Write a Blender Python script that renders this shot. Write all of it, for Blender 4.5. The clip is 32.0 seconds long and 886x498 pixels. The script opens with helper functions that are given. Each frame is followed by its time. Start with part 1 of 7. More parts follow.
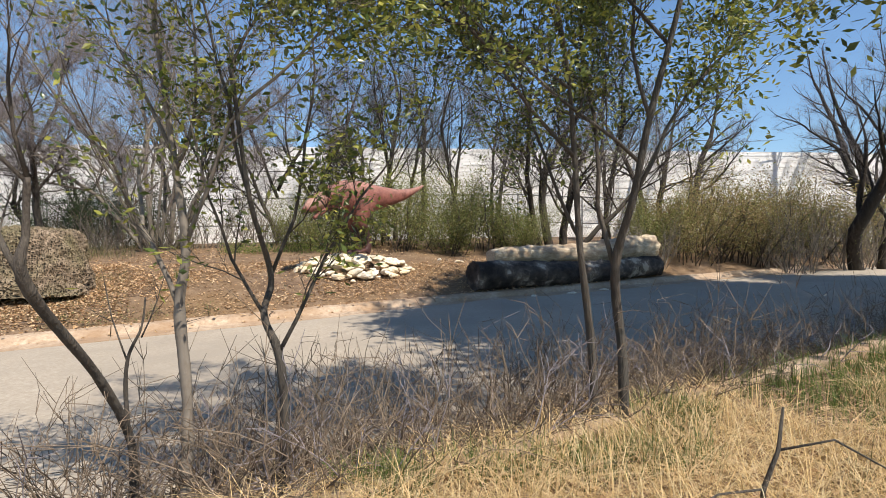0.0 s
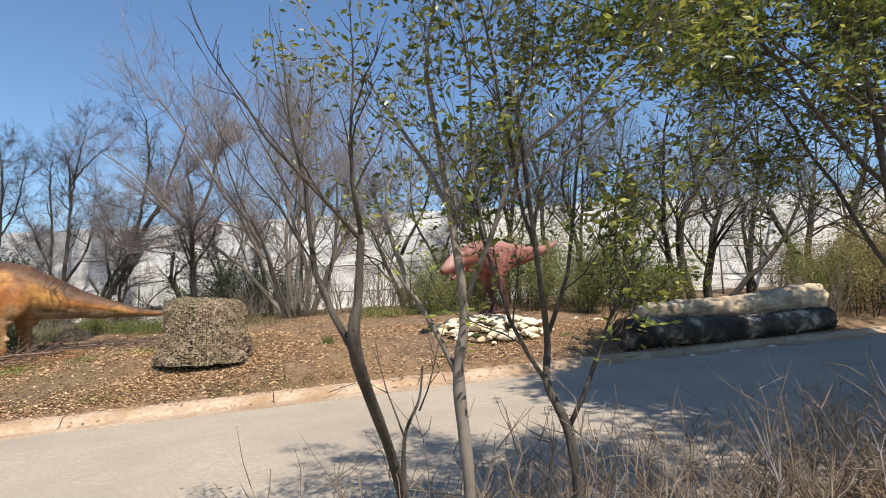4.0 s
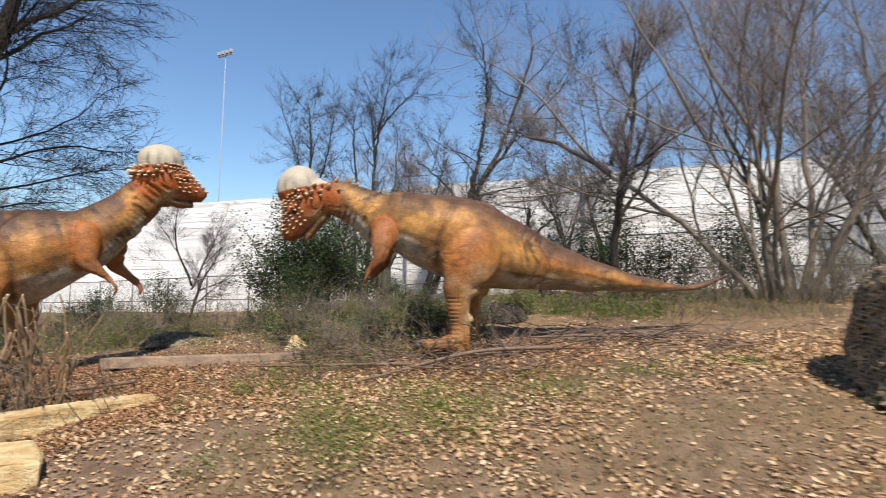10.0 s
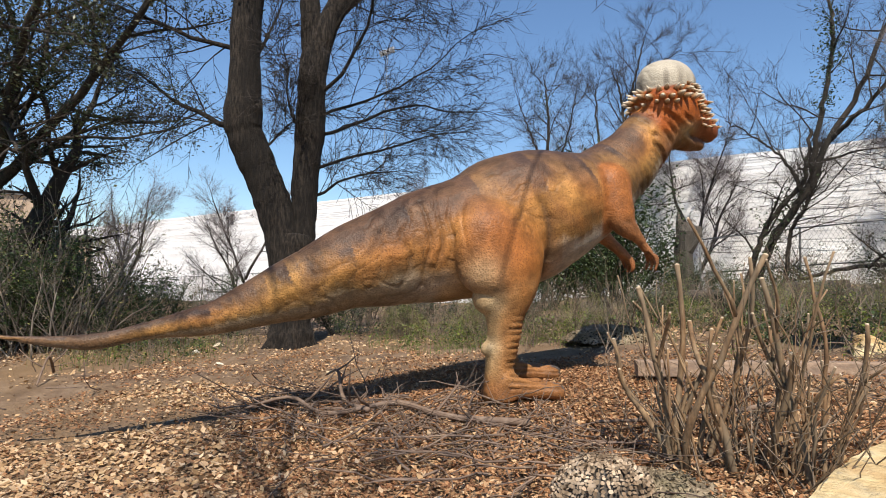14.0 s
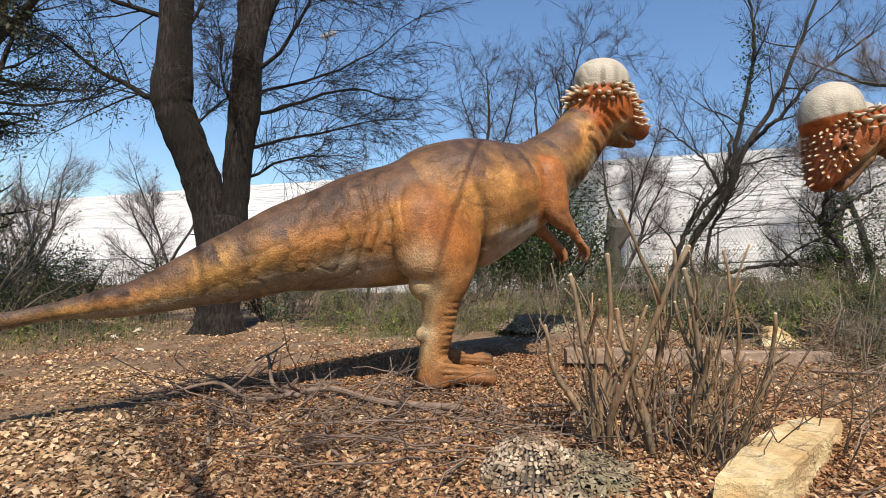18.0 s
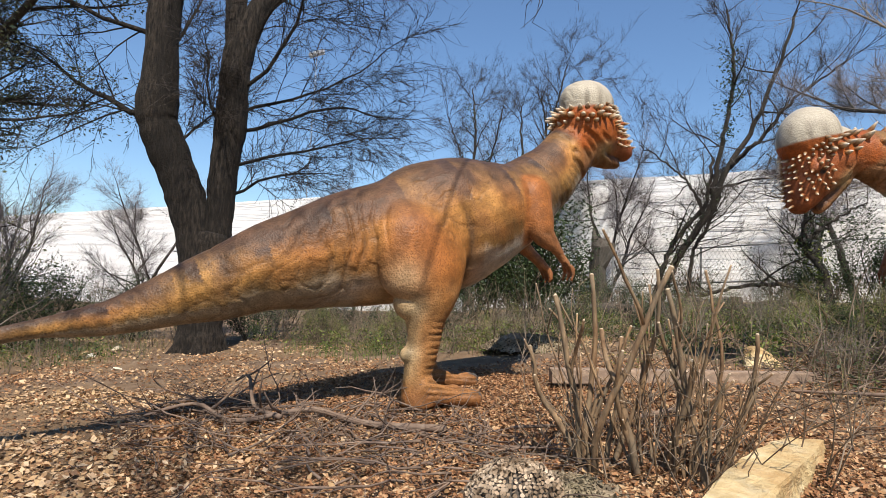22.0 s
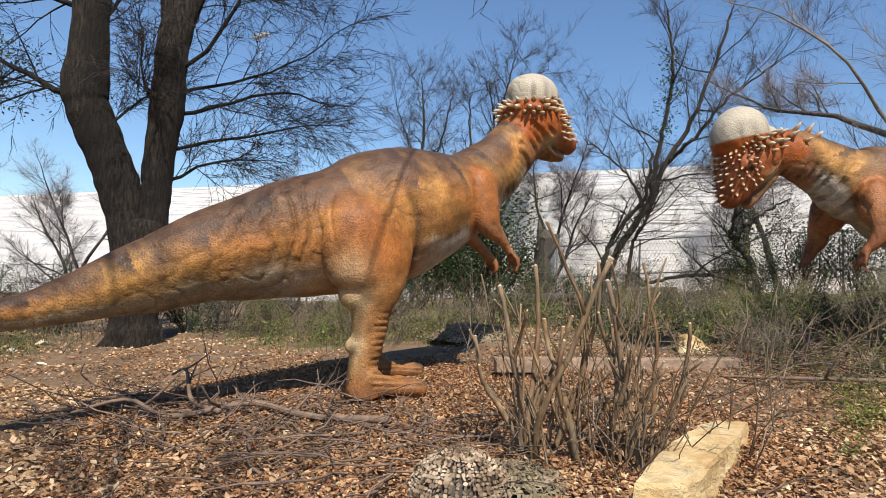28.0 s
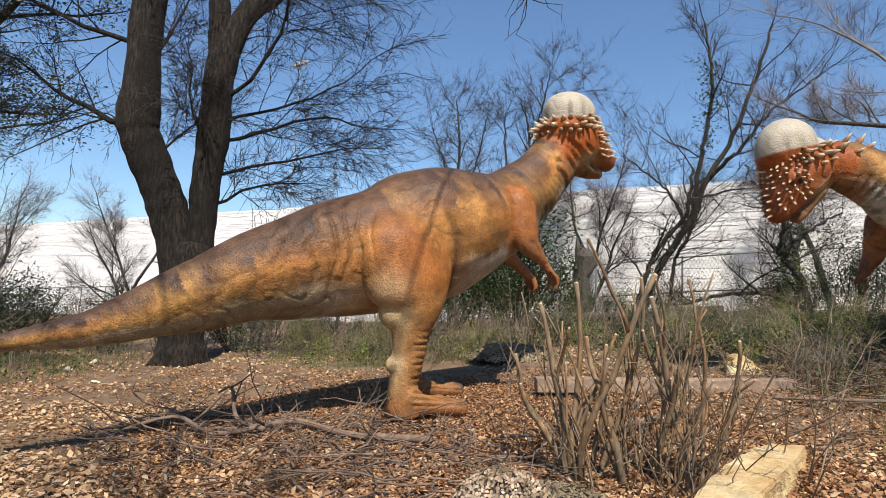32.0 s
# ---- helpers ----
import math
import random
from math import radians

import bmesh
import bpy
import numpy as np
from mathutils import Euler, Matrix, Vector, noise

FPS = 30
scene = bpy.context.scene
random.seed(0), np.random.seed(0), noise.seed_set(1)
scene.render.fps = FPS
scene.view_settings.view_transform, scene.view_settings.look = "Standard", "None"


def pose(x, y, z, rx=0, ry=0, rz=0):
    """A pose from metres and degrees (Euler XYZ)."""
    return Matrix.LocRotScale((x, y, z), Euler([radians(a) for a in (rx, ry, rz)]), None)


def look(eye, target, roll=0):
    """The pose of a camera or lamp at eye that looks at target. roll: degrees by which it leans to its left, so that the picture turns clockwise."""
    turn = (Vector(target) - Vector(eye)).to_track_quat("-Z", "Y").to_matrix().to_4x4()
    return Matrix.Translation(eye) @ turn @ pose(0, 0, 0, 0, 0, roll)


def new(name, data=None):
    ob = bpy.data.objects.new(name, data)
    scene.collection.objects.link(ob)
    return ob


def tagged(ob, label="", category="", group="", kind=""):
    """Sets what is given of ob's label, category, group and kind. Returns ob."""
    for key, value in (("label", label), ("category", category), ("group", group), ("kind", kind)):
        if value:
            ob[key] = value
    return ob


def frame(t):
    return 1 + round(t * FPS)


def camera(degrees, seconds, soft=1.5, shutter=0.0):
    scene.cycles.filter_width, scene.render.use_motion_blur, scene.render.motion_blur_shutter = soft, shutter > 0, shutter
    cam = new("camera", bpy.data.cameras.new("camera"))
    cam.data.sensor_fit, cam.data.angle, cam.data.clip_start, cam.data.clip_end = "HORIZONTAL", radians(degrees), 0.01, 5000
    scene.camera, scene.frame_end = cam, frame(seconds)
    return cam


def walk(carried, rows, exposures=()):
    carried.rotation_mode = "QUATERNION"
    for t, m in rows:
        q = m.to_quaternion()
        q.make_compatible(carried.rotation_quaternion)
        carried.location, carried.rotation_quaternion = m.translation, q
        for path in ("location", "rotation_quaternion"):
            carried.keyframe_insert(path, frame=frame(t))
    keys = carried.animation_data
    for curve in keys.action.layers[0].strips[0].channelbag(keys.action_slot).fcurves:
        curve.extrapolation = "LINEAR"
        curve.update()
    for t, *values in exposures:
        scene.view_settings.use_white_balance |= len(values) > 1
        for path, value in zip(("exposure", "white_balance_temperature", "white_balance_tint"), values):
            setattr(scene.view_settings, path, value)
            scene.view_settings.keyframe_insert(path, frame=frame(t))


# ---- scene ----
import functools

cam = camera(77.6, 32.0, soft=0.9, shutter=0.25)
METRES, EYE, TILT, LEAN, TURN = 16.0, 1.44, 0.0, 0.0, 0.0
ROWS = [
    (0.0, 0.0, 0.0, 0.0, 0.0, 0.0, -0.0),
    (0.5, -0.0042, 0.0018, -0.0001, -0.22, 0.21, 0.11),
    (1.0, -0.0129, 0.005, -0.0007, -0.46, 0.7, 0.07),
    (1.5, -0.0199, 0.0084, -0.0013, -0.14, 1.53, 0.09),
    (2.0, -0.0279, 0.0109, -0.0011, 1.28, 2.66, 0.13),
    (2.5, -0.0385, 0.0122, 0.0001, 3.67, 4.16, 0.38),
    (3.0, -0.0465, 0.0133, 0.0003, 6.36, 5.62, 0.61),
    (3.5, -0.0526, 0.0155, 0.0, 8.66, 6.41, 1.15),
    (4.0, -0.0579, 0.0168, 0.0001, 10.36, 6.41, 1.78),
    (4.5, -0.0634, 0.0178, -0.0001, 11.13, 5.94, 2.45),
    (6.5, -0.1314, 0.0465, 0.0005, 0.48, 5.13, 4.5),
    (7.0, -0.1658, 0.0632, -0.0016, -2.96, 5.11, 4.25),
    (7.5, -0.2076, 0.0918, -0.0031, -4.28, 4.88, 3.46),
    (8.0, -0.2617, 0.1219, 0.0002, -1.86, 4.81, 2.32),
    (8.5, -0.3282, 0.1604, -0.0001, 4.72, 4.61, 1.23),
    (9.0, -0.4002, 0.1996, 0.0013, 13.73, 4.16, 0.2),
    (9.5, -0.4852, 0.226, 0.0028, 22.5, 4.09, -0.59),
    (10.0, -0.5747, 0.2402, 0.0032, 29.44, 4.32, -1.05),
    (10.5, -0.6648, 0.244, 0.0019, 34.38, 4.65, -1.23),
    (11.0, -0.7458, 0.2363, -0.0033, 38.51, 4.66, -0.79),
    (11.5, -0.8136, 0.2229, -0.0084, 42.54, 4.06, -0.11),
    (12.0, -0.8594, 0.2079, -0.0116, 45.8, 3.4, 0.39),
    (12.5, -0.8889, 0.1983, -0.0138, 47.41, 3.1, 0.43),
    (13.0, -0.9065, 0.1929, -0.0154, 46.93, 3.13, -0.01),
    (13.5, -0.9176, 0.1908, -0.0163, 45.0, 3.36, -0.69),
    (14.0, -0.9205, 0.1896, -0.0168, 42.62, 3.53, -1.59),
    (14.5, -0.9205, 0.1908, -0.0174, 40.63, 3.59, -2.42),
    (16.5, -0.9215, 0.1903, -0.0201, 37.87, 3.05, -3.31),
    (17.0, -0.9215, 0.1908, -0.0198, 37.31, 2.9, -3.15),
    (17.5, -0.9215, 0.1911, -0.0196, 36.62, 2.86, -3.03),
    (18.0, -0.9214, 0.191, -0.0194, 36.05, 2.83, -2.92),
    (18.5, -0.9213, 0.1918, -0.019, 35.97, 2.97, -2.84),
    (19.0, -0.9213, 0.1914, -0.019, 36.49, 3.06, -2.75),
    (19.5, -0.9213, 0.1904, -0.0192, 37.25, 3.06, -2.63),
    (20.0, -0.9212, 0.1905, -0.0191, 37.71, 3.06, -2.46),
    (20.5, -0.9213, 0.1908, -0.0191, 37.49, 3.23, -2.36),
    (21.0, -0.9215, 0.1907, -0.0191, 36.63, 3.68, -2.47),
    (21.5, -0.9215, 0.1913, -0.019, 35.55, 4.29, -2.78),
    (22.0, -0.9214, 0.1918, -0.0189, 34.59, 4.8, -3.17),
    (22.5, -0.9212, 0.1916, -0.0188, 33.97, 5.03, -3.59),
    (23.0, -0.921, 0.1918, -0.0187, 33.59, 4.94, -3.95),
    (23.5, -0.921, 0.1918, -0.0188, 33.0, 4.79, -4.26),
    (24.0, -0.921, 0.1919, -0.0188, 31.95, 4.65, -4.37),
    (24.5, -0.921, 0.192, -0.0188, 30.25, 4.73, -4.26),
    (25.0, -0.9211, 0.1945, -0.0183, 28.53, 4.97, -3.83),
    (25.5, -0.921, 0.1942, -0.0184, 27.41, 4.81, -3.46),
    (27.5, -0.9212, 0.1933, -0.0185, 28.77, 4.01, -3.09),
    (28.0, -0.9212, 0.1931, -0.0185, 29.17, 4.06, -3.14),
    (28.5, -0.9212, 0.1931, -0.0185, 29.53, 4.25, -3.16),
    (29.0, -0.9212, 0.193, -0.0186, 29.89, 4.59, -3.15),
    (29.5, -0.9212, 0.193, -0.0186, 30.28, 5.01, -3.16),
    (30.0, -0.9214, 0.1926, -0.0188, 30.7, 5.35, -3.19),
    (30.5, -0.9214, 0.1924, -0.0188, 31.28, 5.51, -3.17),
    (31.0, -0.9215, 0.1923, -0.019, 31.92, 5.69, -3.12),
    (31.5, -0.9217, 0.192, -0.0192, 32.55, 5.79, -2.99),
    (32.0, -0.9219, 0.1916, -0.0194, 32.97, 5.95, -2.88),
]
EXPOSURES = [(0.0, 0.60), (32.0, 0.60)]
walk(cam, [(t, pose(0, 0, EYE, TILT, LEAN, TURN) @ pose(METRES * x, METRES * y, METRES * z, 90 + pitch, roll, yaw)) for t, x, y, z, yaw, pitch, roll in ROWS], EXPOSURES)

# ---- world and sun: clear spring day, sun behind the first camera's right shoulder ----
SUN_EL, SUN_AZ = 54.0, 137.0  # degrees; azimuth clockwise from +y, where the sun stands
world = bpy.data.worlds.new("sky")
scene.world = world
world.use_nodes = True
wn = world.node_tree.nodes
sky = wn.new("ShaderNodeTexSky")
sky.sky_type = "NISHITA"
sky.sun_disc = False
sky.sun_elevation, sky.sun_rotation = radians(SUN_EL), radians(SUN_AZ)
sky.air_density, sky.dust_density, sky.ozone_density = 1.25, 0.0, 7.0
wn["Background"].inputs["Strength"].default_value = 0.100
world.node_tree.links.new(sky.outputs[0], wn["Background"].inputs["Color"])
sun_data = bpy.data.lights.new("sun", "SUN")
sun_data.energy, sun_data.angle, sun_data.color = 5.0, radians(0.53), (1.0, 0.925, 0.82)
sun = new("sun", sun_data)
sx, sy, sz = math.cos(radians(SUN_EL)) * math.sin(radians(SUN_AZ)), math.cos(radians(SUN_EL)) * math.cos(radians(SUN_AZ)), math.sin(radians(SUN_EL))
sun.matrix_world = look((sx * 60, sy * 60, sz * 60), (0, 0, 0))

# ---- materials ----
def shader(name, rough=0.8, metal=0.0, spec=0.4):
    m = bpy.data.materials.new(name)
    m.use_nodes = True
    b = m.node_tree.nodes["Principled BSDF"]
    b.inputs["Roughness"].default_value, b.inputs["Metallic"].default_value = rough, metal
    b.inputs["Specular IOR Level"].default_value = spec
    return m, m.node_tree.nodes, m.node_tree.links, b


def ramp_of(n, stops):
    r = n.new("ShaderNodeValToRGB")
    e = r.color_ramp.elements
    while len(e) < len(stops):
        e.new(0.5)
    for el, (p, c) in zip(e, stops):
        el.position, el.color = p, (*c, 1)
    return r


def noise_of(n, l, coord, scale, detail=6, rough=0.6, stretch=None):
    t = n.new("ShaderNodeTexNoise")
    t.inputs["Scale"].default_value, t.inputs["Detail"].default_value, t.inputs["Roughness"].default_value = scale, detail, rough
    if stretch:
        mp = n.new("ShaderNodeMapping")
        mp.inputs["Scale"].default_value = stretch
        l.new(coord, mp.inputs["Vector"])
        coord = mp.outputs[0]
    l.new(coord, t.inputs["Vector"])
    return t


def mix_of(n, l, fac, a, b, mode="MIX"):
    x = n.new("ShaderNodeMix")
    x.data_type, x.blend_type = "RGBA", mode
    for s, v in ((x.inputs[0], fac), (x.inputs[6], a), (x.inputs[7], b)):
        if isinstance(v, (int, float)):
            s.default_value = v
        elif isinstance(v, tuple):
            s.default_value = (*v, 1)
        else:
            l.new(v, s)
    return x.outputs[2]


def bump_of(n, l, b, height, strength=0.5, dist=0.02):
    bm_ = n.new("ShaderNodeBump")
    bm_.inputs["Strength"].default_value, bm_.inputs["Distance"].default_value = strength, dist
    l.new(height, bm_.inputs["Height"])
    l.new(bm_.outputs[0], b.inputs["Normal"])
    return bm_


def surface(name, stops, scale, stains=None, stain_scale=0.6, rough=0.85, bump=0.5, dist=0.02, stretch=None, spec=0.3, vary=0.0, fine=None, world_space=True):
    """Grain by a colour ramp on noise, stains by a second broad noise, relief, and a per-object or per-island shift."""
    m, n, l, b = shader(name, rough, 0.0, spec)
    if world_space:
        coord = n.new("ShaderNodeNewGeometry").outputs["Position"]
    else:
        coord = n.new("ShaderNodeTexCoord").outputs["Object"]
    t = noise_of(n, l, coord, scale, 8, 0.65, stretch)
    r = ramp_of(n, stops)
    l.new(t.outputs[0], r.inputs[0])
    col = r.outputs[0]
    if stains:
        t2 = noise_of(n, l, coord, stain_scale, 4, 0.6, stretch)
        r2 = ramp_of(n, [(0.42, (0, 0, 0)), (0.62, (1, 1, 1))])
        l.new(t2.outputs[0], r2.inputs[0])
        col = mix_of(n, l, r2.outputs[0], col, mix_of(n, l, 0.75, col, stains))
    if vary:
        rnd = n.new("ShaderNodeNewGeometry").outputs["Random Per Island"]
        hs = n.new("ShaderNodeHueSaturation")
        mr = n.new("ShaderNodeMapRange")
        mr.inputs[3].default_value, mr.inputs[4].default_value = 1 - vary, 1 + vary
        l.new(rnd, mr.inputs[0])
        l.new(mr.outputs[0], hs.inputs["Value"])
        l.new(col, hs.inputs["Color"])
        col = hs.outputs[0]
    l.new(col, b.inputs["Base Color"])
    if fine:
        t3 = noise_of(n, l, coord, fine, 4, 0.7, stretch)
        ad = n.new("ShaderNodeMath")
        ad.operation = "ADD"
        l.new(t.outputs[0], ad.inputs[0])
        l.new(t3.outputs[0], ad.inputs[1])
        bump_of(n, l, b, ad.outputs[0], bump, dist)
    else:
        bump_of(n, l, b, t.outputs[0], bump, dist)
    return m


def leafy(name, tones, rough=0.5, through_light=0.35, spec=0.4):
    """Thin leaves: a tone of their own for each leaf, and light that comes through."""
    m, n, l, b = shader(name, rough, 0.0, spec)
    g = n.new("ShaderNodeNewGeometry")
    r = ramp_of(n, [(i / max(1, len(tones) - 1), c) for i, c in enumerate(tones)])
    l.new(g.outputs["Random Per Island"], r.inputs[0])
    t = noise_of(n, l, g.outputs["Position"], 40, 3)
    col = mix_of(n, l, 0.35, r.outputs[0], t.outputs[0], "OVERLAY")
    l.new(col, b.inputs["Base Color"])
    tr = n.new("ShaderNodeBsdfTranslucent")
    l.new(col, tr.inputs[0])
    mx = n.new("ShaderNodeMixShader")
    mx.inputs[0].default_value = through_light
    l.new(b.outputs[0], mx.inputs[1])
    l.new(tr.outputs[0], mx.inputs[2])
    l.new(mx.outputs[0], n["Material Output"].inputs[0])
    return m


M_SOIL = surface("soil", [(0.25, (0.0765, 0.0477, 0.0297)), (0.5, (0.176, 0.115, 0.072)), (0.75, (0.288, 0.207, 0.135))], 3.5, (0.216, 0.135, 0.0675), 0.35, 0.95, 0.9, 0.03, fine=45)
M_ROAD = surface("worn_concrete_road", [(0.3, (0.285, 0.235, 0.179)), (0.55, (0.368, 0.313, 0.244)), (0.75, (0.442, 0.386, 0.313))], 22, (0.285, 0.244, 0.193), 0.5, 0.9, 0.35, 0.006, fine=160)
M_KERB = surface("kerb_concrete", [(0.3, (0.29, 0.20, 0.13)), (0.55, (0.44, 0.33, 0.23)), (0.75, (0.55, 0.44, 0.33))], 14, (0.27, 0.17, 0.095), 1.1, 0.9, 0.5, 0.01, fine=90)
M_STONE = surface("pale_limestone", [(0.3, (0.425, 0.366, 0.277)), (0.5, (0.637, 0.578, 0.472)), (0.72, (0.826, 0.773, 0.661))], 6, (0.649, 0.496, 0.295), 1.6, 0.9, 0.8, 0.03, vary=0.12, fine=40)
M_SLAB = surface("buff_limestone", [(0.3, (0.40, 0.27, 0.12)), (0.5, (0.58, 0.44, 0.23)), (0.72, (0.72, 0.60, 0.38))], 6, (0.42, 0.25, 0.10), 2.6, 0.9, 0.8, 0.03, fine=35)
M_WALL = surface("ledger_stone_wall", [(0.25, (0.78, 0.765, 0.74)), (0.5, (0.86, 0.85, 0.83)), (0.75, (0.90, 0.89, 0.87))], 1.4, (0.74, 0.71, 0.68), 0.25, 0.9, 0.3, 0.03, (0.5, 0.5, 9.0), vary=0.06, fine=14)
M_BARK = surface("grey_brown_bark", [(0.3, (0.0338, 0.0255, 0.0203)), (0.5, (0.0788, 0.0622, 0.0495)), (0.72, (0.15, 0.126, 0.101))], 9, (0.075, 0.0713, 0.06), 1.2, 0.95, 1.0, 0.03, (1, 1, 0.22), fine=40)
M_BARK_BIG = surface("ridged_trunk_bark", [(0.36, (0.0055, 0.00413, 0.0033)), (0.5, (0.0264, 0.0198, 0.0143)), (0.68, (0.0743, 0.0572, 0.0418))], 26, (0.0121, 0.00935, 0.00715), 1.3, 0.95, 1.0, 0.05, (1, 1, 0.2), fine=60)
M_TWIG = surface("fine_twigs", [(0.3, (0.16, 0.135, 0.135)), (0.7, (0.29, 0.255, 0.26))], 3, None, 1, 0.9, 0.0, 0.001)
M_TWIG_DARK = surface("fine_dark_twigs", [(0.3, (0.0315, 0.0238, 0.0196)), (0.7, (0.07, 0.056, 0.0462))], 3, None, 1, 0.9, 0.0, 0.001)
M_NET_PALE = surface("bleached_leaf_net", [(0.35, (0.17, 0.115, 0.07)), (0.5, (0.37, 0.275, 0.185)), (0.65, (0.56, 0.45, 0.33))], 9, (0.13, 0.085, 0.05), 5.0, 0.9, 0.2, 0.01, vary=0.3)
M_LEAF_SPRIG = leafy("spring_weed_leaves", [(0.07, 0.105, 0.022), (0.13, 0.18, 0.035), (0.25, 0.30, 0.055), (0.18, 0.18, 0.06), (0.09, 0.12, 0.03)], 0.55, 0.4, 0.3)
M_BARK_DARK = surface("dark_bark", [(0.3, (0.018, 0.0138, 0.0108)), (0.52, (0.048, 0.0372, 0.0288)), (0.72, (0.09, 0.072, 0.057))], 11, (0.036, 0.033, 0.027), 1.2, 0.95, 1.0, 0.02, (1, 1, 0.25), fine=40)
M_BARK_PALE = surface("pale_smooth_bark", [(0.3, (0.112, 0.088, 0.068)), (0.5, (0.2, 0.168, 0.132)), (0.72, (0.296, 0.256, 0.208))], 14, (0.136, 0.116, 0.096), 3, 0.85, 0.5, 0.01, (1, 1, 0.4))
M_STICK = surface("dry_sticks", [(0.3, (0.096, 0.06, 0.0408)), (0.5, (0.162, 0.108, 0.075)), (0.72, (0.24, 0.18, 0.132))], 18, (0.132, 0.096, 0.078), 3, 0.9, 0.4, 0.008, vary=0.25)
M_CUTSTEM = surface("cut_shrub_stems", [(0.3, (0.0551, 0.0312, 0.0157)), (0.5, (0.174, 0.101, 0.0505)), (0.72, (0.348, 0.23, 0.124))], 26, (0.138, 0.11, 0.0734), 5, 0.85, 0.6, 0.006, (1, 1, 0.25), vary=0.2)
M_WOODEND = surface("cut_wood", [(0.3, (0.36, 0.26, 0.17)), (0.6, (0.55, 0.44, 0.31))], 30, None, 1, 0.85, 0.3, 0.005)
M_LOGBARK = surface("charred_log_bark", [(0.36, (0.024, 0.018, 0.015)), (0.50, (0.075, 0.056, 0.045)), (0.57, (0.17, 0.13, 0.10)), (0.62, (0.42, 0.35, 0.28))], 1.7, None, 1.1, 0.9, 0.8, 0.03, fine=40)
M_LOGBARE = surface("bare_weathered_log", [(0.3, (0.30, 0.22, 0.14)), (0.5, (0.52, 0.42, 0.29)), (0.72, (0.66, 0.57, 0.44))], 7, (0.22, 0.15, 0.10), 1.4, 0.85, 0.7, 0.015, (1, 1, 3), fine=40)
M_TIMBER = surface("weathered_timber", [(0.3, (0.20, 0.13, 0.085)), (0.6, (0.34, 0.24, 0.165))], 10, (0.17, 0.12, 0.09), 2, 0.9, 0.5, 0.008, (0.3, 4, 4))
M_NET = surface("camouflage_net", [(0.32, (0.126, 0.0946, 0.063)), (0.5, (0.234, 0.175, 0.121)), (0.7, (0.342, 0.265, 0.19))], 5, (0.172, 0.149, 0.081), 1.3, 0.95, 0.2, 0.01, vary=0.3)
M_NETDARK = surface("net_lining", [(0.3, (0.02, 0.018, 0.012)), (0.7, (0.055, 0.048, 0.034))], 8, None, 1, 0.95, 0.5, 0.02)
M_METAL = surface("galvanised_fence", [(0.3, (0.10, 0.10, 0.10)), (0.7, (0.20, 0.20, 0.195))], 30, None, 1, 0.6, 0.1, 0.002)
M_POLE = surface("painted_steel_pole", [(0.3, (0.303, 0.308, 0.314)), (0.7, (0.363, 0.369, 0.374))], 5, None, 1, 0.5, 0.05, 0.002)
M_HOUSE = surface("tan_brick_building", [(0.3, (0.34, 0.24, 0.16)), (0.7, (0.46, 0.34, 0.24))], 2, None, 1, 0.9, 0.2, 0.01)
M_ROOF = surface("dark_roof", [(0.3, (0.10, 0.09, 0.085)), (0.7, (0.16, 0.15, 0.14))], 4, None, 1, 0.9, 0.2, 0.01)
M_GLASSDARK = surface("dark_window_pane", [(0.3, (0.03, 0.035, 0.04)), (0.7, (0.05, 0.055, 0.06))], 2, None, 1, 0.15, 0.0, 0.001)
M_LEAF_SAP = leafy("sapling_leaves", [(0.045, 0.07, 0.018), (0.09, 0.125, 0.028), (0.16, 0.19, 0.04), (0.42, 0.40, 0.08), (0.06, 0.09, 0.022), (0.24, 0.24, 0.06), (0.05, 0.075, 0.02)], 0.34, 0.38, 0.5)
M_LEAF_OAK = leafy("live_oak_leaves", [(0.017, 0.0272, 0.011), (0.0306, 0.0442, 0.0161), (0.051, 0.0578, 0.0221), (0.068, 0.0561, 0.0255)], 0.45, 0.25)
M_LEAF_IVY = leafy("privet_leaves", [(0.024, 0.04, 0.0144), (0.044, 0.068, 0.0224), (0.068, 0.096, 0.032)], 0.45, 0.3)
M_STALK = surface("dead_stalks", [(0.3, (0.085, 0.0595, 0.0408)), (0.7, (0.246, 0.187, 0.132))], 6, None, 1, 0.9, 0.0, 0.001, vary=0.35)
M_LEAF_BUSH = leafy("bush_leaves", [(0.12, 0.15, 0.04), (0.19, 0.22, 0.055), (0.26, 0.25, 0.085), (0.22, 0.17, 0.08)], 0.6, 0.35)
M_LEAF_OLIVE = leafy("olive_brush_leaves", [(0.20, 0.21, 0.06), (0.30, 0.27, 0.09), (0.36, 0.27, 0.12), (0.26, 0.16, 0.08), (0.15, 0.17, 0.045)], 0.6, 0.35)
M_LEAF_FALLEN = leafy("fallen_leaves", [(0.30, 0.175, 0.085), (0.48, 0.31, 0.165), (0.66, 0.48, 0.30), (0.20, 0.10, 0.05), (0.52, 0.35, 0.18)], 0.75, 0.15, 0.25)
M_MULCH = leafy("brown_leaf_mulch", [(0.16, 0.07, 0.034), (0.27, 0.13, 0.06), (0.40, 0.225, 0.11), (0.08, 0.037, 0.022), (0.34, 0.17, 0.08), (0.52, 0.34, 0.19)], 0.85, 0.1, 0.2)
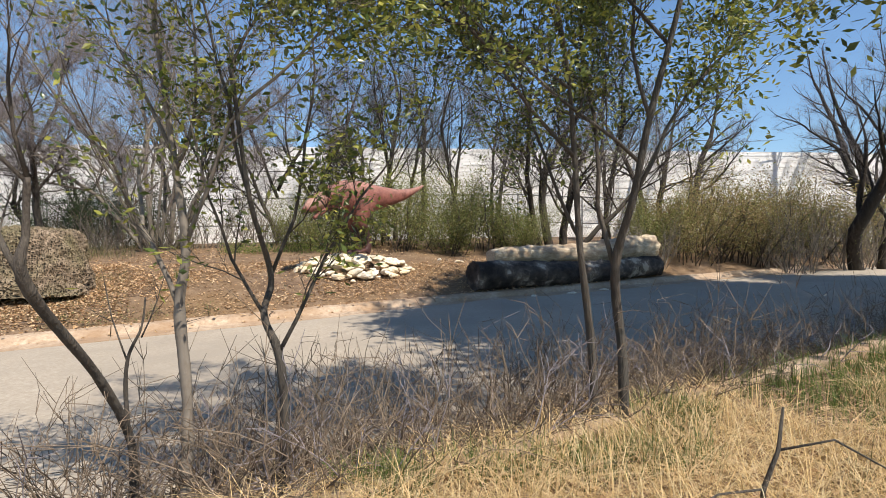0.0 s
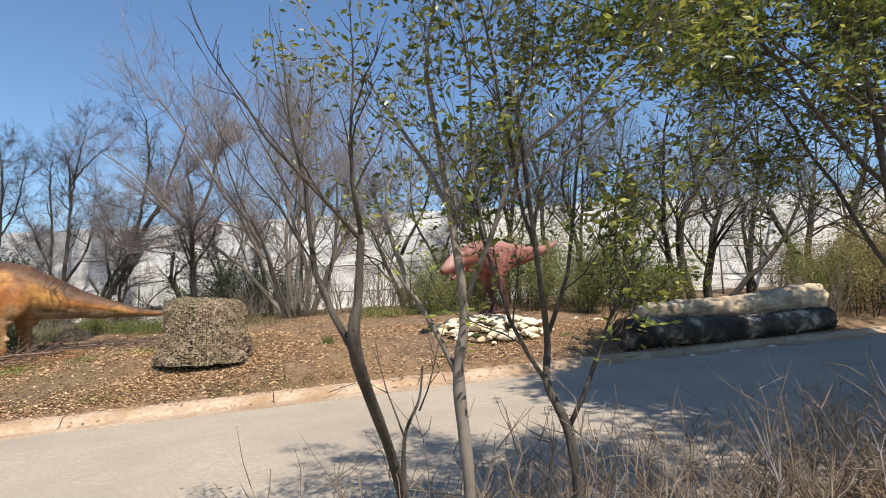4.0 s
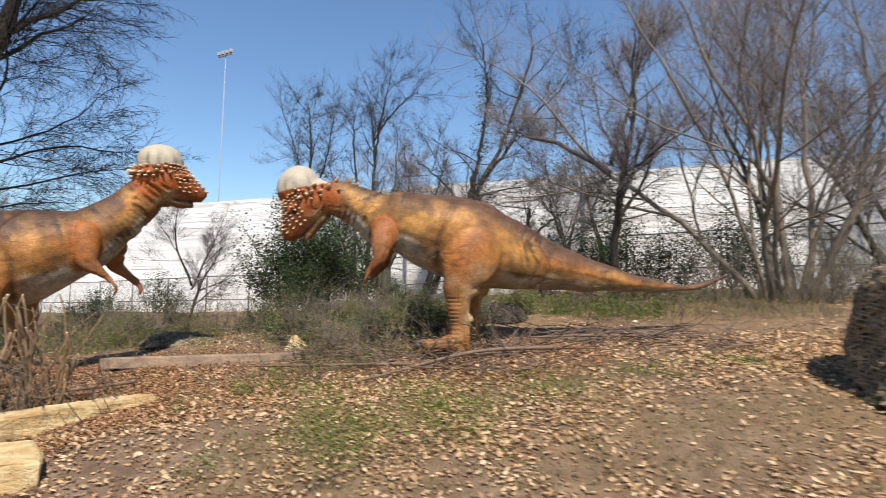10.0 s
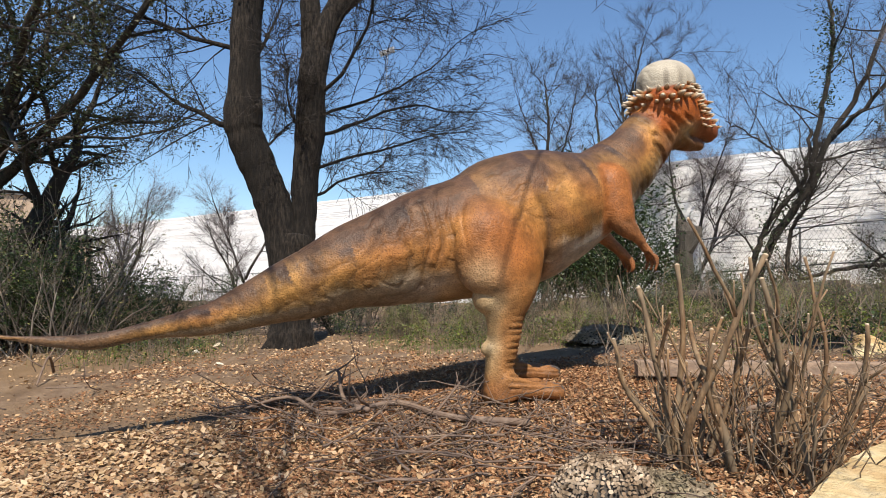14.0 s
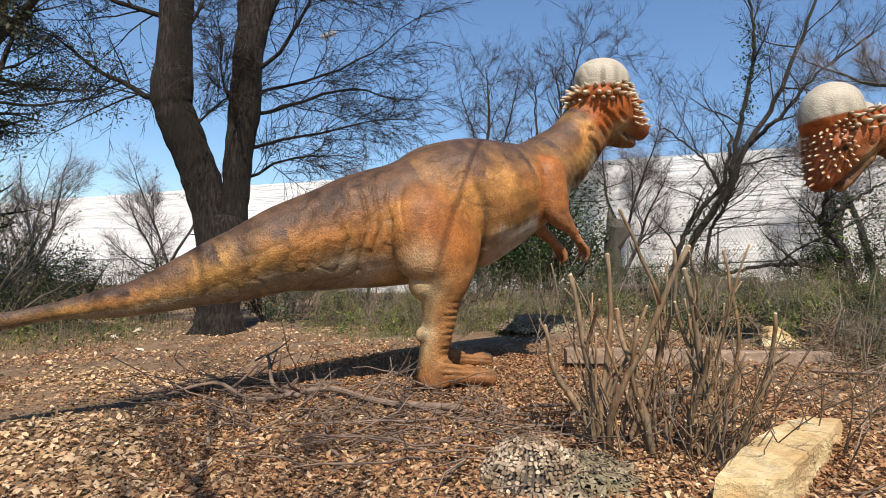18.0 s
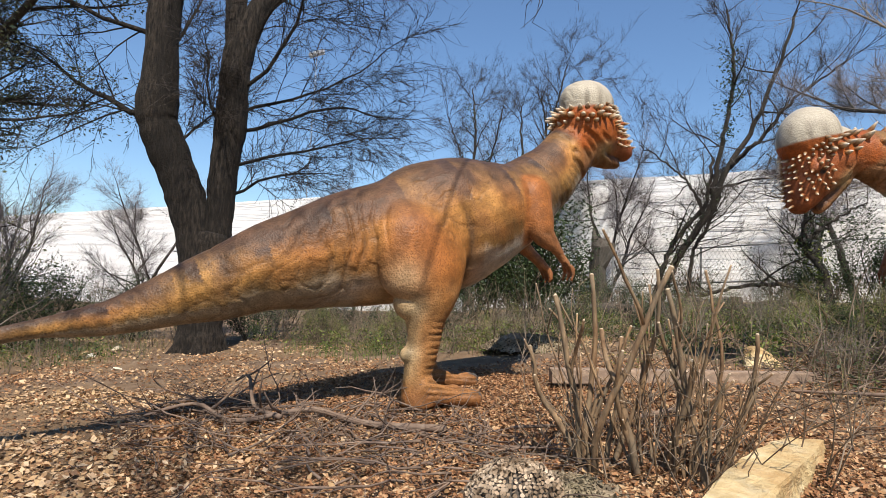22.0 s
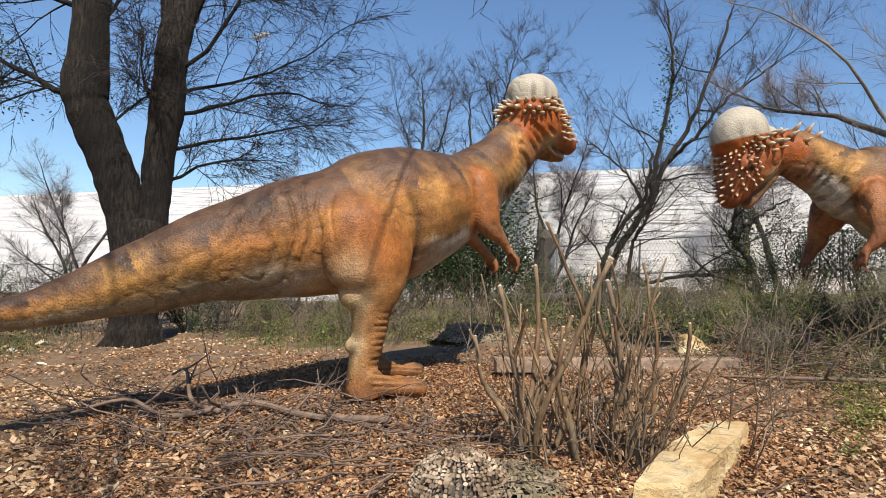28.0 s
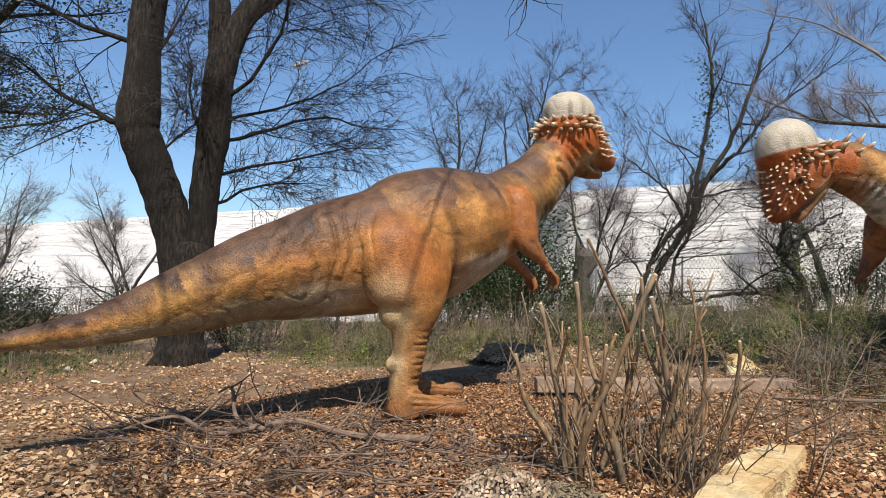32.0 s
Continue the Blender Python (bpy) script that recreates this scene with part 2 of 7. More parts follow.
M_GRASS_DRY = leafy("dry_grass", [(0.62, 0.42, 0.19), (0.78, 0.60, 0.33), (0.42, 0.27, 0.13), (0.82, 0.68, 0.42), (0.36, 0.25, 0.10), (0.66, 0.46, 0.24)], 0.7, 0.3, 0.25)
M_GRASS = leafy("green_grass", [(0.07, 0.11, 0.025), (0.11, 0.16, 0.035), (0.16, 0.19, 0.06)], 0.6, 0.35, 0.25)
M_WEED = leafy("olive_weeds", [(0.09, 0.105, 0.035), (0.15, 0.15, 0.06), (0.30, 0.24, 0.12), (0.08, 0.115, 0.03)], 0.7, 0.3, 0.25)

# ---- mesh helpers ----
def mesh_of(name, verts, faces, mats, smooth=False, slots=None):
    """A mesh from arrays; faces: one array of equal-sized polygons, or a list of such arrays."""
    me = bpy.data.meshes.new(name)
    verts = np.asarray(verts, dtype=np.float32)
    groups = faces if isinstance(faces, list) else [faces]
    groups = [np.asarray(f, dtype=np.int32) for f in groups if len(f)]
    me.vertices.add(len(verts))
    me.vertices.foreach_set("co", verts.ravel())
    loops = np.concatenate([f.ravel() for f in groups])
    sizes = np.concatenate([np.full(len(f), f.shape[1], dtype=np.int32) for f in groups])
    starts = np.concatenate([[0], np.cumsum(sizes)[:-1]]).astype(np.int32)
    me.loops.add(len(loops))
    me.loops.foreach_set("vertex_index", loops)
    me.polygons.add(len(sizes))
    me.polygons.foreach_set("loop_start", starts)
    if slots is not None:
        me.polygons.foreach_set("material_index", np.asarray(slots, dtype=np.int32))
    for m in mats if isinstance(mats, (list, tuple)) else [mats]:
        me.materials.append(m)
    me.polygons.foreach_set("use_smooth", np.full(len(sizes), smooth))
    me.update(calc_edges=True)
    me.validate()
    return me


def part(name, me, parent=None, label=""):
    if isinstance(me, bmesh.types.BMesh):
        data = bpy.data.meshes.new(name)
        me.to_mesh(data)
        me.free()
        me = data
    ob = new(name, me)
    ob.parent = parent
    if label:
        ob["label"] = label
    return ob


def empty(name, x, y, z, rz=0.0):
    ob = new(name)
    ob.matrix_world = pose(x, y, z, 0, 0, rz)
    return ob


class Tubes:
    """Collects tapering tubes and gives them as one mesh."""

    def __init__(self):
        self.v, self.f, self.n = [], [], 0

    def add(self, pts, radii, sides=6, cap=True):
        pts = np.asarray(pts, dtype=float)
        radii = np.asarray(radii, dtype=float)
        k = len(pts)
        tan = np.gradient(pts, axis=0)
        tan /= np.linalg.norm(tan, axis=1)[:, None] + 1e-9
        ref = np.array([1.0, 0.0, 0.0]) if abs(tan[0][0]) < 0.8 else np.array([0.0, 1.0, 0.0])
        a = np.cross(tan, ref)
        a /= np.linalg.norm(a, axis=1)[:, None] + 1e-9
        b = np.cross(tan, a)
        w = np.arange(sides) * 2 * np.pi / sides
        ring = pts[:, None, :] + radii[:, None, None] * (np.cos(w)[None, :, None] * a[:, None, :] + np.sin(w)[None, :, None] * b[:, None, :])
        i = np.arange(sides)
        j = (i + 1) % sides
        q = np.arange(k - 1)[:, None] * sides
        quads = np.stack([q + i, q + j, q + sides + j, q + sides + i], axis=-1).reshape(-1, 4) + self.n
        self.v.append(ring.reshape(-1, 3))
        self.f.append(quads)
        self.n += k * sides
        if cap:
            tip = self.n
            self.v.append(np.vstack([pts[0] - tan[0] * radii[0] * 0.1, pts[-1] + tan[-1] * radii[-1] * 0.3]))
            self.n += 2
            base = tip - k * sides
            self.f.append(np.stack([base + j, base + i, np.full(sides, tip), np.full(sides, tip)], axis=-1))
            last = tip - sides
            self.f.append(np.stack([last + i, last + j, np.full(sides, tip + 1), np.full(sides, tip + 1)], axis=-1))

    def mesh(self, name, mat, smooth=True):
        quads = np.concatenate(self.f)
        tri = quads[:, 2] == quads[:, 3]
        return mesh_of(name, np.concatenate(self.v), [quads[~tri], quads[tri][:, :3]], mat, smooth)


def unit(v):
    v = np.asarray(v, dtype=float)
    return v / (np.linalg.norm(v) + 1e-9)


def grow(rng, tubes, tips, start, way, length, radius, level, P):
    """One branch with its children. P: levels, kids, spread, ratio, up, wander, droop, step, sides, thin."""
    n = max(2 if level > 2 else 3, int(length / P["step"][min(level, len(P["step"]) - 1)]))
    p, d = np.array(start, dtype=float), unit(way)
    pts, rad = [p.copy()], [radius]
    end = radius * P["taper"] if level < P["levels"] else radius * 0.35
    up = P["up"] if level < P["levels"] else P.get("tip_up", P["up"])
    for i in range(n):
        d = unit(d + rng.normal(0, P["wander"], 3) + np.array([0, 0, up]) / n * 3)
        p = p + d * length / n
        pts.append(p.copy())
        rad.append(radius + (end - radius) * (i + 1) / n)
    (tubes[0] if level == 0 else tubes[1]).add(pts, rad, P["sides"][min(level, len(P["sides"]) - 1)], cap=level == 0)
    if level >= P["levels"]:
        tips.append((pts[-1], d))
        if len(pts) > 3:
            tips.append((pts[len(pts) // 2], d))
        return
    kids = P["kids"][min(level, len(P["kids"]) - 1)]
    k = max(1, int(round(kids * rng.uniform(0.8, 1.25))))
    first = P["first"] if level == 0 else 0.15
    for j in range(k):
        f = first + (1 - first) * (j + rng.uniform(0.1, 0.9)) / k
        a = min(n - 1, int(f * n))
        base = pts[a] + (pts[a + 1] - pts[a]) * (f * n - a)
        along = unit(pts[a + 1] - pts[a])
        side = unit(np.cross(along, rng.normal(0, 1, 3)))
        ang = radians(P["spread"] * rng.uniform(0.65, 1.3))
        way2 = along * math.cos(ang) + side * math.sin(ang)
        r2 = min(rad[a] * P["thin"] * rng.uniform(0.75, 1.15), rad[a] * 0.9)
        l2 = length * P["ratio"] * rng.uniform(0.65, 1.2) * (1.1 - 0.45 * f)
        grow(rng, tubes, tips, base, way2, l2, max(r2, P["twig"]), level + 1, P)
    # the leader goes on past the end of the limb
    grow(rng, tubes, tips, pts[-1], d, length * P["ratio"] * 0.8, max(rad[-1] * 0.9, P["twig"]), level + 1, P)


BARE = dict(levels=4, kids=(5, 4, 4, 3), spread=42, ratio=0.58, up=0.10, wander=0.10, step=(0.4, 0.3, 0.22, 0.2, 0.2), sides=(9, 6, 5, 3, 3), thin=0.52, taper=0.55, first=0.3, twig=0.006)


def leaf_cloud(rng, centres, per, size, spread, width=0.45, curl=0.25, flat=False, simple=False):
    """Leaves round the given places: six-cornered blades folded along the rib. Returns verts and faces."""
    c = np.repeat(np.asarray(centres, dtype=float), per, axis=0)
    k = len(c)
    c = c + rng.normal(0, spread, (k, 3)) * (np.array([1, 1, 0.15]) if flat else 1)
    d = rng.normal(0, 1, (k, 3))
    d[:, 2] = d[:, 2] * (0.25 if flat else 0.6) - (0 if flat else 0.15)
    d /= np.linalg.norm(d, axis=1)[:, None]
    nrm = rng.normal(0, 0.55 if flat else 0.7, (k, 3)) + np.array([0, 0, 1.0])
    s = np.cross(d, nrm)
    s /= np.linalg.norm(s, axis=1)[:, None] + 1e-9
    u = np.cross(s, d)
    L = size * rng.uniform(0.6, 1.35, k)[:, None]
    W = L * width * rng.uniform(0.8, 1.2, k)[:, None] * 0.5
    C = L * curl * rng.uniform(-0.3, 1.0, k)[:, None]
    base, mid, tip = c, c + d * L * 0.5 - u * C * 0.3, c + d * L + u * C * 0.4
    v = np.stack([base, mid + s * W + u * C * 0.5, tip, mid - s * W + u * C * 0.5, mid], axis=1)
    if simple:
        return v[:, :4].reshape(-1, 3), np.arange(k)[:, None] * 4 + np.arange(4)
    i = np.arange(k)[:, None] * 5
    f = np.concatenate([i + [0, 4, 1], i + [1, 4, 2], i + [2, 4, 3], i + [3, 4, 0]], axis=0)
    return v.reshape(-1, 3), f


def litter_leaves(rng, places, size):
    """Dry lobed leaves lying curled on the ground, two folded halves each."""
    c = np.asarray(places, dtype=float)
    k = len(c)
    a = rng.uniform(0, 2 * np.pi, k)
    d = np.stack([np.cos(a), np.sin(a), rng.normal(0, 0.22, k)], 1)
    d /= np.linalg.norm(d, axis=1)[:, None]
    n0 = rng.normal(0, 0.32, (k, 3)) + np.array([0, 0, 1.0])
    s = np.cross(d, n0)
    s /= np.linalg.norm(s, axis=1)[:, None]
    u = np.cross(s, d)
    L = size * rng.lognormal(0, 0.35, k)[:, None]
    W = L * rng.uniform(0.22, 0.42, (k, 1))
    bow, cup = rng.normal(0.05, 0.10, (k, 1)) * L, rng.normal(0.25, 0.35, (k, 1)) * W
    cols = [c + u * 0 - d * L * 0.5]
    for sg in (1, -1):
        for f, w in ((0.25, 0.85), (0.48, 0.55), (0.68, 1.0)):
            w = w * rng.uniform(0.65, 1.25, (k, 1))
            cols.append(c + d * L * (f - 0.5) + s * W * w * sg + u * (cup * w * w + bow * 4 * f * (1 - f)))
    cols += [c + d * L * 0.5 + u * rng.normal(0, 0.1, (k, 1)) * L]
    v = np.stack(cols, axis=1).reshape(-1, 3)
    i = np.arange(k)[:, None] * 8
    return v, np.concatenate([i + [0, 1, 2, 3, 7], i + [0, 7, 6, 5, 4]], axis=0)


def twig_spray(rng, tips, per, length, width=0.0055, up=0.15):
    """Hair-fine end twigs: slim bent slips that leave the sides and ends from the ends of the branches."""
    p = np.repeat(np.array([t[0] for t in tips]), per, axis=0)
    d = np.repeat(np.array([t[1] for t in tips]), per, axis=0)
    k = len(p)
    p = p - d * rng.uniform(0, 0.9, (k, 1)) * length
    side = np.cross(d, rng.normal(0, 1, (k, 3)))
    side /= np.linalg.norm(side, axis=1)[:, None] + 1e-9
    d = d * 0.75 + side * rng.uniform(0.35, 1.1, (k, 1)) + np.array([0, 0, up])
    d /= np.linalg.norm(d, axis=1)[:, None]
    L = length * rng.uniform(0.25, 1.0, (k, 1)) ** 1.3 * 1.4
    rows, q = [], p
    w = width * rng.uniform(0.6, 1.2, (k, 1)) / 2
    for j in range(4):
        s = np.cross(d, rng.normal(0, 1, (k, 3)))
        s /= np.linalg.norm(s, axis=1)[:, None] + 1e-9
        t = w * (1 - 0.22 * j)
        rows += [q - s * t, q + s * t]
        d = d + rng.normal(0, 0.22, (k, 3)) + np.array([0, 0, up * 0.4])
        d /= np.linalg.norm(d, axis=1)[:, None]
        q = q + d * L / 3
    v = np.stack(rows, axis=1)
    i = np.arange(k)[:, None] * 8
    f = np.concatenate([i + [2 * j, 2 * j + 1, 2 * j + 3, 2 * j + 2] for j in range(3)], axis=0)
    return v.reshape(-1, 3), f


def blades(rng, pts, height, width, lean=0.4, segs=3):
    """Grass blades and stalks from the given roots."""
    k = len(pts)
    p = np.asarray(pts, dtype=float)
    h = height * rng.uniform(0.45, 1.3, k)
    a = rng.uniform(0, 2 * np.pi, k)
    out = np.stack([np.cos(a), np.sin(a), np.zeros(k)], axis=1)
    side = np.stack([-np.sin(a), np.cos(a), np.zeros(k)], axis=1)
    bend = lean * rng.uniform(0.2, 1.6, k)
    rows = []
    for j in range(segs + 1):
        f = j / segs
        c = p + np.array([0, 0, 1.0]) * (h * (f - 0.3 * bend * f * f))[:, None] + out * (h * bend * f * f)[:, None]
        w = width * (1 - 0.85 * f) * 0.5
        rows += [c - side * w, c + side * w]
    v = np.stack(rows, axis=1)
    m = 2 * (segs + 1)
    i = np.arange(k)[:, None] * m
    f = np.concatenate([i + [2 * j, 2 * j + 1, 2 * j + 3, 2 * j + 2] for j in range(segs)], axis=0)
    return v.reshape(-1, 3), f


def rock_mesh(name, rng, size, mat, flat=0.0, cuts=3, rough=0.12):
    """An angular stone: a cut-up ball pressed into a block with broken faces."""
    bm = bmesh.new()
    bmesh.ops.create_icosphere(bm, subdivisions=cuts, radius=1.0)
    planes = [(Vector(rng.normal(0, 1, 3)).normalized(), rng.uniform(0.42, 0.75)) for _ in range(11)]
    off = Vector(rng.uniform(-50, 50, 3))
    for v in bm.verts:
        for nrm, dist in planes:
            over = v.co.dot(nrm) - dist
            if over > 0:
                v.co -= nrm * over * 0.92
        v.co += v.normal * noise.noise(v.co * 2.3 + off) * rough
        v.co = Vector((v.co.x * size[0] / 2, v.co.y * size[1] / 2, v.co.z * size[2] / 2))
    me = bpy.data.meshes.new(name)
    bm.to_mesh(me)
    bm.free()
    me.materials.append(mat)
    return me


def block_bm(w, d, h, bevel=0.01, cuts=0, rough=0.0, seed=0):
    bm = bmesh.new()
    bmesh.ops.create_cube(bm, size=1.0)
    bmesh.ops.scale(bm, vec=(w, d, h), verts=bm.verts)
    if cuts:
        bmesh.ops.subdivide_edges(bm, edges=bm.edges[:], cuts=cuts, use_grid_fill=True)
    if bevel:
        es = [e for e in bm.edges if len(e.link_faces) == 2 and e.calc_face_angle() > 1.0]
        bmesh.ops.bevel(bm, geom=es, offset=bevel, segments=2, affect="EDGES", profile=0.6)
    if rough:
        off = Vector((seed * 7.3, seed * 3.1, 1.7))
        for v in bm.verts:
            v.co += v.normal * noise.noise(v.co * 3.0 + off) * rough
    return bm


# ---- the lie of the land: road axis u, and v across it towards the bank ----
UX, UY = 0.8686, 0.4955
KERB_V = 10.55


def uv_of(x, y):
    return UX * x + UY * y, -UY * x + UX * y


def xy_of(u, v):
    return UX * u - UY * v, UY * u + UX * v


def smooth01(a, b, x):
    t = np.clip((x - a) / (b - a), 0, 1)
    return t * t * (3 - 2 * t)


def kerb_z(u):
    u = np.clip(u, -45, 45)
    return 0.15 + 0.04 * u - 0.0004 * np.maximum(u, 0) ** 2


def road_z(u):
    return kerb_z(u) - 0.14


def wavy(x, y, scale, seed=0.0):
    s = seed * 1.37
    return (np.sin(x * scale + 1.3 + s) * np.cos(y * scale * 1.17 - 0.7 + s) + 0.6 * np.sin(x * scale * 2.3 - y * scale * 1.9 + 2.1 * s) + 0.35 * np.sin(x * scale * 4.7 + y * scale * 5.1 + s)) / 1.95


def land_z(x, y):
    """Height of the soil of the bank, and of the sheet below the road."""
    x, y = np.asarray(x, dtype=float), np.asarray(y, dtype=float)
    u, v = uv_of(x, y)
    d = np.clip(v - KERB_V - 0.5, 0, 26)
    A = 0.25 + 0.33 * smooth01(-9, 0, u)
    B = 0.035 + 0.055 * smooth01(-15, -7, u)
    near_d, far_d = np.minimum(d, 7.0), np.maximum(d - 7.0, 0.0)
    o = A * (1 - np.exp(-d / 1.25)) + B * (near_d + 0.2 * far_d) + 0.0008 * near_d * near_d
    o = o + 0.055 * np.exp(-((x + 17.35) ** 2 + (y - 6.9) ** 2) / 1.6)
    o = o + (0.05 * wavy(x, y, 0.9) + 0.022 * wavy(x, y, 2.9, 2)) * np.clip(d / 1.2, 0, 1)
    z = kerb_z(u) - 0.02 + o
    near = kerb_z(u) + 0.02 + 0.06 * smooth01(1.2, 6, u) + 0.03 * wavy(x, y, 1.7)
    isle = smooth01(-0.75, -0.35, u) * smooth01(0.55, 0.85, v) * (1 - smooth01(2.55, 2.75, v))
    strip = smooth01(-0.75, -0.35, u) * smooth01(2.5, 2.7, v) * (1 - smooth01(3.2, 3.7, v)) 
    low = road_z(u) - 0.05 + isle * (near - road_z(u) + 0.05) + strip * 0.10
    return np.where(v > KERB_V + 0.3, z, low)


def spots(rng, n, centre, radius):
    """n places on the land, thick in the middle."""
    a = rng.uniform(0, 2 * np.pi, n)
    r = np.sqrt(rng.uniform(0, 1, n))
    x, y = centre[0] + radius[0] * r * np.cos(a), centre[1] + radius[1] * r * np.sin(a)
    return np.stack([x, y, land_z(x, y)], axis=1)


def band(rng, n, u0, u1, v0, v1):
    u, v = rng.uniform(u0, u1, n), rng.uniform(v0, v1, n)
    x, y = xy_of(u, v)
    return np.stack([x, y, land_z(x, y)], axis=1)


def stuff(name, v, f, mat, label, category):
    return tagged(part(name, mesh_of(name, v, f, mat)), label, category, kind="stuff")

# ---- ground, road, kerbs ----
def steps(*runs):
    out = []
    for a, b, s in runs:
        out += list(np.arange(a, b - 1e-6, s))
    return np.array(out)


us = np.concatenate([[-500, -250, -120, -70], steps((-46, -24, 1.0), (-24, 12, 0.2), (12, 46, 1.0)), [46, 70, 120, 250, 500]])
vs = np.concatenate([[-500, -120, -30], steps((-10, 0, 1.0), (0, 4.2, 0.15), (4.2, 10, 1.0), (10.6, 20, 0.2), (20, 44, 0.8)), [44, 60, 120, 500]])
gu, gv = np.meshgrid(us, vs)
gx, gy = xy_of(gu, gv)
gz = land_z(gx, gy)
nu, nv = len(us), len(vs)
gi = (np.arange(nv - 1)[:, None] * nu + np.arange(nu - 1)[None, :]).reshape(-1, 1)
ground_faces = gi + np.array([0, 1, nu + 1, nu])
ground = tagged(part("ground", mesh_of("ground", np.stack([gx, gy, gz], -1).reshape(-1, 3), ground_faces, M_SOIL, True)),
                "bare brown soil bank rising behind the kerb", "ground", kind="structure")

ru = np.concatenate([[-300, -120, -60], steps((-46, 46, 0.8)), [46, 60, 120, 300]])
rv = np.concatenate([[-300, -60, -20], steps((-10, 10.2, 0.8)), [10.2, KERB_V + 0.05]])
qu, qv = np.meshgrid(ru, rv)
qx, qy = xy_of(qu, qv)
qz = road_z(qu) + 0.012 * wavy(qx, qy, 0.5)
ri = (np.arange(len(rv) - 1)[:, None] * len(ru) + np.arange(len(ru) - 1)[None, :]).reshape(-1, 1)
tagged(part("road", mesh_of("road", np.stack([qx, qy, qz], -1).reshape(-1, 3), ri + np.array([0, 1, len(ru) + 1, len(ru)]), M_ROAD, True)),
       "pale worn concrete road with shade patches", "road", kind="structure")


def kerb_length(u0, u1, v0, flip=1.0, lift=0.0):
    """One cast length of kerb: gutter lip, sloped face, rounded top."""
    prof = [(-0.42, -0.135), (-0.06, -0.125), (0.0, -0.11), (0.07, -0.05), (0.13, -0.012), (0.19, 0.0), (0.38, 0.004), (0.46, -0.03), (0.56, -0.2), (-0.42, -0.2)]
    rows, n = [], 7
    for i in range(n):
        u = u0 + (u1 - u0) * i / (n - 1)
        wob = 0.012 * math.sin(u * 1.9) + 0.008 * math.sin(u * 5.3)
        for a, h in prof:
            x, y = xy_of(u, v0 + flip * (a + wob))
            rows.append((x, y, kerb_z(u) + h + lift + 0.006 * math.sin(u * 7 + a * 9)))
    k = len(prof)
    f = [(i * k + j, i * k + (j + 1) % k, (i + 1) * k + (j + 1) % k, (i + 1) * k + j) for i in range(n - 1) for j in range(k)]
    f = np.array(f)
    caps = [np.arange(k)[None, :], ((n - 1) * k + np.arange(k)[::-1])[None, :]]
    return mesh_of("kerb_length", rows, [f if flip < 0 else f[:, ::-1]] + caps, M_KERB)


kerb = tagged(new("kerb"), "sun-bleached rounded concrete kerb with leaf litter", "kerb", kind="structure")
for i in range(30):
    u0 = -46 + i * 3.05
    part("kerb_length", kerb_length(u0, u0 + 3.035, KERB_V), kerb)
kerb_near = tagged(new("kerb_island"), "half-buried pale concrete edging of the verge", "kerb", kind="structure")
for i in range(14):
    u0 = -0.4 + i * 3.05
    rows = []
    for uu in np.linspace(u0, u0 + 3.03, 6):
        for a, h in ((2.44, -0.1), (2.45, 0.07), (2.50, 0.085), (2.62, 0.08), (2.68, 0.05), (2.69, -0.1)):
            x, y = xy_of(uu, a + 0.02 * math.sin(uu * 2.1))
            rows.append((x, y, kerb_z(uu) + h + 0.02 + 0.06 * float(smooth01(1.2, 6, uu))))
    f = np.array([(r * 6 + j, r * 6 + j + 1, (r + 1) * 6 + j + 1, (r + 1) * 6 + j) for r in range(5) for j in range(5)])
    part("edging_length", mesh_of("edging_length", rows, f[:, ::-1], M_KERB), kerb_near)

# ---- the pale stone wall behind the trees ----
WALL_TOP = 6.35


def wall_y(x):
    return 27.0 + 0.06 * x


wall = tagged(new("wall_back"), "long pale grey wall of thin stacked ledger stone", "wall", kind="structure")
rng = np.random.default_rng(11)
W0, W1 = -95.0, 60.0
core = []
for x in (W0, W1):
    for dy in (0.03, 0.5):
        for z in (-2.0, WALL_TOP - 0.03):
            core.append((x, wall_y(x) + dy, z))
part("wall_core", mesh_of("wall_core", core, np.array([(0, 4, 5, 1), (2, 3, 7, 6), (1, 5, 7, 3), (0, 2, 6, 4), (0, 1, 3, 2), (4, 6, 7, 5)]), M_WALL), wall)
sv, sf = [], []
z = -0.6
while z < WALL_TOP - 0.02:
    h = min(rng.choice([0.05, 0.07, 0.09, 0.11, 0.15]), WALL_TOP + 0.02 - z)
    x = W0 + rng.uniform(0, 1.5)
    while x < W1 - 1:
        ln = rng.uniform(0.7, 3.4)
        p = -rng.uniform(0.0, 0.022)
        x2 = min(x + ln, W1)
        b = len(sv)
        g, top = 0.004, z + h - rng.choice([0.003, 0.004, 0.007, 0.016])
        for xx in (x + g, x2 - g):
            for zz in (z, top):
                sv += [(xx, wall_y(xx) + p + rng.uniform(-0.006, 0.006), zz), (xx, wall_y(xx) + 0.05, zz)]
        sf += [(b, b + 4, b + 6, b + 2), (b + 2, b + 6, b + 7, b + 3), (b, b + 1, b + 5, b + 4), (b, b + 2, b + 3, b + 1), (b + 4, b + 5, b + 7, b + 6)]
        x = x2
    z += h
tagged(part("ledger_stones", mesh_of("ledger_stones", sv, np.array(sf), M_WALL), wall), kind="stuff")

# ---- chain-link fence in front of the wall ----
fence = tagged(new("fence"), "weathered chain-link fence with steel rails", "fence", kind="structure")


def fence_y(x):
    return 21.9 + 0.05 * x


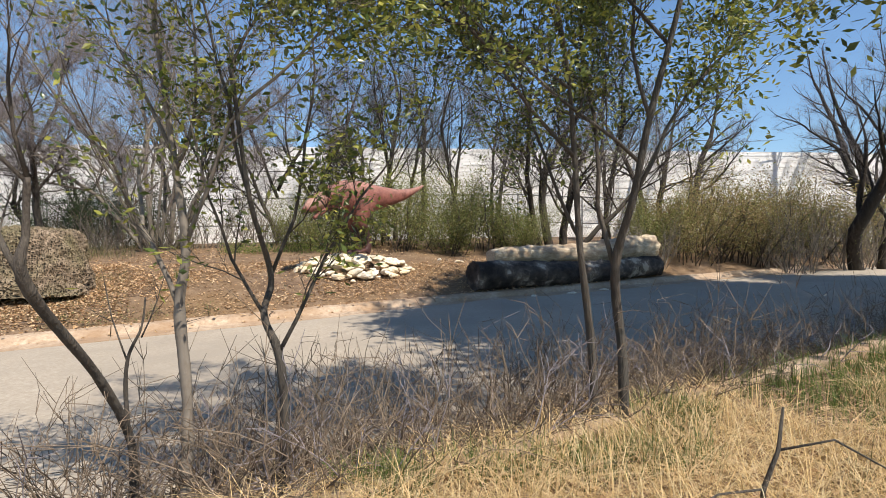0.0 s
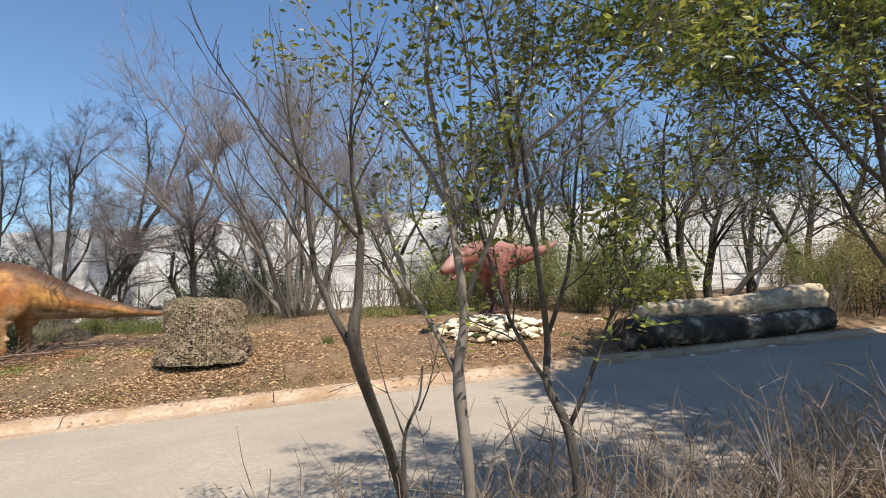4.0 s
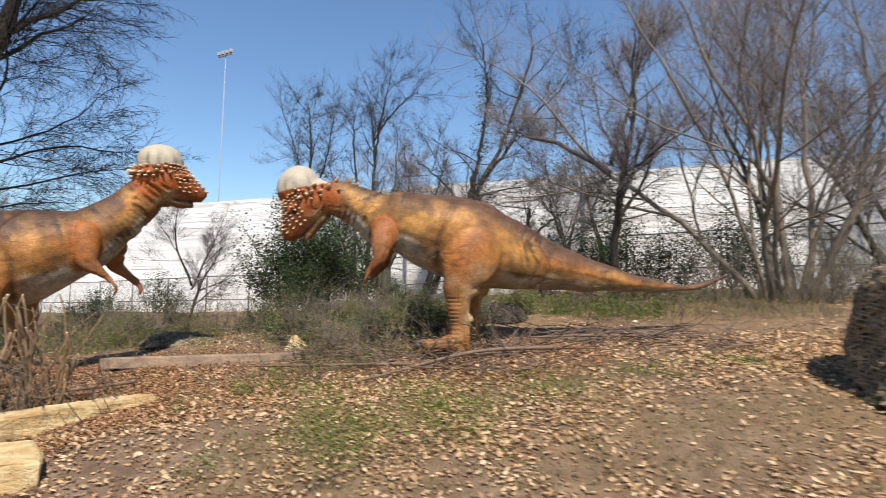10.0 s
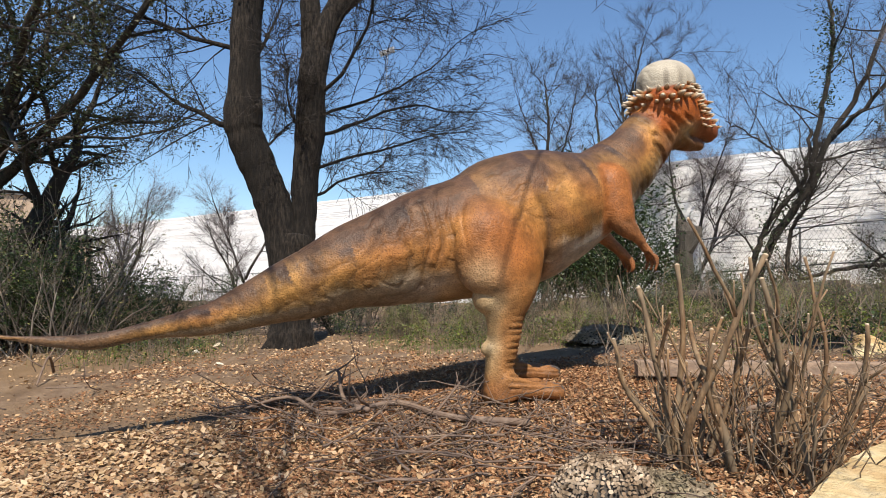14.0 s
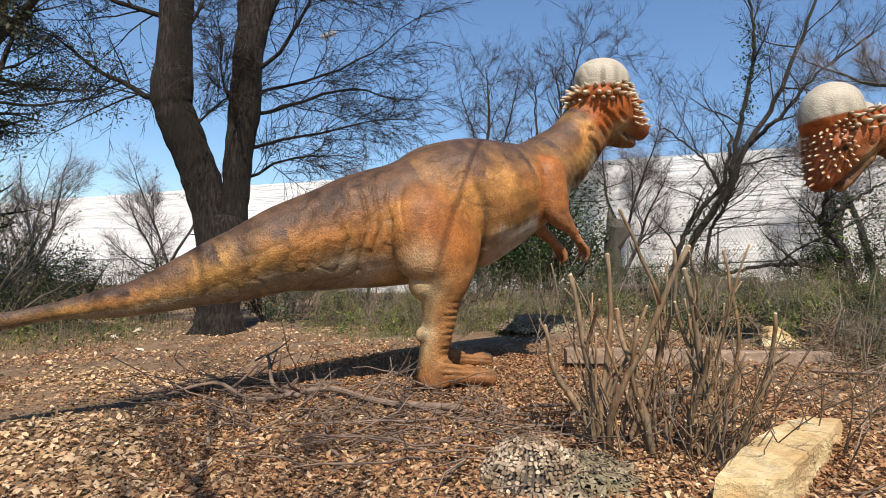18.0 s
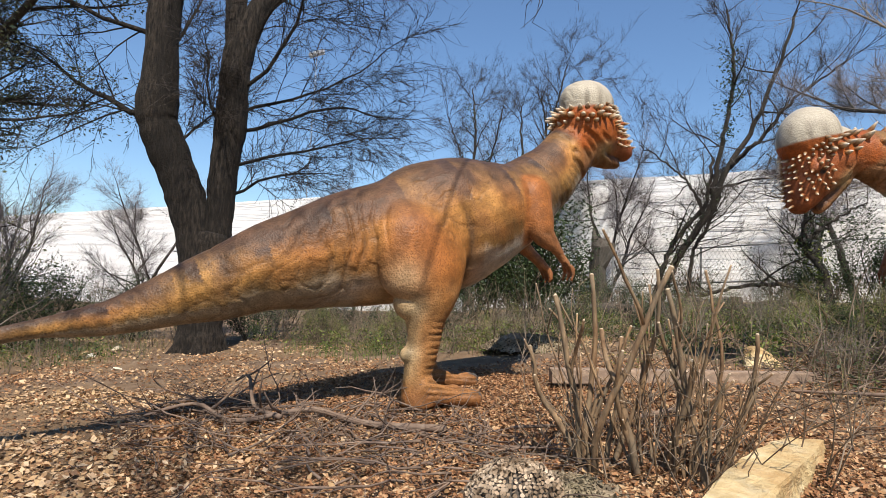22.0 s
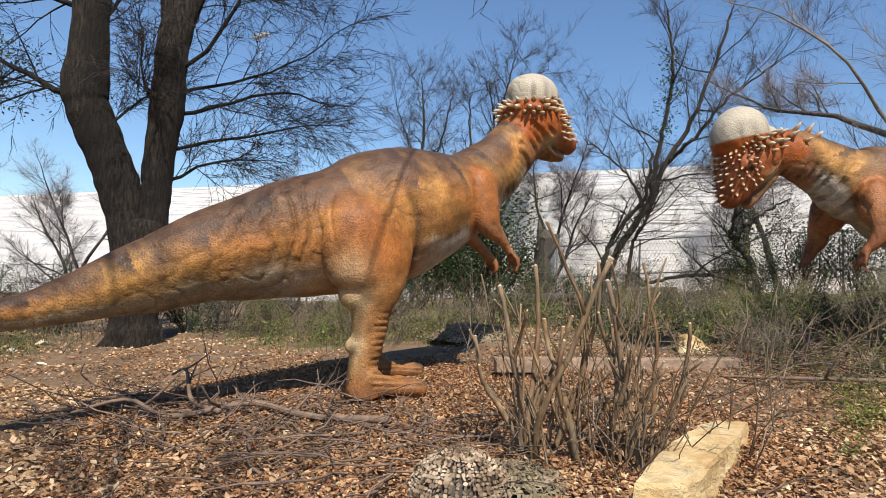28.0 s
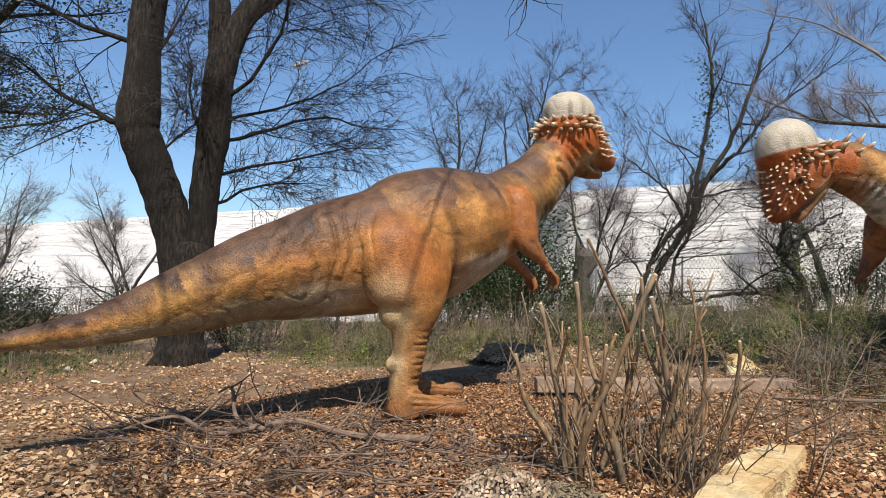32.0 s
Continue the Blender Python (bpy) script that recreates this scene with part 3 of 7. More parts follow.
fx = np.arange(-62, 17, 2.6)
fz = land_z(fx, fence_y(fx))
post = Tubes()
post.add([(0, 0, -0.3), (0, 0, 0.9), (0, 0, 1.84)], [0.03, 0.03, 0.03], 8)
post_me = post.mesh("fence_post", M_METAL)
for x, z in zip(fx, fz):
    o = part("fence_post", post_me, fence)
    o.location = (x, fence_y(x), z)
for i in range(len(fx) - 1):
    for h in (1.80, 0.75):
        t = Tubes()
        t.add([(fx[i], fence_y(fx[i]) - 0.02, fz[i] + h), (fx[i + 1], fence_y(fx[i + 1]) - 0.02, fz[i + 1] + h)], [0.02, 0.02], 6)
        part("rail", t.mesh("rail", M_METAL), fence)
links = Tubes()
for i in range(len(fx) - 1):
    for j in range(24):
        for s in (1, -1):
            a = fx[i] + (j + 0.5) / 24 * 2.6
            b = a + s * 0.95
            links.add([(a, fence_y(a) + 0.01 * s, float(np.interp(a, fx, fz)) + 0.03), (b, fence_y(b) + 0.01 * s, float(np.interp(b, fx, fz)) + 1.78)], [0.0035, 0.0035], 3, cap=False)
tagged(part("chain_link", links.mesh("chain_link", M_METAL), fence), kind="stuff")

# ---- far things over the wall: a floodlight mast, a building with a cupola ----
mast = tagged(empty("floodlight_mast", -78.6, 58.2, 0), "tall thin pale steel floodlight mast beyond the wall", "light mast")
t = Tubes()
t.add([(0, 0, 0), (0, 0, 18), (0, 0, 37)], [0.075, 0.06, 0.045], 8)
part("pole", t.mesh("pole", M_POLE), mast)
bm = block_bm(3.2, 0.2, 0.2, 0.02)
me = bpy.data.meshes.new("crossarm")
bm.to_mesh(me)
bm.free()
me.materials.append(M_POLE)
part("crossarm", me, mast).location = (0, 0, 36.6)
lamp_me = bpy.data.meshes.new("floodlight")
bm = block_bm(0.55, 0.4, 0.5, 0.06)
bm.to_mesh(lamp_me)
bm.free()
lamp_me.materials.append(M_POLE)
for dx in (-1.3, -0.45, 0.45, 1.3):
    part("floodlight", lamp_me, mast).location = (dx, -0.15, 37.0)

house = tagged(empty("far_building", -91.1, 17.7, -4.2, 80), "tan brick building with a dark roof and cupola, far behind trees", "building")


def box_part(name, w, d, h, x, y, z, mat, parent, bevel=0.03):
    me = bpy.data.meshes.new(name)
    bm = block_bm(w, d, h, bevel)
    bm.to_mesh(me)
    bm.free()
    me.materials.append(mat)
    o = part(name, me, parent)
    o.location = (x, y, z + h / 2)
    return o


box_part("wall", 16, 9, 9.0, 0, 0, 0, M_HOUSE, house)
box_part("roof", 16.8, 9.8, 0.5, 0, 0, 9.0, M_ROOF, house)
box_part("tower", 3.2, 3.2, 4.2, -2, 0, 9.5, M_HOUSE, house)
box_part("tower_roof", 3.8, 3.8, 0.45, -2, 0, 13.7, M_ROOF, house)
for wx in (-6, -3, 0, 3, 6):
    for wz in (1.2, 5.0):
        w = box_part("window", 1.4, 0.16, 2.0, wx, -4.55, wz, M_ROOF, house)
        box_part("pane", 1.1, 0.05, 1.7, 0, -0.09, -0.85, M_GLASSDARK, w, 0.005)

# ---- painted statues ----
from mathutils.bvhtree import BVHTree


def spline(rows, n):
    """Smooth in-between rows of a table of stations."""
    a = np.array(rows, dtype=float)
    k = len(a)
    t = np.linspace(0, k - 1, n)
    i = np.clip(t.astype(int), 0, k - 2)
    f = (t - i)[:, None]
    p0, p1, p2, p3 = a[np.clip(i - 1, 0, k - 1)], a[i], a[i + 1], a[np.clip(i + 2, 0, k - 1)]
    return 0.5 * (2 * p1 + (p2 - p0) * f + (2 * p0 - 5 * p1 + 4 * p2 - p3) * f ** 2 + (3 * p1 - p0 - 3 * p2 + p3) * f ** 3)


def loft(bm, rows, n=26, seg=18, upright=False, m=None):
    """A closed skin over stations (x, y, z, half width, half height)."""
    a = spline(rows, n)
    a[:, 3:] = np.maximum(a[:, 3:], 0.008)
    tan = np.gradient(a[:, :3], axis=0)
    rings = []
    for p, t in zip(a, tan):
        t = Vector(t).normalized()
        side = Vector((0, 1, 0)) if upright else Vector((0, 0, 1)).cross(t).normalized()
        if upright:
            side = (side - t * side.dot(t)).normalized()
        up = t.cross(side)
        ring = []
        for j in range(seg):
            w = 2 * math.pi * j / seg
            c = Vector(p[:3]) + side * (p[3] * math.cos(w)) + up * (p[4] * math.sin(w))
            ring.append(bm.verts.new(m @ c if m else c))
        rings.append(ring)
    for r, s in zip(rings, rings[1:]):
        for j in range(seg):
            bm.faces.new((r[j], r[(j + 1) % seg], s[(j + 1) % seg], s[j]))
    bm.faces.new(rings[0][::-1])
    bm.faces.new(rings[-1])


def ball(bm, centre, radii, m=None):
    r = bmesh.ops.create_icosphere(bm, subdivisions=3, radius=1.0)
    for v in r["verts"]:
        c = Vector((v.co.x * radii[0] + centre[0], v.co.y * radii[1] + centre[1], v.co.z * radii[2] + centre[2]))
        v.co = m @ c if m else c


def fused(bm, voxel, rounds):
    """The overlapping skins of bm as one skin."""
    bmesh.ops.recalc_face_normals(bm, faces=bm.faces[:])
    me = bpy.data.meshes.new("rough")
    bm.to_mesh(me)
    bm.free()
    ob = new("rough", me)
    r = ob.modifiers.new("r", "REMESH")
    r.mode, r.voxel_size = "VOXEL", voxel
    s = ob.modifiers.new("s", "SMOOTH")
    s.factor, s.iterations = 0.5, rounds
    out = bpy.data.meshes.new_from_object(ob.evaluated_get(bpy.context.evaluated_depsgraph_get()))
    bpy.data.objects.remove(ob)
    bpy.data.meshes.remove(me)
    return out


def coords(me):
    co, no = np.zeros(len(me.vertices) * 3, dtype=np.float32), np.zeros(len(me.vertices) * 3, dtype=np.float32)
    me.vertices.foreach_get("co", co)
    me.vertices.foreach_get("normal", no)
    return co.reshape(-1, 3).astype(float), no.reshape(-1, 3).astype(float)


def blend(a, b, f):
    return a * (1 - f[:, None]) + np.array(b) * f[:, None]


def skin_material(name, bump_scale=62.0, rough=0.5):
    """Painted pebbly skin: broad paint from the mesh's own paint layer, mottling, scale relief."""
    m, n, l, b = shader(name, rough, 0.0, 0.2)
    at = n.new("ShaderNodeAttribute")
    at.attribute_name = "paint"
    co = n.new("ShaderNodeTexCoord").outputs["Object"]
    t1 = noise_of(n, l, co, 7, 9, 0.68)
    t2 = noise_of(n, l, co, 60, 5, 0.65)
    tr = ramp_of(n, [(0.34, (0.16, 0.16, 0.16)), (0.5, (0.48, 0.48, 0.48)), (0.66, (0.82, 0.82, 0.82))])
    l.new(t1.outputs[0], tr.inputs[0])
    wear = n.new("ShaderNodeMath")
    wear.operation = "MULTIPLY"
    wear.inputs[1].default_value = 0.6
    l.new(at.outputs["Alpha"], wear.inputs[0])
    c = mix_of(n, l, wear.outputs[0], at.outputs[0], tr.outputs[0], "OVERLAY")
    c = mix_of(n, l, 0.4, c, t2.outputs[0], "OVERLAY")
    vo = n.new("ShaderNodeTexVoronoi")
    vo.inputs["Scale"].default_value = bump_scale
    l.new(co, vo.inputs["Vector"])
    # crevice shade: pits of the scale relief are darkened in the base colour
    r = ramp_of(n, [(0.06, (0.16, 0.13, 0.11)), (0.46, (1, 1, 1)), (0.75, (1.0, 1.0, 1.0))])
    l.new(vo.outputs["Distance"], r.inputs[0])
    pits = ramp_of(n, [(0.38, (0.1, 0.1, 0.1)), (0.62, (0.95, 0.95, 0.95))])
    l.new(t1.outputs[0], pits.inputs[0])
    keep = n.new("ShaderNodeMath")
    keep.operation = "MULTIPLY"
    l.new(pits.outputs[0], keep.inputs[0])
    l.new(at.outputs["Alpha"], keep.inputs[1])
    c = mix_of(n, l, keep.outputs[0], c, mix_of(n, l, 1.0, c, r.outputs[0], "MULTIPLY"))
    l.new(c, b.inputs["Base Color"])
    ad = n.new("ShaderNodeMath")
    ad.operation = "MULTIPLY_ADD"
    ad.inputs[1].default_value = 0.5
    l.new(vo.outputs["Distance"], ad.inputs[0])
    l.new(t1.outputs[0], ad.inputs[2])
    bump_of(n, l, b, ad.outputs[0], 0.55, 0.012)
    return m


M_SKIN = skin_material("painted_orange_hide")
M_SKIN_RED = skin_material("painted_red_hide", 60, 0.45)

HIPS = [(-3.7, 1.08, 0.02, 0.02), (-3.42, 0.96, 0.035, 0.038), (-3.08, 0.91, 0.05, 0.055), (-2.4, 0.965, 0.11, 0.125), (-1.73, 1.08, 0.20, 0.245), (-1.05, 1.22, 0.33, 0.38), (-0.4, 1.40, 0.47, 0.55), (0.1, 1.55, 0.55, 0.61), (0.6, 1.67, 0.52, 0.545), (1.0, 1.78, 0.41, 0.44)]


def pachy(name, hips, tail_side, neck, head, jaw_open, leg_shift, arm_shift, arm_lift, label, arm_reach=1.0, arm_fwd=0.0, face_drop=0.0):
    """A dome-headed dinosaur statue, feet at the origin, facing +x. neck: stations; head: x, y, z, pitch, yaw."""
    bm = bmesh.new()
    spine = []
    for x, z, w, h in hips:
        f = max(0.0, (-x - 0.6) / 3.1)
        spine.append((x, tail_side * f ** 1.6, z, w, h))
    spine += neck
    loft(bm, spine, 70, 24)
    hm = Matrix.Translation(head[:3]) @ Euler((0, radians(-head[3]), radians(head[4]))).to_matrix().to_4x4() @ Matrix.Scale(0.88, 4)
    fm = hm @ Euler((0, radians(face_drop), 0)).to_matrix().to_4x4()
    loft(bm, [(-0.40, 0, -0.20, 0.16, 0.14), (-0.25, 0, -0.24, 0.29, 0.30), (0.02, 0, -0.27, 0.335, 0.38), (0.22, 0, -0.31, 0.30, 0.34), (0.38, 0, -0.37, 0.235, 0.25), (0.52, 0, -0.43, 0.17, 0.18), (0.62, 0, -0.48, 0.125, 0.125), (0.68, 0, -0.53, 0.07, 0.075)], 26, 20, m=fm)
    jm = fm @ Matrix.Translation((0.0, 0, -0.50)) @ Euler((0, radians(jaw_open), 0)).to_matrix().to_4x4()
    loft(bm, [(-0.22, 0, -0.02, 0.17, 0.14), (0.08, 0, -0.09, 0.19, 0.115), (0.30, 0, -0.125, 0.145, 0.085), (0.44, 0, -0.135, 0.10, 0.06), (0.50, 0, -0.125, 0.05, 0.04)], 18, 16, m=jm)
    ball(bm, (-0.01, 0, 0.0), (0.36, 0.325, 0.36), hm)
    ball(bm, (-0.10, 0, -0.16), (0.34, 0.35, 0.16), hm)  # shelf that carries the horns
    for s in (1, -1):
        ball(bm, (0.30, 0.24 * s, -0.20), (0.13, 0.06, 0.055), fm)  # brow
        dx = leg_shift * s
        y = 0.36 * s
        ax, az = arm_shift * -s + arm_fwd, arm_lift
        fy0 = y * 1.12
        loft(bm, [(-0.22 + dx * 0.4, y * 0.70, 1.78, 0.12, 0.24), (-0.14 + dx * 0.6, y * 0.98, 1.48, 0.25, 0.42), (-0.03 + dx * 0.8, y * 1.12, 1.16, 0.255, 0.40), (0.05 + dx * 0.9, y * 1.14, 0.93, 0.20, 0.27), (0.05 + dx, fy0, 0.72, 0.155, 0.185), (0.045 + dx, fy0, 0.58, 0.14, 0.16), (0.035 + dx, fy0, 0.42, 0.125, 0.14), (0.03 + dx, fy0, 0.24, 0.12, 0.13), (0.05 + dx, fy0, 0.10, 0.14, 0.165), (0.06 + dx, fy0, 0.0, 0.15, 0.18)], 44, 24, True)
        ball(bm, (-0.08 + dx, y * 1.12, 0.84), (0.15, 0.125, 0.14))  # pad behind the knee
        ball(bm, (0.10 + dx * 0.9, y * 1.14, 0.94), (0.15, 0.14, 0.15))  # kneecap
        ball(bm, (-0.075 + dx, fy0, 0.43), (0.085, 0.08, 0.08))  # hock
        for ty, tl in ((-0.12, 0.50), (0.0, 0.60), (0.12, 0.50)):
            loft(bm, [(0.02 + dx, fy0 + ty * 0.5, 0.15, 0.085, 0.13), (0.2 + dx, fy0 + ty, 0.105, 0.074, 0.095), (0.36 + dx, fy0 + ty * 1.3, 0.08, 0.060, 0.072), (0.46 + dx, fy0 + ty * 1.4, 0.08, 0.070, 0.07), (tl + 0.03 + dx, fy0 + ty * 1.6, 0.06, 0.04, 0.05)], 14, 12)
        ball(bm, (1.12 + ax, 0.33 * s, 1.74 + az), (0.21, 0.14, 0.27))
        loft(bm, [(1.12 + 0.01 * arm_reach + ax, 0.36 * s, 1.80 + az, 0.11, 0.17), (1.12 + 0.03 * arm_reach + ax, 0.41 * s, 1.60 + az, 0.105, 0.15), (1.12 + 0.07 * arm_reach + ax, 0.43 * s, 1.45 + az, 0.09, 0.115), (1.12 + 0.18 * arm_reach + ax, 0.43 * s, 1.35 + az, 0.07, 0.078), (1.12 + 0.29 * arm_reach + ax, 0.41 * s, 1.27 + az, 0.056, 0.06), (1.12 + 0.35 * arm_reach + ax, 0.40 * s, 1.21 + az, 0.066, 0.055)], 24, 14, True)
        for fy in (-0.055, 0.0, 0.055):
            loft(bm, [(1.12 + 0.33 * arm_reach + ax, 0.40 * s + fy * 0.7, 1.22 + az, 0.028, 0.03), (1.12 + 0.40 * arm_reach + ax, 0.40 * s + fy * 1.1, 1.15 + az, 0.026, 0.028), (1.12 + 0.41 * arm_reach + ax, 0.40 * s + fy * 1.3, 1.08 + az, 0.022, 0.022), (1.12 + 0.39 * arm_reach + ax, 0.40 * s + fy * 1.3, 1.02 + az, 0.010, 0.010)], 9, 8, True)
    me = fused(bm, 0.0165, 4)
    co, no = coords(me)
    x, y, z = co.T

    def field(scale, off):
        o = Vector(off)
        return np.array([noise.noise(Vector(p) * scale + o) for p in co])

    def groove(phase):
        return -np.clip(1 - np.abs(np.sin(phase * 0.5)) * 1.7, 0, 1)

    side_dx = np.where(y > 0, 1.0, -1.0) * leg_shift
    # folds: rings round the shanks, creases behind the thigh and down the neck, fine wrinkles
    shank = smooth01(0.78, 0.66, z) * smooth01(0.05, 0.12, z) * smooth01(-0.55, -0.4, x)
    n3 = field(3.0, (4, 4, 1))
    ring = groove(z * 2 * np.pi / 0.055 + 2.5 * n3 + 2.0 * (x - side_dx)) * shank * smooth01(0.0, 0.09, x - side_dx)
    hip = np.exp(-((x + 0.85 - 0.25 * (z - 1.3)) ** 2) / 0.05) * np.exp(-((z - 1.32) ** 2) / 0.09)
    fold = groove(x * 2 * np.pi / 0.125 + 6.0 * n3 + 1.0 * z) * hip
    spine_a = spline(spine, 300)
    near = np.argmin(((co[:, None, ::2] - spine_a[None, :, [0, 2]][:, ::4]) ** 2).sum(-1), axis=1)
    sp = spine_a[::4][near]
    arc = np.concatenate([[0], np.cumsum(np.linalg.norm(np.diff(spine_a[::4, :3], axis=0), axis=1))])[near]
    h = (z - sp[:, 2]) / np.maximum(sp[:, 4], 0.03)
    neck_w = smooth01(1.2, 1.5, x) * (1 - smooth01(-0.12, 0.05, z - head[2] + 0.25)) * smooth01(0.75, 0.2, h)
    neckf = groove(arc * 2 * np.pi / 0.085 + 3.5 * n3 + 1.5 * h) * neck_w
    lumps = field(2.6, (0, 0, 0))
    flank = -np.clip(1 - np.abs(h + 0.22 + 0.06 * n3) * 5, 0, 1) * smooth01(-0.6, -1.0, x) * smooth01(-2.3, -1.9, x)
    front = np.exp(-((x - side_dx * 0.75 - 0.40 + 0.55 * (z - 1.25) ** 2) / 0.045) ** 2) * smooth01(0.85, 1.0, z) * smooth01(1.85, 1.6, z) * smooth01(0.2, 0.34, np.abs(y))
    crease = -np.clip(1 - np.abs(field(6.5, (3, 8, 2))) * 9, 0, 1) * smooth01(-0.1, 0.2, field(1.5, (5, 5, 5)))
    co = co + no * (0.022 * ring - 0.035 * front + 0.042 * fold + 0.028 * neckf + 0.028 * lumps + 0.008 * n3 + 0.008 * crease + 0.012 * flank)[:, None]
    me.vertices.foreach_set("co", co.astype(np.float32).ravel())
    # paint: grey belly, ochre flank, russet thigh, brown back with dark bars, off-white dome
    n1 = field(1.3, (7, 3, 1))
    n2 = field(4.2, (1, 9, 4))
    low = smooth01(1.0, 0.75, z) * smooth01(-0.75, -0.6, x) * (x < 1.0)
    col = np.tile(np.array([0.41, 0.225, 0.070]), (len(co), 1))
    col = blend(col, (0.33, 0.135, 0.042), smooth01(-0.2, 0.45, n1 + 0.25 * n2) * 0.75)
    col = blend(col, (0.12, 0.065, 0.034), smooth01(0.02, 0.42, 0.6 * n2 + field(2.2, (2, 6, 9))) * 0.6)
    tailw = smooth01(-0.5, -1.2, x)
    thigh = np.exp(-((x - side_dx * 0.7 + 0.02) / 0.42) ** 2 - ((z - 1.2) / 0.5) ** 2) * smooth01(0.12, 0.28, np.abs(y))
    # olive lower flank, painted darker to stand in for shade towards the underside
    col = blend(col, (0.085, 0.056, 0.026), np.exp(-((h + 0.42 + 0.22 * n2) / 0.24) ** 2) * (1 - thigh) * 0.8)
    belly = smooth01(-0.38, -0.66, h + 0.25 * n2) * (1 - np.clip(thigh * 1.6, 0, 1)) * (1 - low)
    col = blend(col, (0.40, 0.35, 0.28), belly * (1 - 0.5 * tailw))
    col = blend(col, (0.19, 0.145, 0.09), belly * tailw * 0.6)
    col = blend(col, (0.075, 0.048, 0.035), smooth01(0.05, 0.80, h + 0.35 * n1 + 0.25 * n2) * 0.9)
    # dark bars: some painted stripe, mostly tree shadow put into the colour
    stripe_shade = smooth01(0.78, 0.96, np.sin(arc * 2 * np.pi / 0.58 + 2.2 * n1 + 1.2 * h)) * smooth01(-0.15, 0.4, h + 0.3 * n2) * smooth01(0.35, -0.05, n2)
    col = blend(col, (0.055, 0.036, 0.03), stripe_shade * 0.85 * (1 - thigh))
    col = blend(col, (0.32, 0.122, 0.031), np.clip(thigh * 1.15, 0, 1) * 0.85)
    col = blend(col, (0.30, 0.15, 0.055), low * smooth01(1.0, 0.7, z))
    col = blend(col, (0.38, 0.27, 0.14), low * smooth01(0.02, -0.12, x - side_dx) * smooth01(0.12, 0.3, z) * 0.8)
    col = blend(col, (0.24, 0.11, 0.045), smooth01(0.20, 0.06, z) * (x > -0.7) * (x < 1.0) * 0.7)
    col = blend(col, (0.09, 0.06, 0.045), smooth01(-2.7, -3.5, x) * 0.6)
    col = blend(col, (0.085, 0.078, 0.072), smooth01(0.50, 0.54, x - side_dx) * (z < 0.2) * (x < 1.0) * 0.9)
    arm = np.zeros(len(co))
    for s in (1, -1):
        ax = arm_shift * -s + arm_fwd
        mid_x, end_x = 1.12 + 0.07 * arm_reach, 1.12 + 0.41 * arm_reach
        for p, q, r in (((1.12, 0.36, 1.84), (mid_x, 0.43, 1.45), 0.25), ((mid_x, 0.43, 1.45), (end_x, 0.40, 1.04), 0.17)):
            p = np.array(p) * (1, s, 1) + (ax, 0, arm_lift)
            q = np.array(q) * (1, s, 1) + (ax, 0, arm_lift)
            f = np.clip(((co - p) @ (q - p)) / ((q - p) @ (q - p)), 0, 1)
            arm = np.maximum(arm, smooth01(r, r * 0.75, np.linalg.norm(co - p - f[:, None] * (q - p), axis=1)))
    col = blend(col, (0.29, 0.115, 0.034), arm * 0.9)
    col = blend(col, (0.16, 0.06, 0.022), arm * smooth01(1.35, 1.15, z) * 0.7)
    for cx, cz, cr, w in ((-0.30, 0.84, 0.12, 0.5), (-0.42, 1.05, 0.16, 0.45), (-0.05, 0.95, 0.10, 0.35), (-0.30, 0.44, 0.08, 0.5)):
        spot = np.exp(-(((x - (cx + 0.2 + side_dx)) ** 2 + (z - cz) ** 2) / cr ** 2)) * smooth01(0.15, 0.28, np.abs(y))
        col = blend(col, (0.50, 0.40, 0.25), spot * w * smooth01(-0.5, 0.1, n2 + 0.3))
    # folds and creases coloured darker; the thigh's front crease is a painted shadow line
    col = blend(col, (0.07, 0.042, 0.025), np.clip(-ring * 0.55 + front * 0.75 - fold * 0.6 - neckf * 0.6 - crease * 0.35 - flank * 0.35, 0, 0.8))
    col = col * 0.96 + 0.04 * (col @ np.array([0.3, 0.6, 0.1]))[:, None]
    inv, face_inv = np.array(hm.inverted()), np.array(fm.inverted())
    dc = co @ inv[:3, :3].T + inv[:3, 3]
    hc = co @ face_inv[:3, :3].T + face_inv[:3, 3]
    headw = smooth01(-0.55, -0.35, hc[:, 0] + 0.4 * (hc[:, 2] + 0.3)) * (np.linalg.norm(hc - np.array([0.15, 0, -0.25]), axis=1) < 0.85)
    col = blend(col, (0.28, 0.08, 0.018), headw * 0.9)
    col = blend(col, (0.36, 0.27, 0.15), headw * np.exp(-((hc[:, 0] - 0.12) / 0.16) ** 2 - ((hc[:, 2] + 0.55) / 0.10) ** 2) * 0.9)
    col = blend(col, (0.17, 0.125, 0.07), headw * smooth01(-0.55, -0.64, hc[:, 2]) * 0.6)
    col = blend(col, (0.07, 0.035, 0.022), headw * smooth01(0.05, 0.02, np.abs(hc[:, 2] + 0.575 + 0.10 * hc[:, 0])) * smooth01(0.10, 0.25, hc[:, 0]) * 0.85)
    col = blend(col, (0.16, 0.05, 0.016), headw * smooth01(0.45, 0.62, hc[:, 0]) * 0.6)
    dome = smooth01(-0.012, 0.012, dc[:, 2] + 0.03 - 0.10 * dc[:, 0]) * (np.linalg.norm(dc, axis=1) < 0.5)
    streak = np.array([noise.noise(Vector((a * 9, b * 9, 0))) for a, b in dc[:, :2]])
    bone = blend(np.tile(np.array([0.42, 0.375, 0.30]), (len(co), 1)), (0.16, 0.135, 0.105), smooth01(0.0, 0.4, streak) * smooth01(0.30, 0.02, dc[:, 2]) * 0.75)
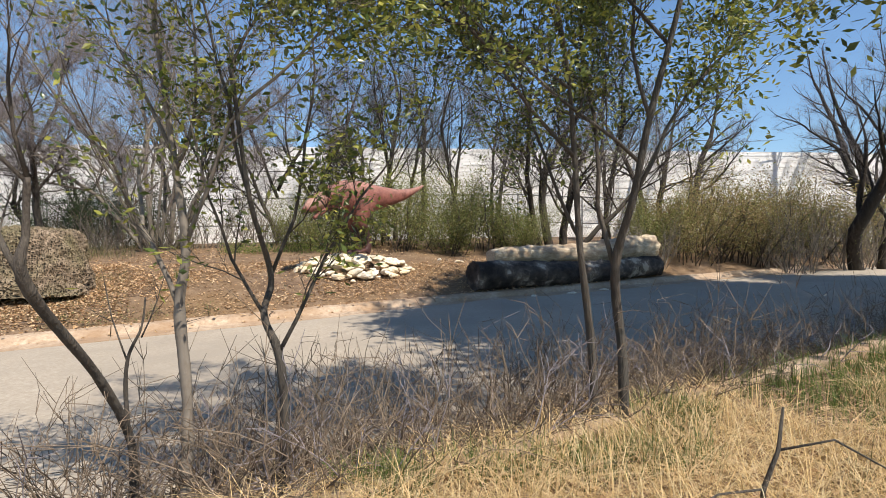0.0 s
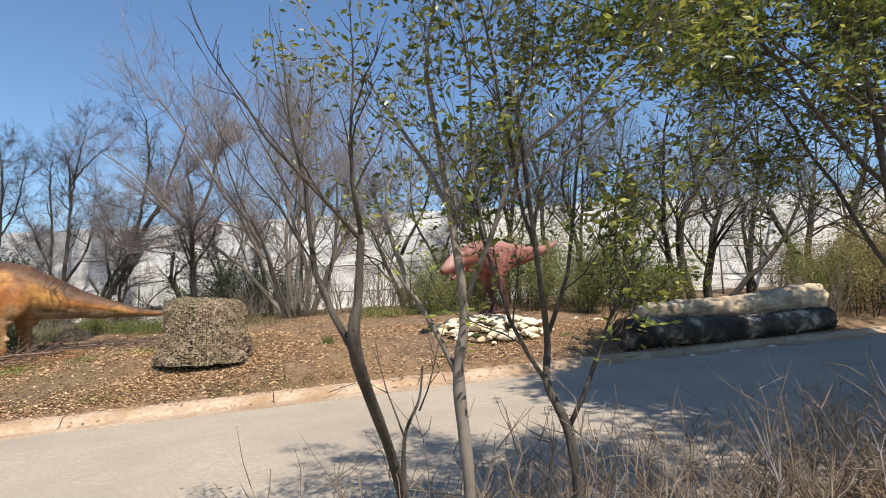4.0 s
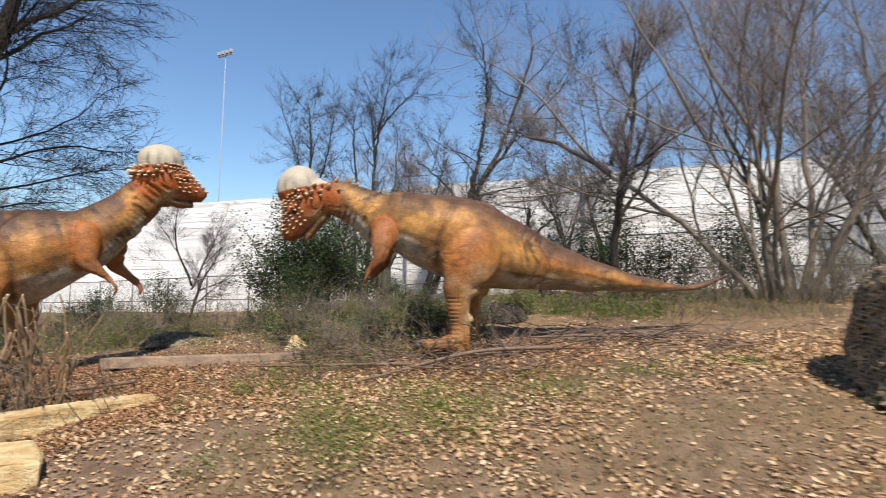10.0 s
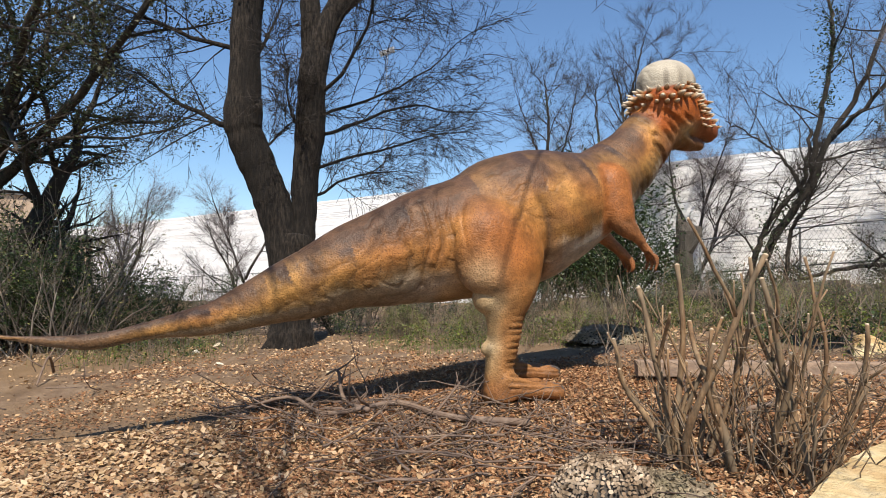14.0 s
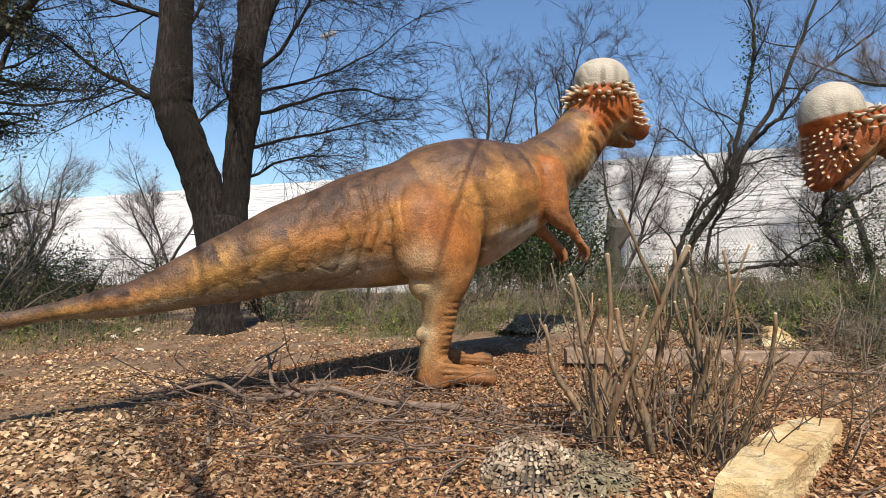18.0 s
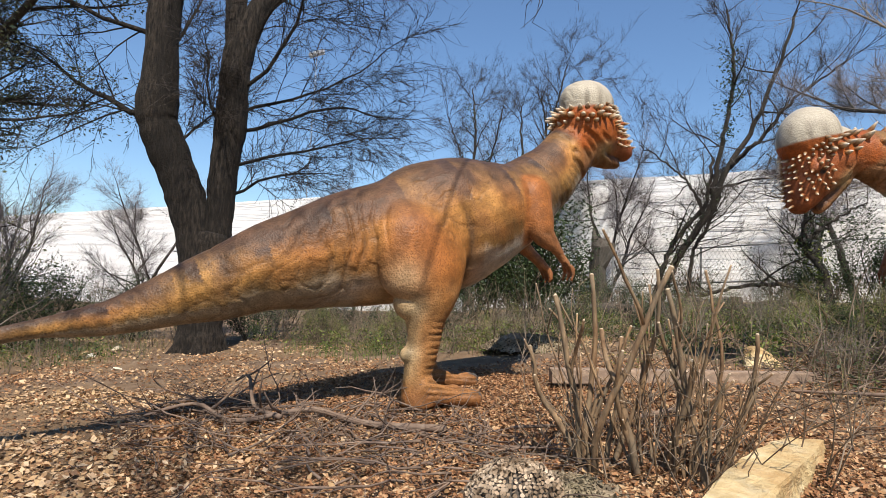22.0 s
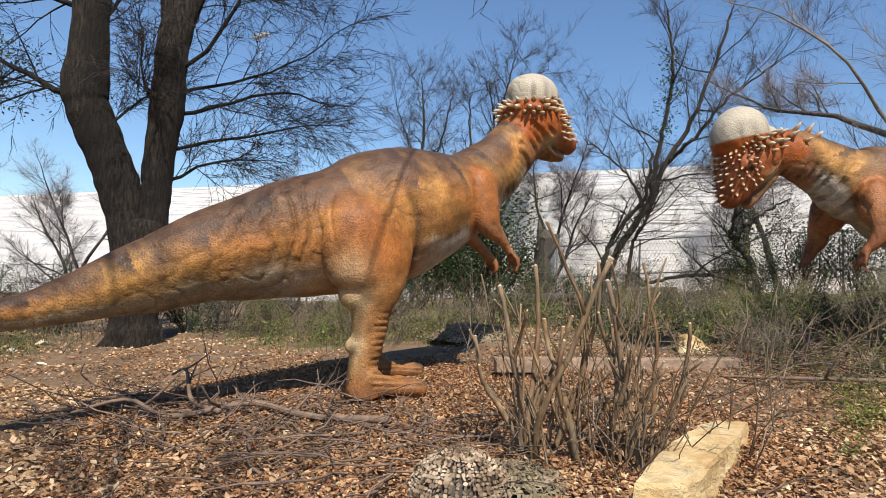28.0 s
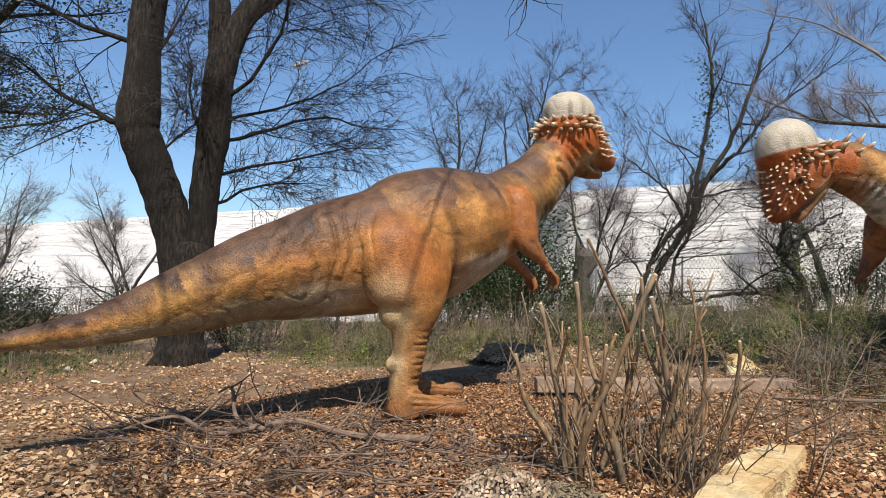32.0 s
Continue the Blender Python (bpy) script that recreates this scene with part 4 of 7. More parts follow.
    col = col * (1 - dome[:, None]) + bone * dome[:, None]
    eye = smooth01(0.05, 0.03, np.linalg.norm((hc - np.array([0.33, 0, -0.27])) * np.array([1, 0, 1]), axis=1)) * (np.abs(hc[:, 1]) > 0.1) * headw
    col = blend(col, (0.02, 0.012, 0.01), eye * 1.0)
    # horn knobs stand on the skull's surface
    tree = BVHTree.FromPolygons([tuple(c) for c in co], [tuple(p.vertices) for p in me.polygons])
    rng = np.random.default_rng(5)
    cv, cf, cc = [], [], []

    def knob(target, outward, length, radius, m):
        length, radius = length * 0.88, radius * 0.88
        o = m @ Vector(target)
        w = (m.to_3x3() @ Vector(outward)).normalized()
        hit, nrm, _, _ = tree.ray_cast(o + w * 1.0, -w, 1.3)
        if hit is None:
            return
        d = (nrm * 0.75 + w * 0.4).normalized()
        a = d.orthogonal().normalized()
        b = d.cross(a)
        base = len(cv)
        prof = [(-0.25, 1.45), (0.1, 1.1), (0.45, 0.82), (0.8, 0.42), (1.0, 0.10)]
        for f, r in prof:
            for j in range(9):
                q = 2 * math.pi * j / 9
                cv.append(hit + d * (length * f) + (a * math.cos(q) + b * math.sin(q)) * radius * r)
        for i in range(len(prof) - 1):
            for j in range(9):
                cf.append((base + i * 9 + j, base + i * 9 + (j + 1) % 9, base + (i + 1) * 9 + (j + 1) % 9, base + (i + 1) * 9 + j))
        cf.append(tuple(base + (len(prof) - 1) * 9 + j for j in range(9)))
        for f, r in prof:
            cc.extend([(0.20, 0.075, 0.022) if f < 0.3 else ((0.34, 0.22, 0.12) if f < 0.6 else (0.60, 0.52, 0.40))] * 9)

    for row, (zz, ln, rd, n) in enumerate(((-0.09, 0.105, 0.030, 14), (-0.17, 0.125, 0.035, 14), (-0.25, 0.085, 0.026, 9))):
        span = (210, 216, 150)[row]
        for i in range(n):
            a = radians(180 - span / 2 + span / (n - 1) * (i + 0.25 * (row % 2)) + rng.uniform(-3, 3))
            knob((-0.04, 0, zz + rng.uniform(-0.02, 0.02)), (math.cos(a), math.sin(a), 0.0), ln * rng.uniform(0.75, 1.15), rd * rng.uniform(0.85, 1.1), hm)
    # small studs in rows over the brow, the face and the cheeks
    for j in range(8):
        zz = -0.055 - 0.062 * j
        reach = 84 - 5.0 * j
        studs = int(2 * reach / 11.0)
        for i in range(studs + 1):
            a = radians(-reach + 2 * reach * (i + 0.5 * (j % 2)) / (studs + 0.5) + rng.uniform(-2, 2))
            knob((0.02 + 0.01 * j, 0, zz + rng.uniform(-0.012, 0.012)), (math.cos(a), math.sin(a), 0.12), 0.062 * rng.uniform(0.75, 1.25), 0.0185 * rng.uniform(0.85, 1.15), fm)
    base = len(co)
    polys = [tuple(p.vertices) for p in me.polygons]
    out = bpy.data.meshes.new(name)
    out.from_pydata([tuple(c) for c in co] + [tuple(c) for c in cv], [], polys + [tuple(base + i for i in f) for f in cf])
    at = out.attributes.new("paint", "FLOAT_COLOR", "POINT")
    rgba = np.ones((len(out.vertices), 4), dtype=np.float32)
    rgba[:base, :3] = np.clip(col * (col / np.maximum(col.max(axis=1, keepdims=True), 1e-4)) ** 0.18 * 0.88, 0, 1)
    rgba[:base, 3] = 1 - 0.95 * dome
    if cc:
        rgba[base:, :3] = np.array(cc)
    at.data.foreach_set("color", rgba.ravel())
    out.materials.append(M_SKIN)
    out.polygons.foreach_set("use_smooth", np.ones(len(out.polygons), dtype=bool))
    out.update()
    bpy.data.meshes.remove(me)
    return tagged(new(name, out), label, "dinosaur statue", "dome-headed dinosaur statues")


HIPS_UP = [(-4.3, 0.62, 0.018, 0.02), (-3.9, 0.50, 0.03, 0.034), (-3.35, 0.465, 0.05, 0.055), (-3.03, 0.525, 0.062, 0.07), (-2.67, 0.60, 0.10, 0.115), (-2.3, 0.72, 0.145, 0.175), (-1.9, 0.875, 0.21, 0.265), (-1.49, 1.06, 0.285, 0.365), (-0.95, 1.235, 0.38, 0.475), (-0.4, 1.40, 0.48, 0.565), (0.2, 1.62, 0.55, 0.64), (0.68, 1.80, 0.50, 0.53), (0.96, 1.92, 0.41, 0.44)]
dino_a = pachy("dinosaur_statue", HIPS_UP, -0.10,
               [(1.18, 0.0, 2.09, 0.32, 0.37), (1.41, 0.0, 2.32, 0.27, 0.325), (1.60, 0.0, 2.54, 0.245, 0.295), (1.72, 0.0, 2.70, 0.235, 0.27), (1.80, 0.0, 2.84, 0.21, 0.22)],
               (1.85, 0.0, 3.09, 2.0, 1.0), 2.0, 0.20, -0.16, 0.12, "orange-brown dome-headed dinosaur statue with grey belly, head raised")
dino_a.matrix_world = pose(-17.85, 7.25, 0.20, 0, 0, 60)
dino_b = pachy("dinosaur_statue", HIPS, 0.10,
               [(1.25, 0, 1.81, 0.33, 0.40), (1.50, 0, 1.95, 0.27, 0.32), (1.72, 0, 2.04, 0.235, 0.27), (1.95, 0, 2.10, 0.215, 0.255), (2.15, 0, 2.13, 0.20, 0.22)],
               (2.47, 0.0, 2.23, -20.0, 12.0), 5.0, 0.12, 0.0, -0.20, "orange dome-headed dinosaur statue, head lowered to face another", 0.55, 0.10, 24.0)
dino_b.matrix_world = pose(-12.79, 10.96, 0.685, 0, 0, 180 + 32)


def small_red():
    bm = bmesh.new()
    loft(bm, [(-1.85, 0.12, 1.78, 0.03, 0.03), (-1.5, 0.08, 1.60, 0.08, 0.09), (-1.05, 0.03, 1.46, 0.15, 0.18), (-0.5, 0, 1.39, 0.24, 0.30), (0, 0, 1.36, 0.31, 0.39), (0.4, 0, 1.37, 0.32, 0.39), (0.70, 0, 1.35, 0.27, 0.32), (0.92, 0.03, 1.30, 0.21, 0.25), (1.08, 0.05, 1.24, 0.16, 0.19)], 44, 20)
    loft(bm, [(0.94, 0.05, 1.29, 0.15, 0.17), (1.12, 0.07, 1.24, 0.20, 0.21), (1.32, 0.1, 1.13, 0.165, 0.18), (1.50, 0.12, 1.01, 0.13, 0.125), (1.61, 0.13, 0.95, 0.07, 0.07)], 16, 14)
    loft(bm, [(1.00, 0.06, 1.05, 0.12, 0.09), (1.17, 0.08, 0.93, 0.105, 0.065), (1.35, 0.11, 0.80, 0.06, 0.04)], 12, 12)
    for s in (1, -1):
        ball(bm, (1.10, 0.07 + 0.16 * s, 1.36), (0.11, 0.05, 0.06))
        loft(bm, [(1.06, 0.07 + 0.16 * s, 1.38, 0.04, 0.04), (1.02, 0.07 + 0.20 * s, 1.50, 0.012, 0.012)], 5, 8, True)
        loft(bm, [(-0.05, 0.17 * s, 1.50, 0.11, 0.24), (0.03, 0.24 * s, 1.20, 0.16, 0.30), (0.14, 0.26 * s, 0.92, 0.125, 0.20), (0.12, 0.26 * s, 0.70, 0.085, 0.12), (-0.02, 0.25 * s, 0.44, 0.06, 0.08), (-0.06, 0.25 * s, 0.25, 0.055, 0.07), (0.0, 0.25 * s, 0.06, 0.075, 0.10), (0.02, 0.25 * s, 0.0, 0.08, 0.11)], 26, 14, True)
        for ty in (-0.07, 0, 0.07):
            loft(bm, [(0.02, 0.25 * s + ty * 0.4, 0.07, 0.04, 0.05), (0.2, 0.25 * s + ty * 1.3, 0.045, 0.035, 0.04), (0.32, 0.25 * s + ty * 1.8, 0.02, 0.018, 0.02)], 8, 8)
        loft(bm, [(0.62, 0.26 * s, 1.24, 0.06, 0.08), (0.70, 0.30 * s, 1.07, 0.045, 0.05), (0.86, 0.28 * s, 1.00, 0.034, 0.034), (0.97, 0.26 * s, 0.98, 0.028, 0.028)], 12, 10, True)
    me = fused(bm, 0.02, 3)
    co, no = coords(me)
    x, y, z = co.T
    n1 = np.array([noise.noise(Vector(p) * 3.1) for p in co])
    fold = np.sin(x * 2 * np.pi / 0.11 + 2 * np.sin(z * 6)) * np.exp(-((x - 0.45) ** 2) / 0.09) * (z > 1.0)
    co = co + no * (0.012 * fold + 0.012 * n1)[:, None]
    me.vertices.foreach_set("co", co.astype(np.float32).ravel())
    col = np.tile(np.array([0.20, 0.078, 0.06]), (len(co), 1))
    col = blend(col, (0.34, 0.18, 0.145), smooth01(1.4, 1.7, z + 0.15 * n1) * 0.8)
    col = blend(col, (0.40, 0.24, 0.19), smooth01(1.0, 1.2, x) * smooth01(0.98, 1.12, z) * 0.85)
    col = blend(col, (0.045, 0.022, 0.02), smooth01(0.85, 0.5, z) * 0.92)
    col = blend(col, (0.10, 0.045, 0.035), smooth01(0.25, 0.5, n1) * 0.5)
    at = me.attributes.new("paint", "FLOAT_COLOR", "POINT")
    rgba = np.ones((len(co), 4), dtype=np.float32)
    rgba[:, :3] = col
    at.data.foreach_set("color", rgba.ravel())
    me.materials.clear()
    me.materials.append(M_SKIN_RED)
    me.polygons.foreach_set("use_smooth", np.ones(len(me.polygons), dtype=bool))
    me.name = "predator_statue"
    return tagged(new("predator_statue", me), "dusky red two-legged predator dinosaur statue standing on white rocks", "dinosaur statue")


red = small_red()
red.matrix_world = pose(-2.0, 13.5, 1.34, 0, 0, 180 + 41)

# ---- trees ----
def land(x, y):
    return float(land_z(x, y))


def tree_parts(seed, stems, P, bark, leaf=None, per=0, leaf_size=0.07, leaf_spread=0.12, keep=1.0, ivy=None, main="trunk", simple=True, spray=None, floor=0.0):
    """Meshes of a tree, as (name, mesh): each stem, the crown of twigs, the foliage. stems: rows of (start, way, length, radius)."""
    rng = np.random.default_rng(seed)
    C, tips, out = Tubes(), [], []
    for i, (start, way, length, radius) in enumerate(stems):
        T = Tubes()
        grow(rng, (T, C), tips, start, way, length, radius, 0, P)
        out.append((main if i == 0 else "limb", T.mesh("limb", bark)))
    out.append(("crown", C.mesh("crown", bark)))
    if spray:
        v, f = twig_spray(rng, tips, *spray)
        out.append(("twig_haze", mesh_of("twig_haze", v, f, M_TWIG)))
    if leaf and per:
        pts = np.array([t[0] for t in tips])
        pts = pts[(rng.uniform(0, 1, len(pts)) < keep) & (pts[:, 2] > floor)]
        v, f = leaf_cloud(rng, pts, per, leaf_size, leaf_spread, simple=simple)
        out.append(("foliage", mesh_of("foliage", v, f, leaf)))
    if ivy:
        n, h, r, mat = ivy
        base, way = np.array(stems[0][0]), unit(stems[0][1])
        f = rng.uniform(0, 1, n) ** 0.8
        pts = base + way * (f * h)[:, None] + rng.normal(0, r, (n, 3)) * np.array([1, 1, 0.6])
        v, fa = leaf_cloud(rng, pts, 3, 0.07, 0.07, simple=True)
        out.append(("ivy", mesh_of("ivy", v, fa, mat)))
    return out


def plant(name, parts, x, y, label, category, rz=0.0, scale=1.0, group="", sink=0.1, z=None):
    ob = new(name)
    ob.matrix_world = Matrix.Translation((x, y, (land(x, y) if z is None else z) - sink)) @ Euler((0, 0, radians(rz))).to_matrix().to_4x4() @ Matrix.Scale(scale, 4)
    for k, me in parts:
        part(k, me, ob)
    return tagged(ob, label, category, group)


def P_(**kw):
    d = dict(BARE)
    d.update(kw)
    return d


def stem_mesh(points, radii, bark, sides=12, n=30, knots=0.04):
    a = spline([(*p, r, r) for p, r in zip(points, radii)], n)
    T = Tubes()
    T.add(a[:, :3], a[:, 3] * (1 + knots * np.sin(np.arange(n) * 1.9) + knots * np.sin(np.arange(n) * 0.7 + 1)), sides)
    return T.mesh("stem", bark)


# the great two-stemmed tree behind the raised-head statue; r runs across the view, right of it
RX, RY = 0.53, 0.848
BIG = P_(levels=3, kids=(10, 7, 4), spread=40, ratio=0.56, up=-0.03, tip_up=-0.05, wander=0.15, thin=0.36, taper=0.38, first=0.12, twig=0.0055, step=(0.3, 0.25, 0.2, 0.2), sides=(6, 5, 3, 3))
rng = np.random.default_rng(3)
C, tips, big_parts = Tubes(), [], []


def great_stem(rows):
    return stem_mesh([(r * RX, r * RY, z) for r, z, _ in rows], [q for _, _, q in rows], M_BARK_BIG, 16, 44, 0.03)


big_parts.append(("trunk", stem_mesh([(0, 0, -0.25), (0.01, 0.01, 0.0), (0, 0, 0.35), (-0.02, -0.02, 0.9), (-0.01, -0.02, 1.4), (0.0, 0, 1.95)], [0.50, 0.41, 0.35, 0.345, 0.36, 0.32], M_BARK_BIG, 20)))
big_parts.append(("stem", great_stem([(-0.05, 1.2, 0.31), (-0.18, 1.82, 0.30), (-0.34, 2.36, 0.295), (-0.47, 2.71, 0.30), (-0.67, 3.15, 0.30), (-0.86, 3.58, 0.30), (-0.92, 3.85, 0.315), (-0.92, 4.49, 0.265), (-0.95, 5.42, 0.25), (-0.9, 6.6, 0.22), (-1.0, 8.2, 0.15)])))
big_parts.append(("stem", great_stem([(0.09, 1.3, 0.24), (0.12, 1.9, 0.23), (0.14, 2.31, 0.215), (0.13, 2.78, 0.225), (0.15, 3.26, 0.24), (0.18, 3.74, 0.255), (0.18, 4.22, 0.25), (0.18, 4.71, 0.245), (0.24, 5.2, 0.235), (0.42, 5.75, 0.20), (0.75, 6.5, 0.17), (0.95, 7.4, 0.13), (1.05, 8.2, 0.10)])))
big_parts.append(("stem", great_stem([(0.17, 4.9, 0.18), (0.14, 5.5, 0.19), (0.06, 6.3, 0.16), (0.0, 7.2, 0.12), (0.1, 8.2, 0.08)])))
for w in (0.9, 2.2, 3.5, 4.7, 5.7):
    t = Tubes()
    t.add([(math.cos(w) * 0.24, math.sin(w) * 0.24, 0.45), (math.cos(w) * 0.33, math.sin(w) * 0.33, 0.16), (math.cos(w) * 0.47, math.sin(w) * 0.47, 0.0), (math.cos(w) * 0.72, math.sin(w) * 0.72, -0.12)], [0.08, 0.10, 0.09, 0.04], 8)
    big_parts.append(("root", t.mesh("root", M_BARK_BIG)))
for r, z, wr, wz, ln, rad in ((-0.95, 3.7, -0.9, 0.9, 2.4, 0.06), (-0.9, 5.0, -1.0, 0.5, 2.6, 0.05), (-0.75, 6.3, 0.8, 0.8, 2.4, 0.05), (0.22, 3.1, 1.0, 0.55, 2.6, 0.030), (0.26, 3.7, 1.0, 0.2, 2.9, 0.034), (0.26, 4.0, 1.0, 0.8, 2.6, 0.03), (0.27, 4.4, 1.0, 0.45, 3.0, 0.036), (0.3, 5.0, 1.0, 0.9, 3.0, 0.045), (0.5, 5.9, 1.0, 0.5, 3.2, 0.05), (0.8, 6.6, 0.9, 0.8, 3.0, 0.06), (-0.7, 3.2, 0.6, 1.0, 1.6, 0.025), (0.12, 3.4, -0.4, 0.9, 1.4, 0.03), (-0.9, 4.6, 0.5, 0.9, 1.6, 0.035), (0.2, 2.6, 0.9, 0.5, 1.6, 0.03), (-0.9, 8.0, -0.3, 1.0, 2.6, 0.12), (1.1, 8.0, 0.3, 1.0, 2.6, 0.10)):
    T = Tubes()
    j = rng.normal(0, 0.35)
    grow(rng, (T, C), tips, (r * RX, r * RY, z), (wr * RX - j * RY, wr * RY + j * RX, wz), ln, rad, 0, BIG)
    big_parts.append(("limb", T.mesh("limb", M_BARK_BIG)))
big_parts.append(("crown", C.mesh("crown", M_BARK_BIG)))
v, f = twig_spray(rng, tips, 1, 0.4, 0.008, 0.0)
big_parts.append(("twig_haze", mesh_of("twig_haze", v, f, M_TWIG_DARK)))
plant("tree", big_parts, -22.95, 8.2, "large bare tree forking into two dark-barked stems", "tree", 0, 1.0, sink=0.09)

# evergreen oak whose limbs reach in beside the great tree
OAK = P_(levels=3, kids=(7, 6, 5), spread=50, ratio=0.52, up=0.03, wander=0.14, thin=0.5, taper=0.5, first=0.2, twig=0.006)
oak = tree_parts(21, [((0, 0, -0.2), (0.1, 0.1, 1.0), 3.4, 0.34), ((0.1, 0.1, 2.9), (1.0, 0.30, 0.32), 5.2, 0.10), ((0.1, 0.1, 3.1), (0.85, 0.3, 0.8), 5.0, 0.13), ((0.1, 0.1, 3.0), (0.9, -0.2, 0.6), 4.6, 0.10), ((0, 0, 3.1), (-0.3, 1.0, 0.7), 2.9, 0.11), ((0.1, 0.1, 2.9), (0.5, -0.8, 0.8), 4.0, 0.11), ((0.1, 0.1, 3.2), (0.6, 0.6, 1.2), 3.2, 0.10)], OAK, M_BARK_DARK, M_LEAF_OAK, 44, 0.060, 0.12, 0.5, floor=3.4)
plant("oak_tree", oak, -28.2, 4.6, "evergreen oak with dark twisting limbs and small leaves", "tree", 0, 1.0)

# bare trees by the fence, leaning and ivy-grown


def fence_tree(seed, rows, P, bark, ivy, x, y, z, label, spray=(4, 0.45), step=0.45):
    """A tree whose main stems are drawn as bent lines (points, first and last radius), with limbs and twigs growing off them."""
    rng = np.random.default_rng(seed)
    C, tips, out = Tubes(), [], []
    for i, (pts, r0, r1) in enumerate(rows):
        a = spline([(*p, r0 + (r1 - r0) * k / (len(pts) - 1), 0) for k, p in enumerate(pts)], 36)
        a[1:-1, :3] += rng.normal(0, 0.02, (34, 3))
        T = Tubes()
        T.add(a[:, :3], a[:, 3], 9)
        out.append(("trunk" if i == 0 else "limb", T.mesh("limb", bark)))
        for k in range(9, 36):
            if rng.uniform() < step or k == 35:
                d = unit(unit(a[min(k + 1, 35), :3] - a[k - 1, :3]) * 0.8 + rng.normal(0, 0.65, 3) + np.array([0, 0, 0.25]))
                B = Tubes()
                grow(rng, (B, C), tips, a[k, :3], d, rng.uniform(0.8, 1.9), a[k, 3] * rng.uniform(0.3, 0.6), 0, P)
                out.append(("limb", B.mesh("limb", bark)))
    out.append(("crown", C.mesh("crown", bark)))
    if spray:
        v, f = twig_spray(rng, tips, *spray)
        out.append(("twig_haze", mesh_of("twig_haze", v, f, M_TWIG_DARK)))
    for k, (row, f0, f1, n, rad, mat) in enumerate(ivy):
        a = spline([(*p, 0, 0) for p in rows[row][0]], 60)[:, :3]
        c = a[rng.integers(int(f0 * 59), int(f1 * 59) + 1, n)] + rng.normal(0, rad, (n, 3))
        v, f = leaf_cloud(rng, c, 4, 0.085, 0.06, simple=True)
        out.append(("ivy", mesh_of("ivy", v, f, mat)))
    return plant("tree", out, x, y, label, "tree", group="trees by the fence", sink=0.0, z=z)


SLIM = P_(levels=2, kids=(4, 3), spread=44, ratio=0.58, up=0.05, wander=0.15, thin=0.5, taper=0.4, first=0.2, twig=0.006, sides=(5, 4, 3), step=(0.25, 0.22, 0.2))
fence_tree(31, [([(-0.4, -0.05, -1.0), (-0.09, -0.02, -0.1), (0.25, 0.06, 0.87), (0.93, 0.2, 1.99), (1.45, 0.32, 3.4), (2.09, 0.46, 4.62), (2.72, 0.6, 6.44), (3.08, 0.68, 7.8)], 0.13, 0.035),
                ([(1.06, 0.23, 2.15), (1.2, 0.27, 3.58), (1.49, 0.33, 5.16), (1.54, 0.34, 6.61), (1.38, 0.3, 8.1)], 0.08, 0.03),
                ([(-0.6, -0.1, -1.0), (-0.31, -0.07, -0.1), (0.07, 0.02, 1.19), (0.86, 0.19, 2.31), (1.04, 0.43, 3.75)], 0.09, 0.045),
                ([(0.93, 0.2, 1.99), (0.57, 0.13, 2.8), (-0.02, 0.0, 3.49), (-0.9, -0.15, 4.2)], 0.05, 0.015),
                ([(1.45, 0.32, 3.4), (2.2, 0.1, 4.0), (3.0, 0.1, 5.0), (4.2, 0.0, 5.9)], 0.07, 0.02),
                ([(0.4, 0.2, -1.0), (0.6, 0.1, 0.9), (0.95, 0.3, 1.7), (1.3, 0.5, 2.9)], 0.06, 0.03)], SLIM, M_BARK_DARK,
           [(1, 0.35, 0.8, 260, 0.17, M_LEAF_IVY), (0, 0.2, 0.5, 170, 0.16, M_LEAF_IVY), (2, 0.1, 0.7, 150, 0.2, M_LEAF_IVY)], -18.45, 19.9, 1.79, "leaning bare tree with ivy up its trunk by the fence")
fence_tree(33, [([(0.3, 0.0, -0.9), (0.24, 0.0, -0.1), (0.08, 0.0, 0.52), (-0.32, 0.05, 1.07), (-0.27, 0.0, 1.49), (-0.16, 0.0, 2.2)], 0.10, 0.05), ([(-0.3, 0, 1.1), (0.1, 0, 1.5), (0.5, 0, 1.8), (1.0, 0, 2.1)], 0.05, 0.02), ([(0.2, 0, -0.3), (-0.6, -0.2, 0.05), (-1.5, -0.3, 0.0), (-2.6, -0.3, -0.3)], 0.07, 0.04)], SLIM, M_BARK_DARK,
           [(0, 0.0, 0.6, 130, 0.16, M_LEAF_SPRIG), (0, 0.4, 1.0, 120, 0.22, M_LEAF_IVY), (1, 0.2, 1.0, 60, 0.15, M_LEAF_IVY)], -14.9, 19.5, 1.81, "crooked small tree wrapped in ivy by the fence", None, 0.25)
fence_tree(34, [([(0, 0, -0.5), (0.2, 0, 3.0), (0.3, 0.1, 6.0), (0.25, 0.1, 7.2), (0.05, 0.2, 8.4), (-0.3, 0.2, 9.3)], 0.11, 0.025),
                ([(0.28, 0.1, 6.4), (0.55, 0, 7.9), (0.95, -0.1, 9.2), (1.1, 0, 10.3)], 0.06, 0.02),
                ([(0.2, 0.1, 7.5), (0.8, 0.3, 8.5), (1.7, 0.3, 9.2), (2.5, 0.2, 9.5)], 0.05, 0.015),
                ([(-0.7, 0, -0.5), (-0.6, 0, 5.0), (-0.9, 0, 7.4), (-0.95, 0.1, 8.9)], 0.08, 0.02)], SLIM, M_BARK_DARK, [], -24.6, 23.9, 0.8, "tall thin bare tree with a forked crown above the wall")
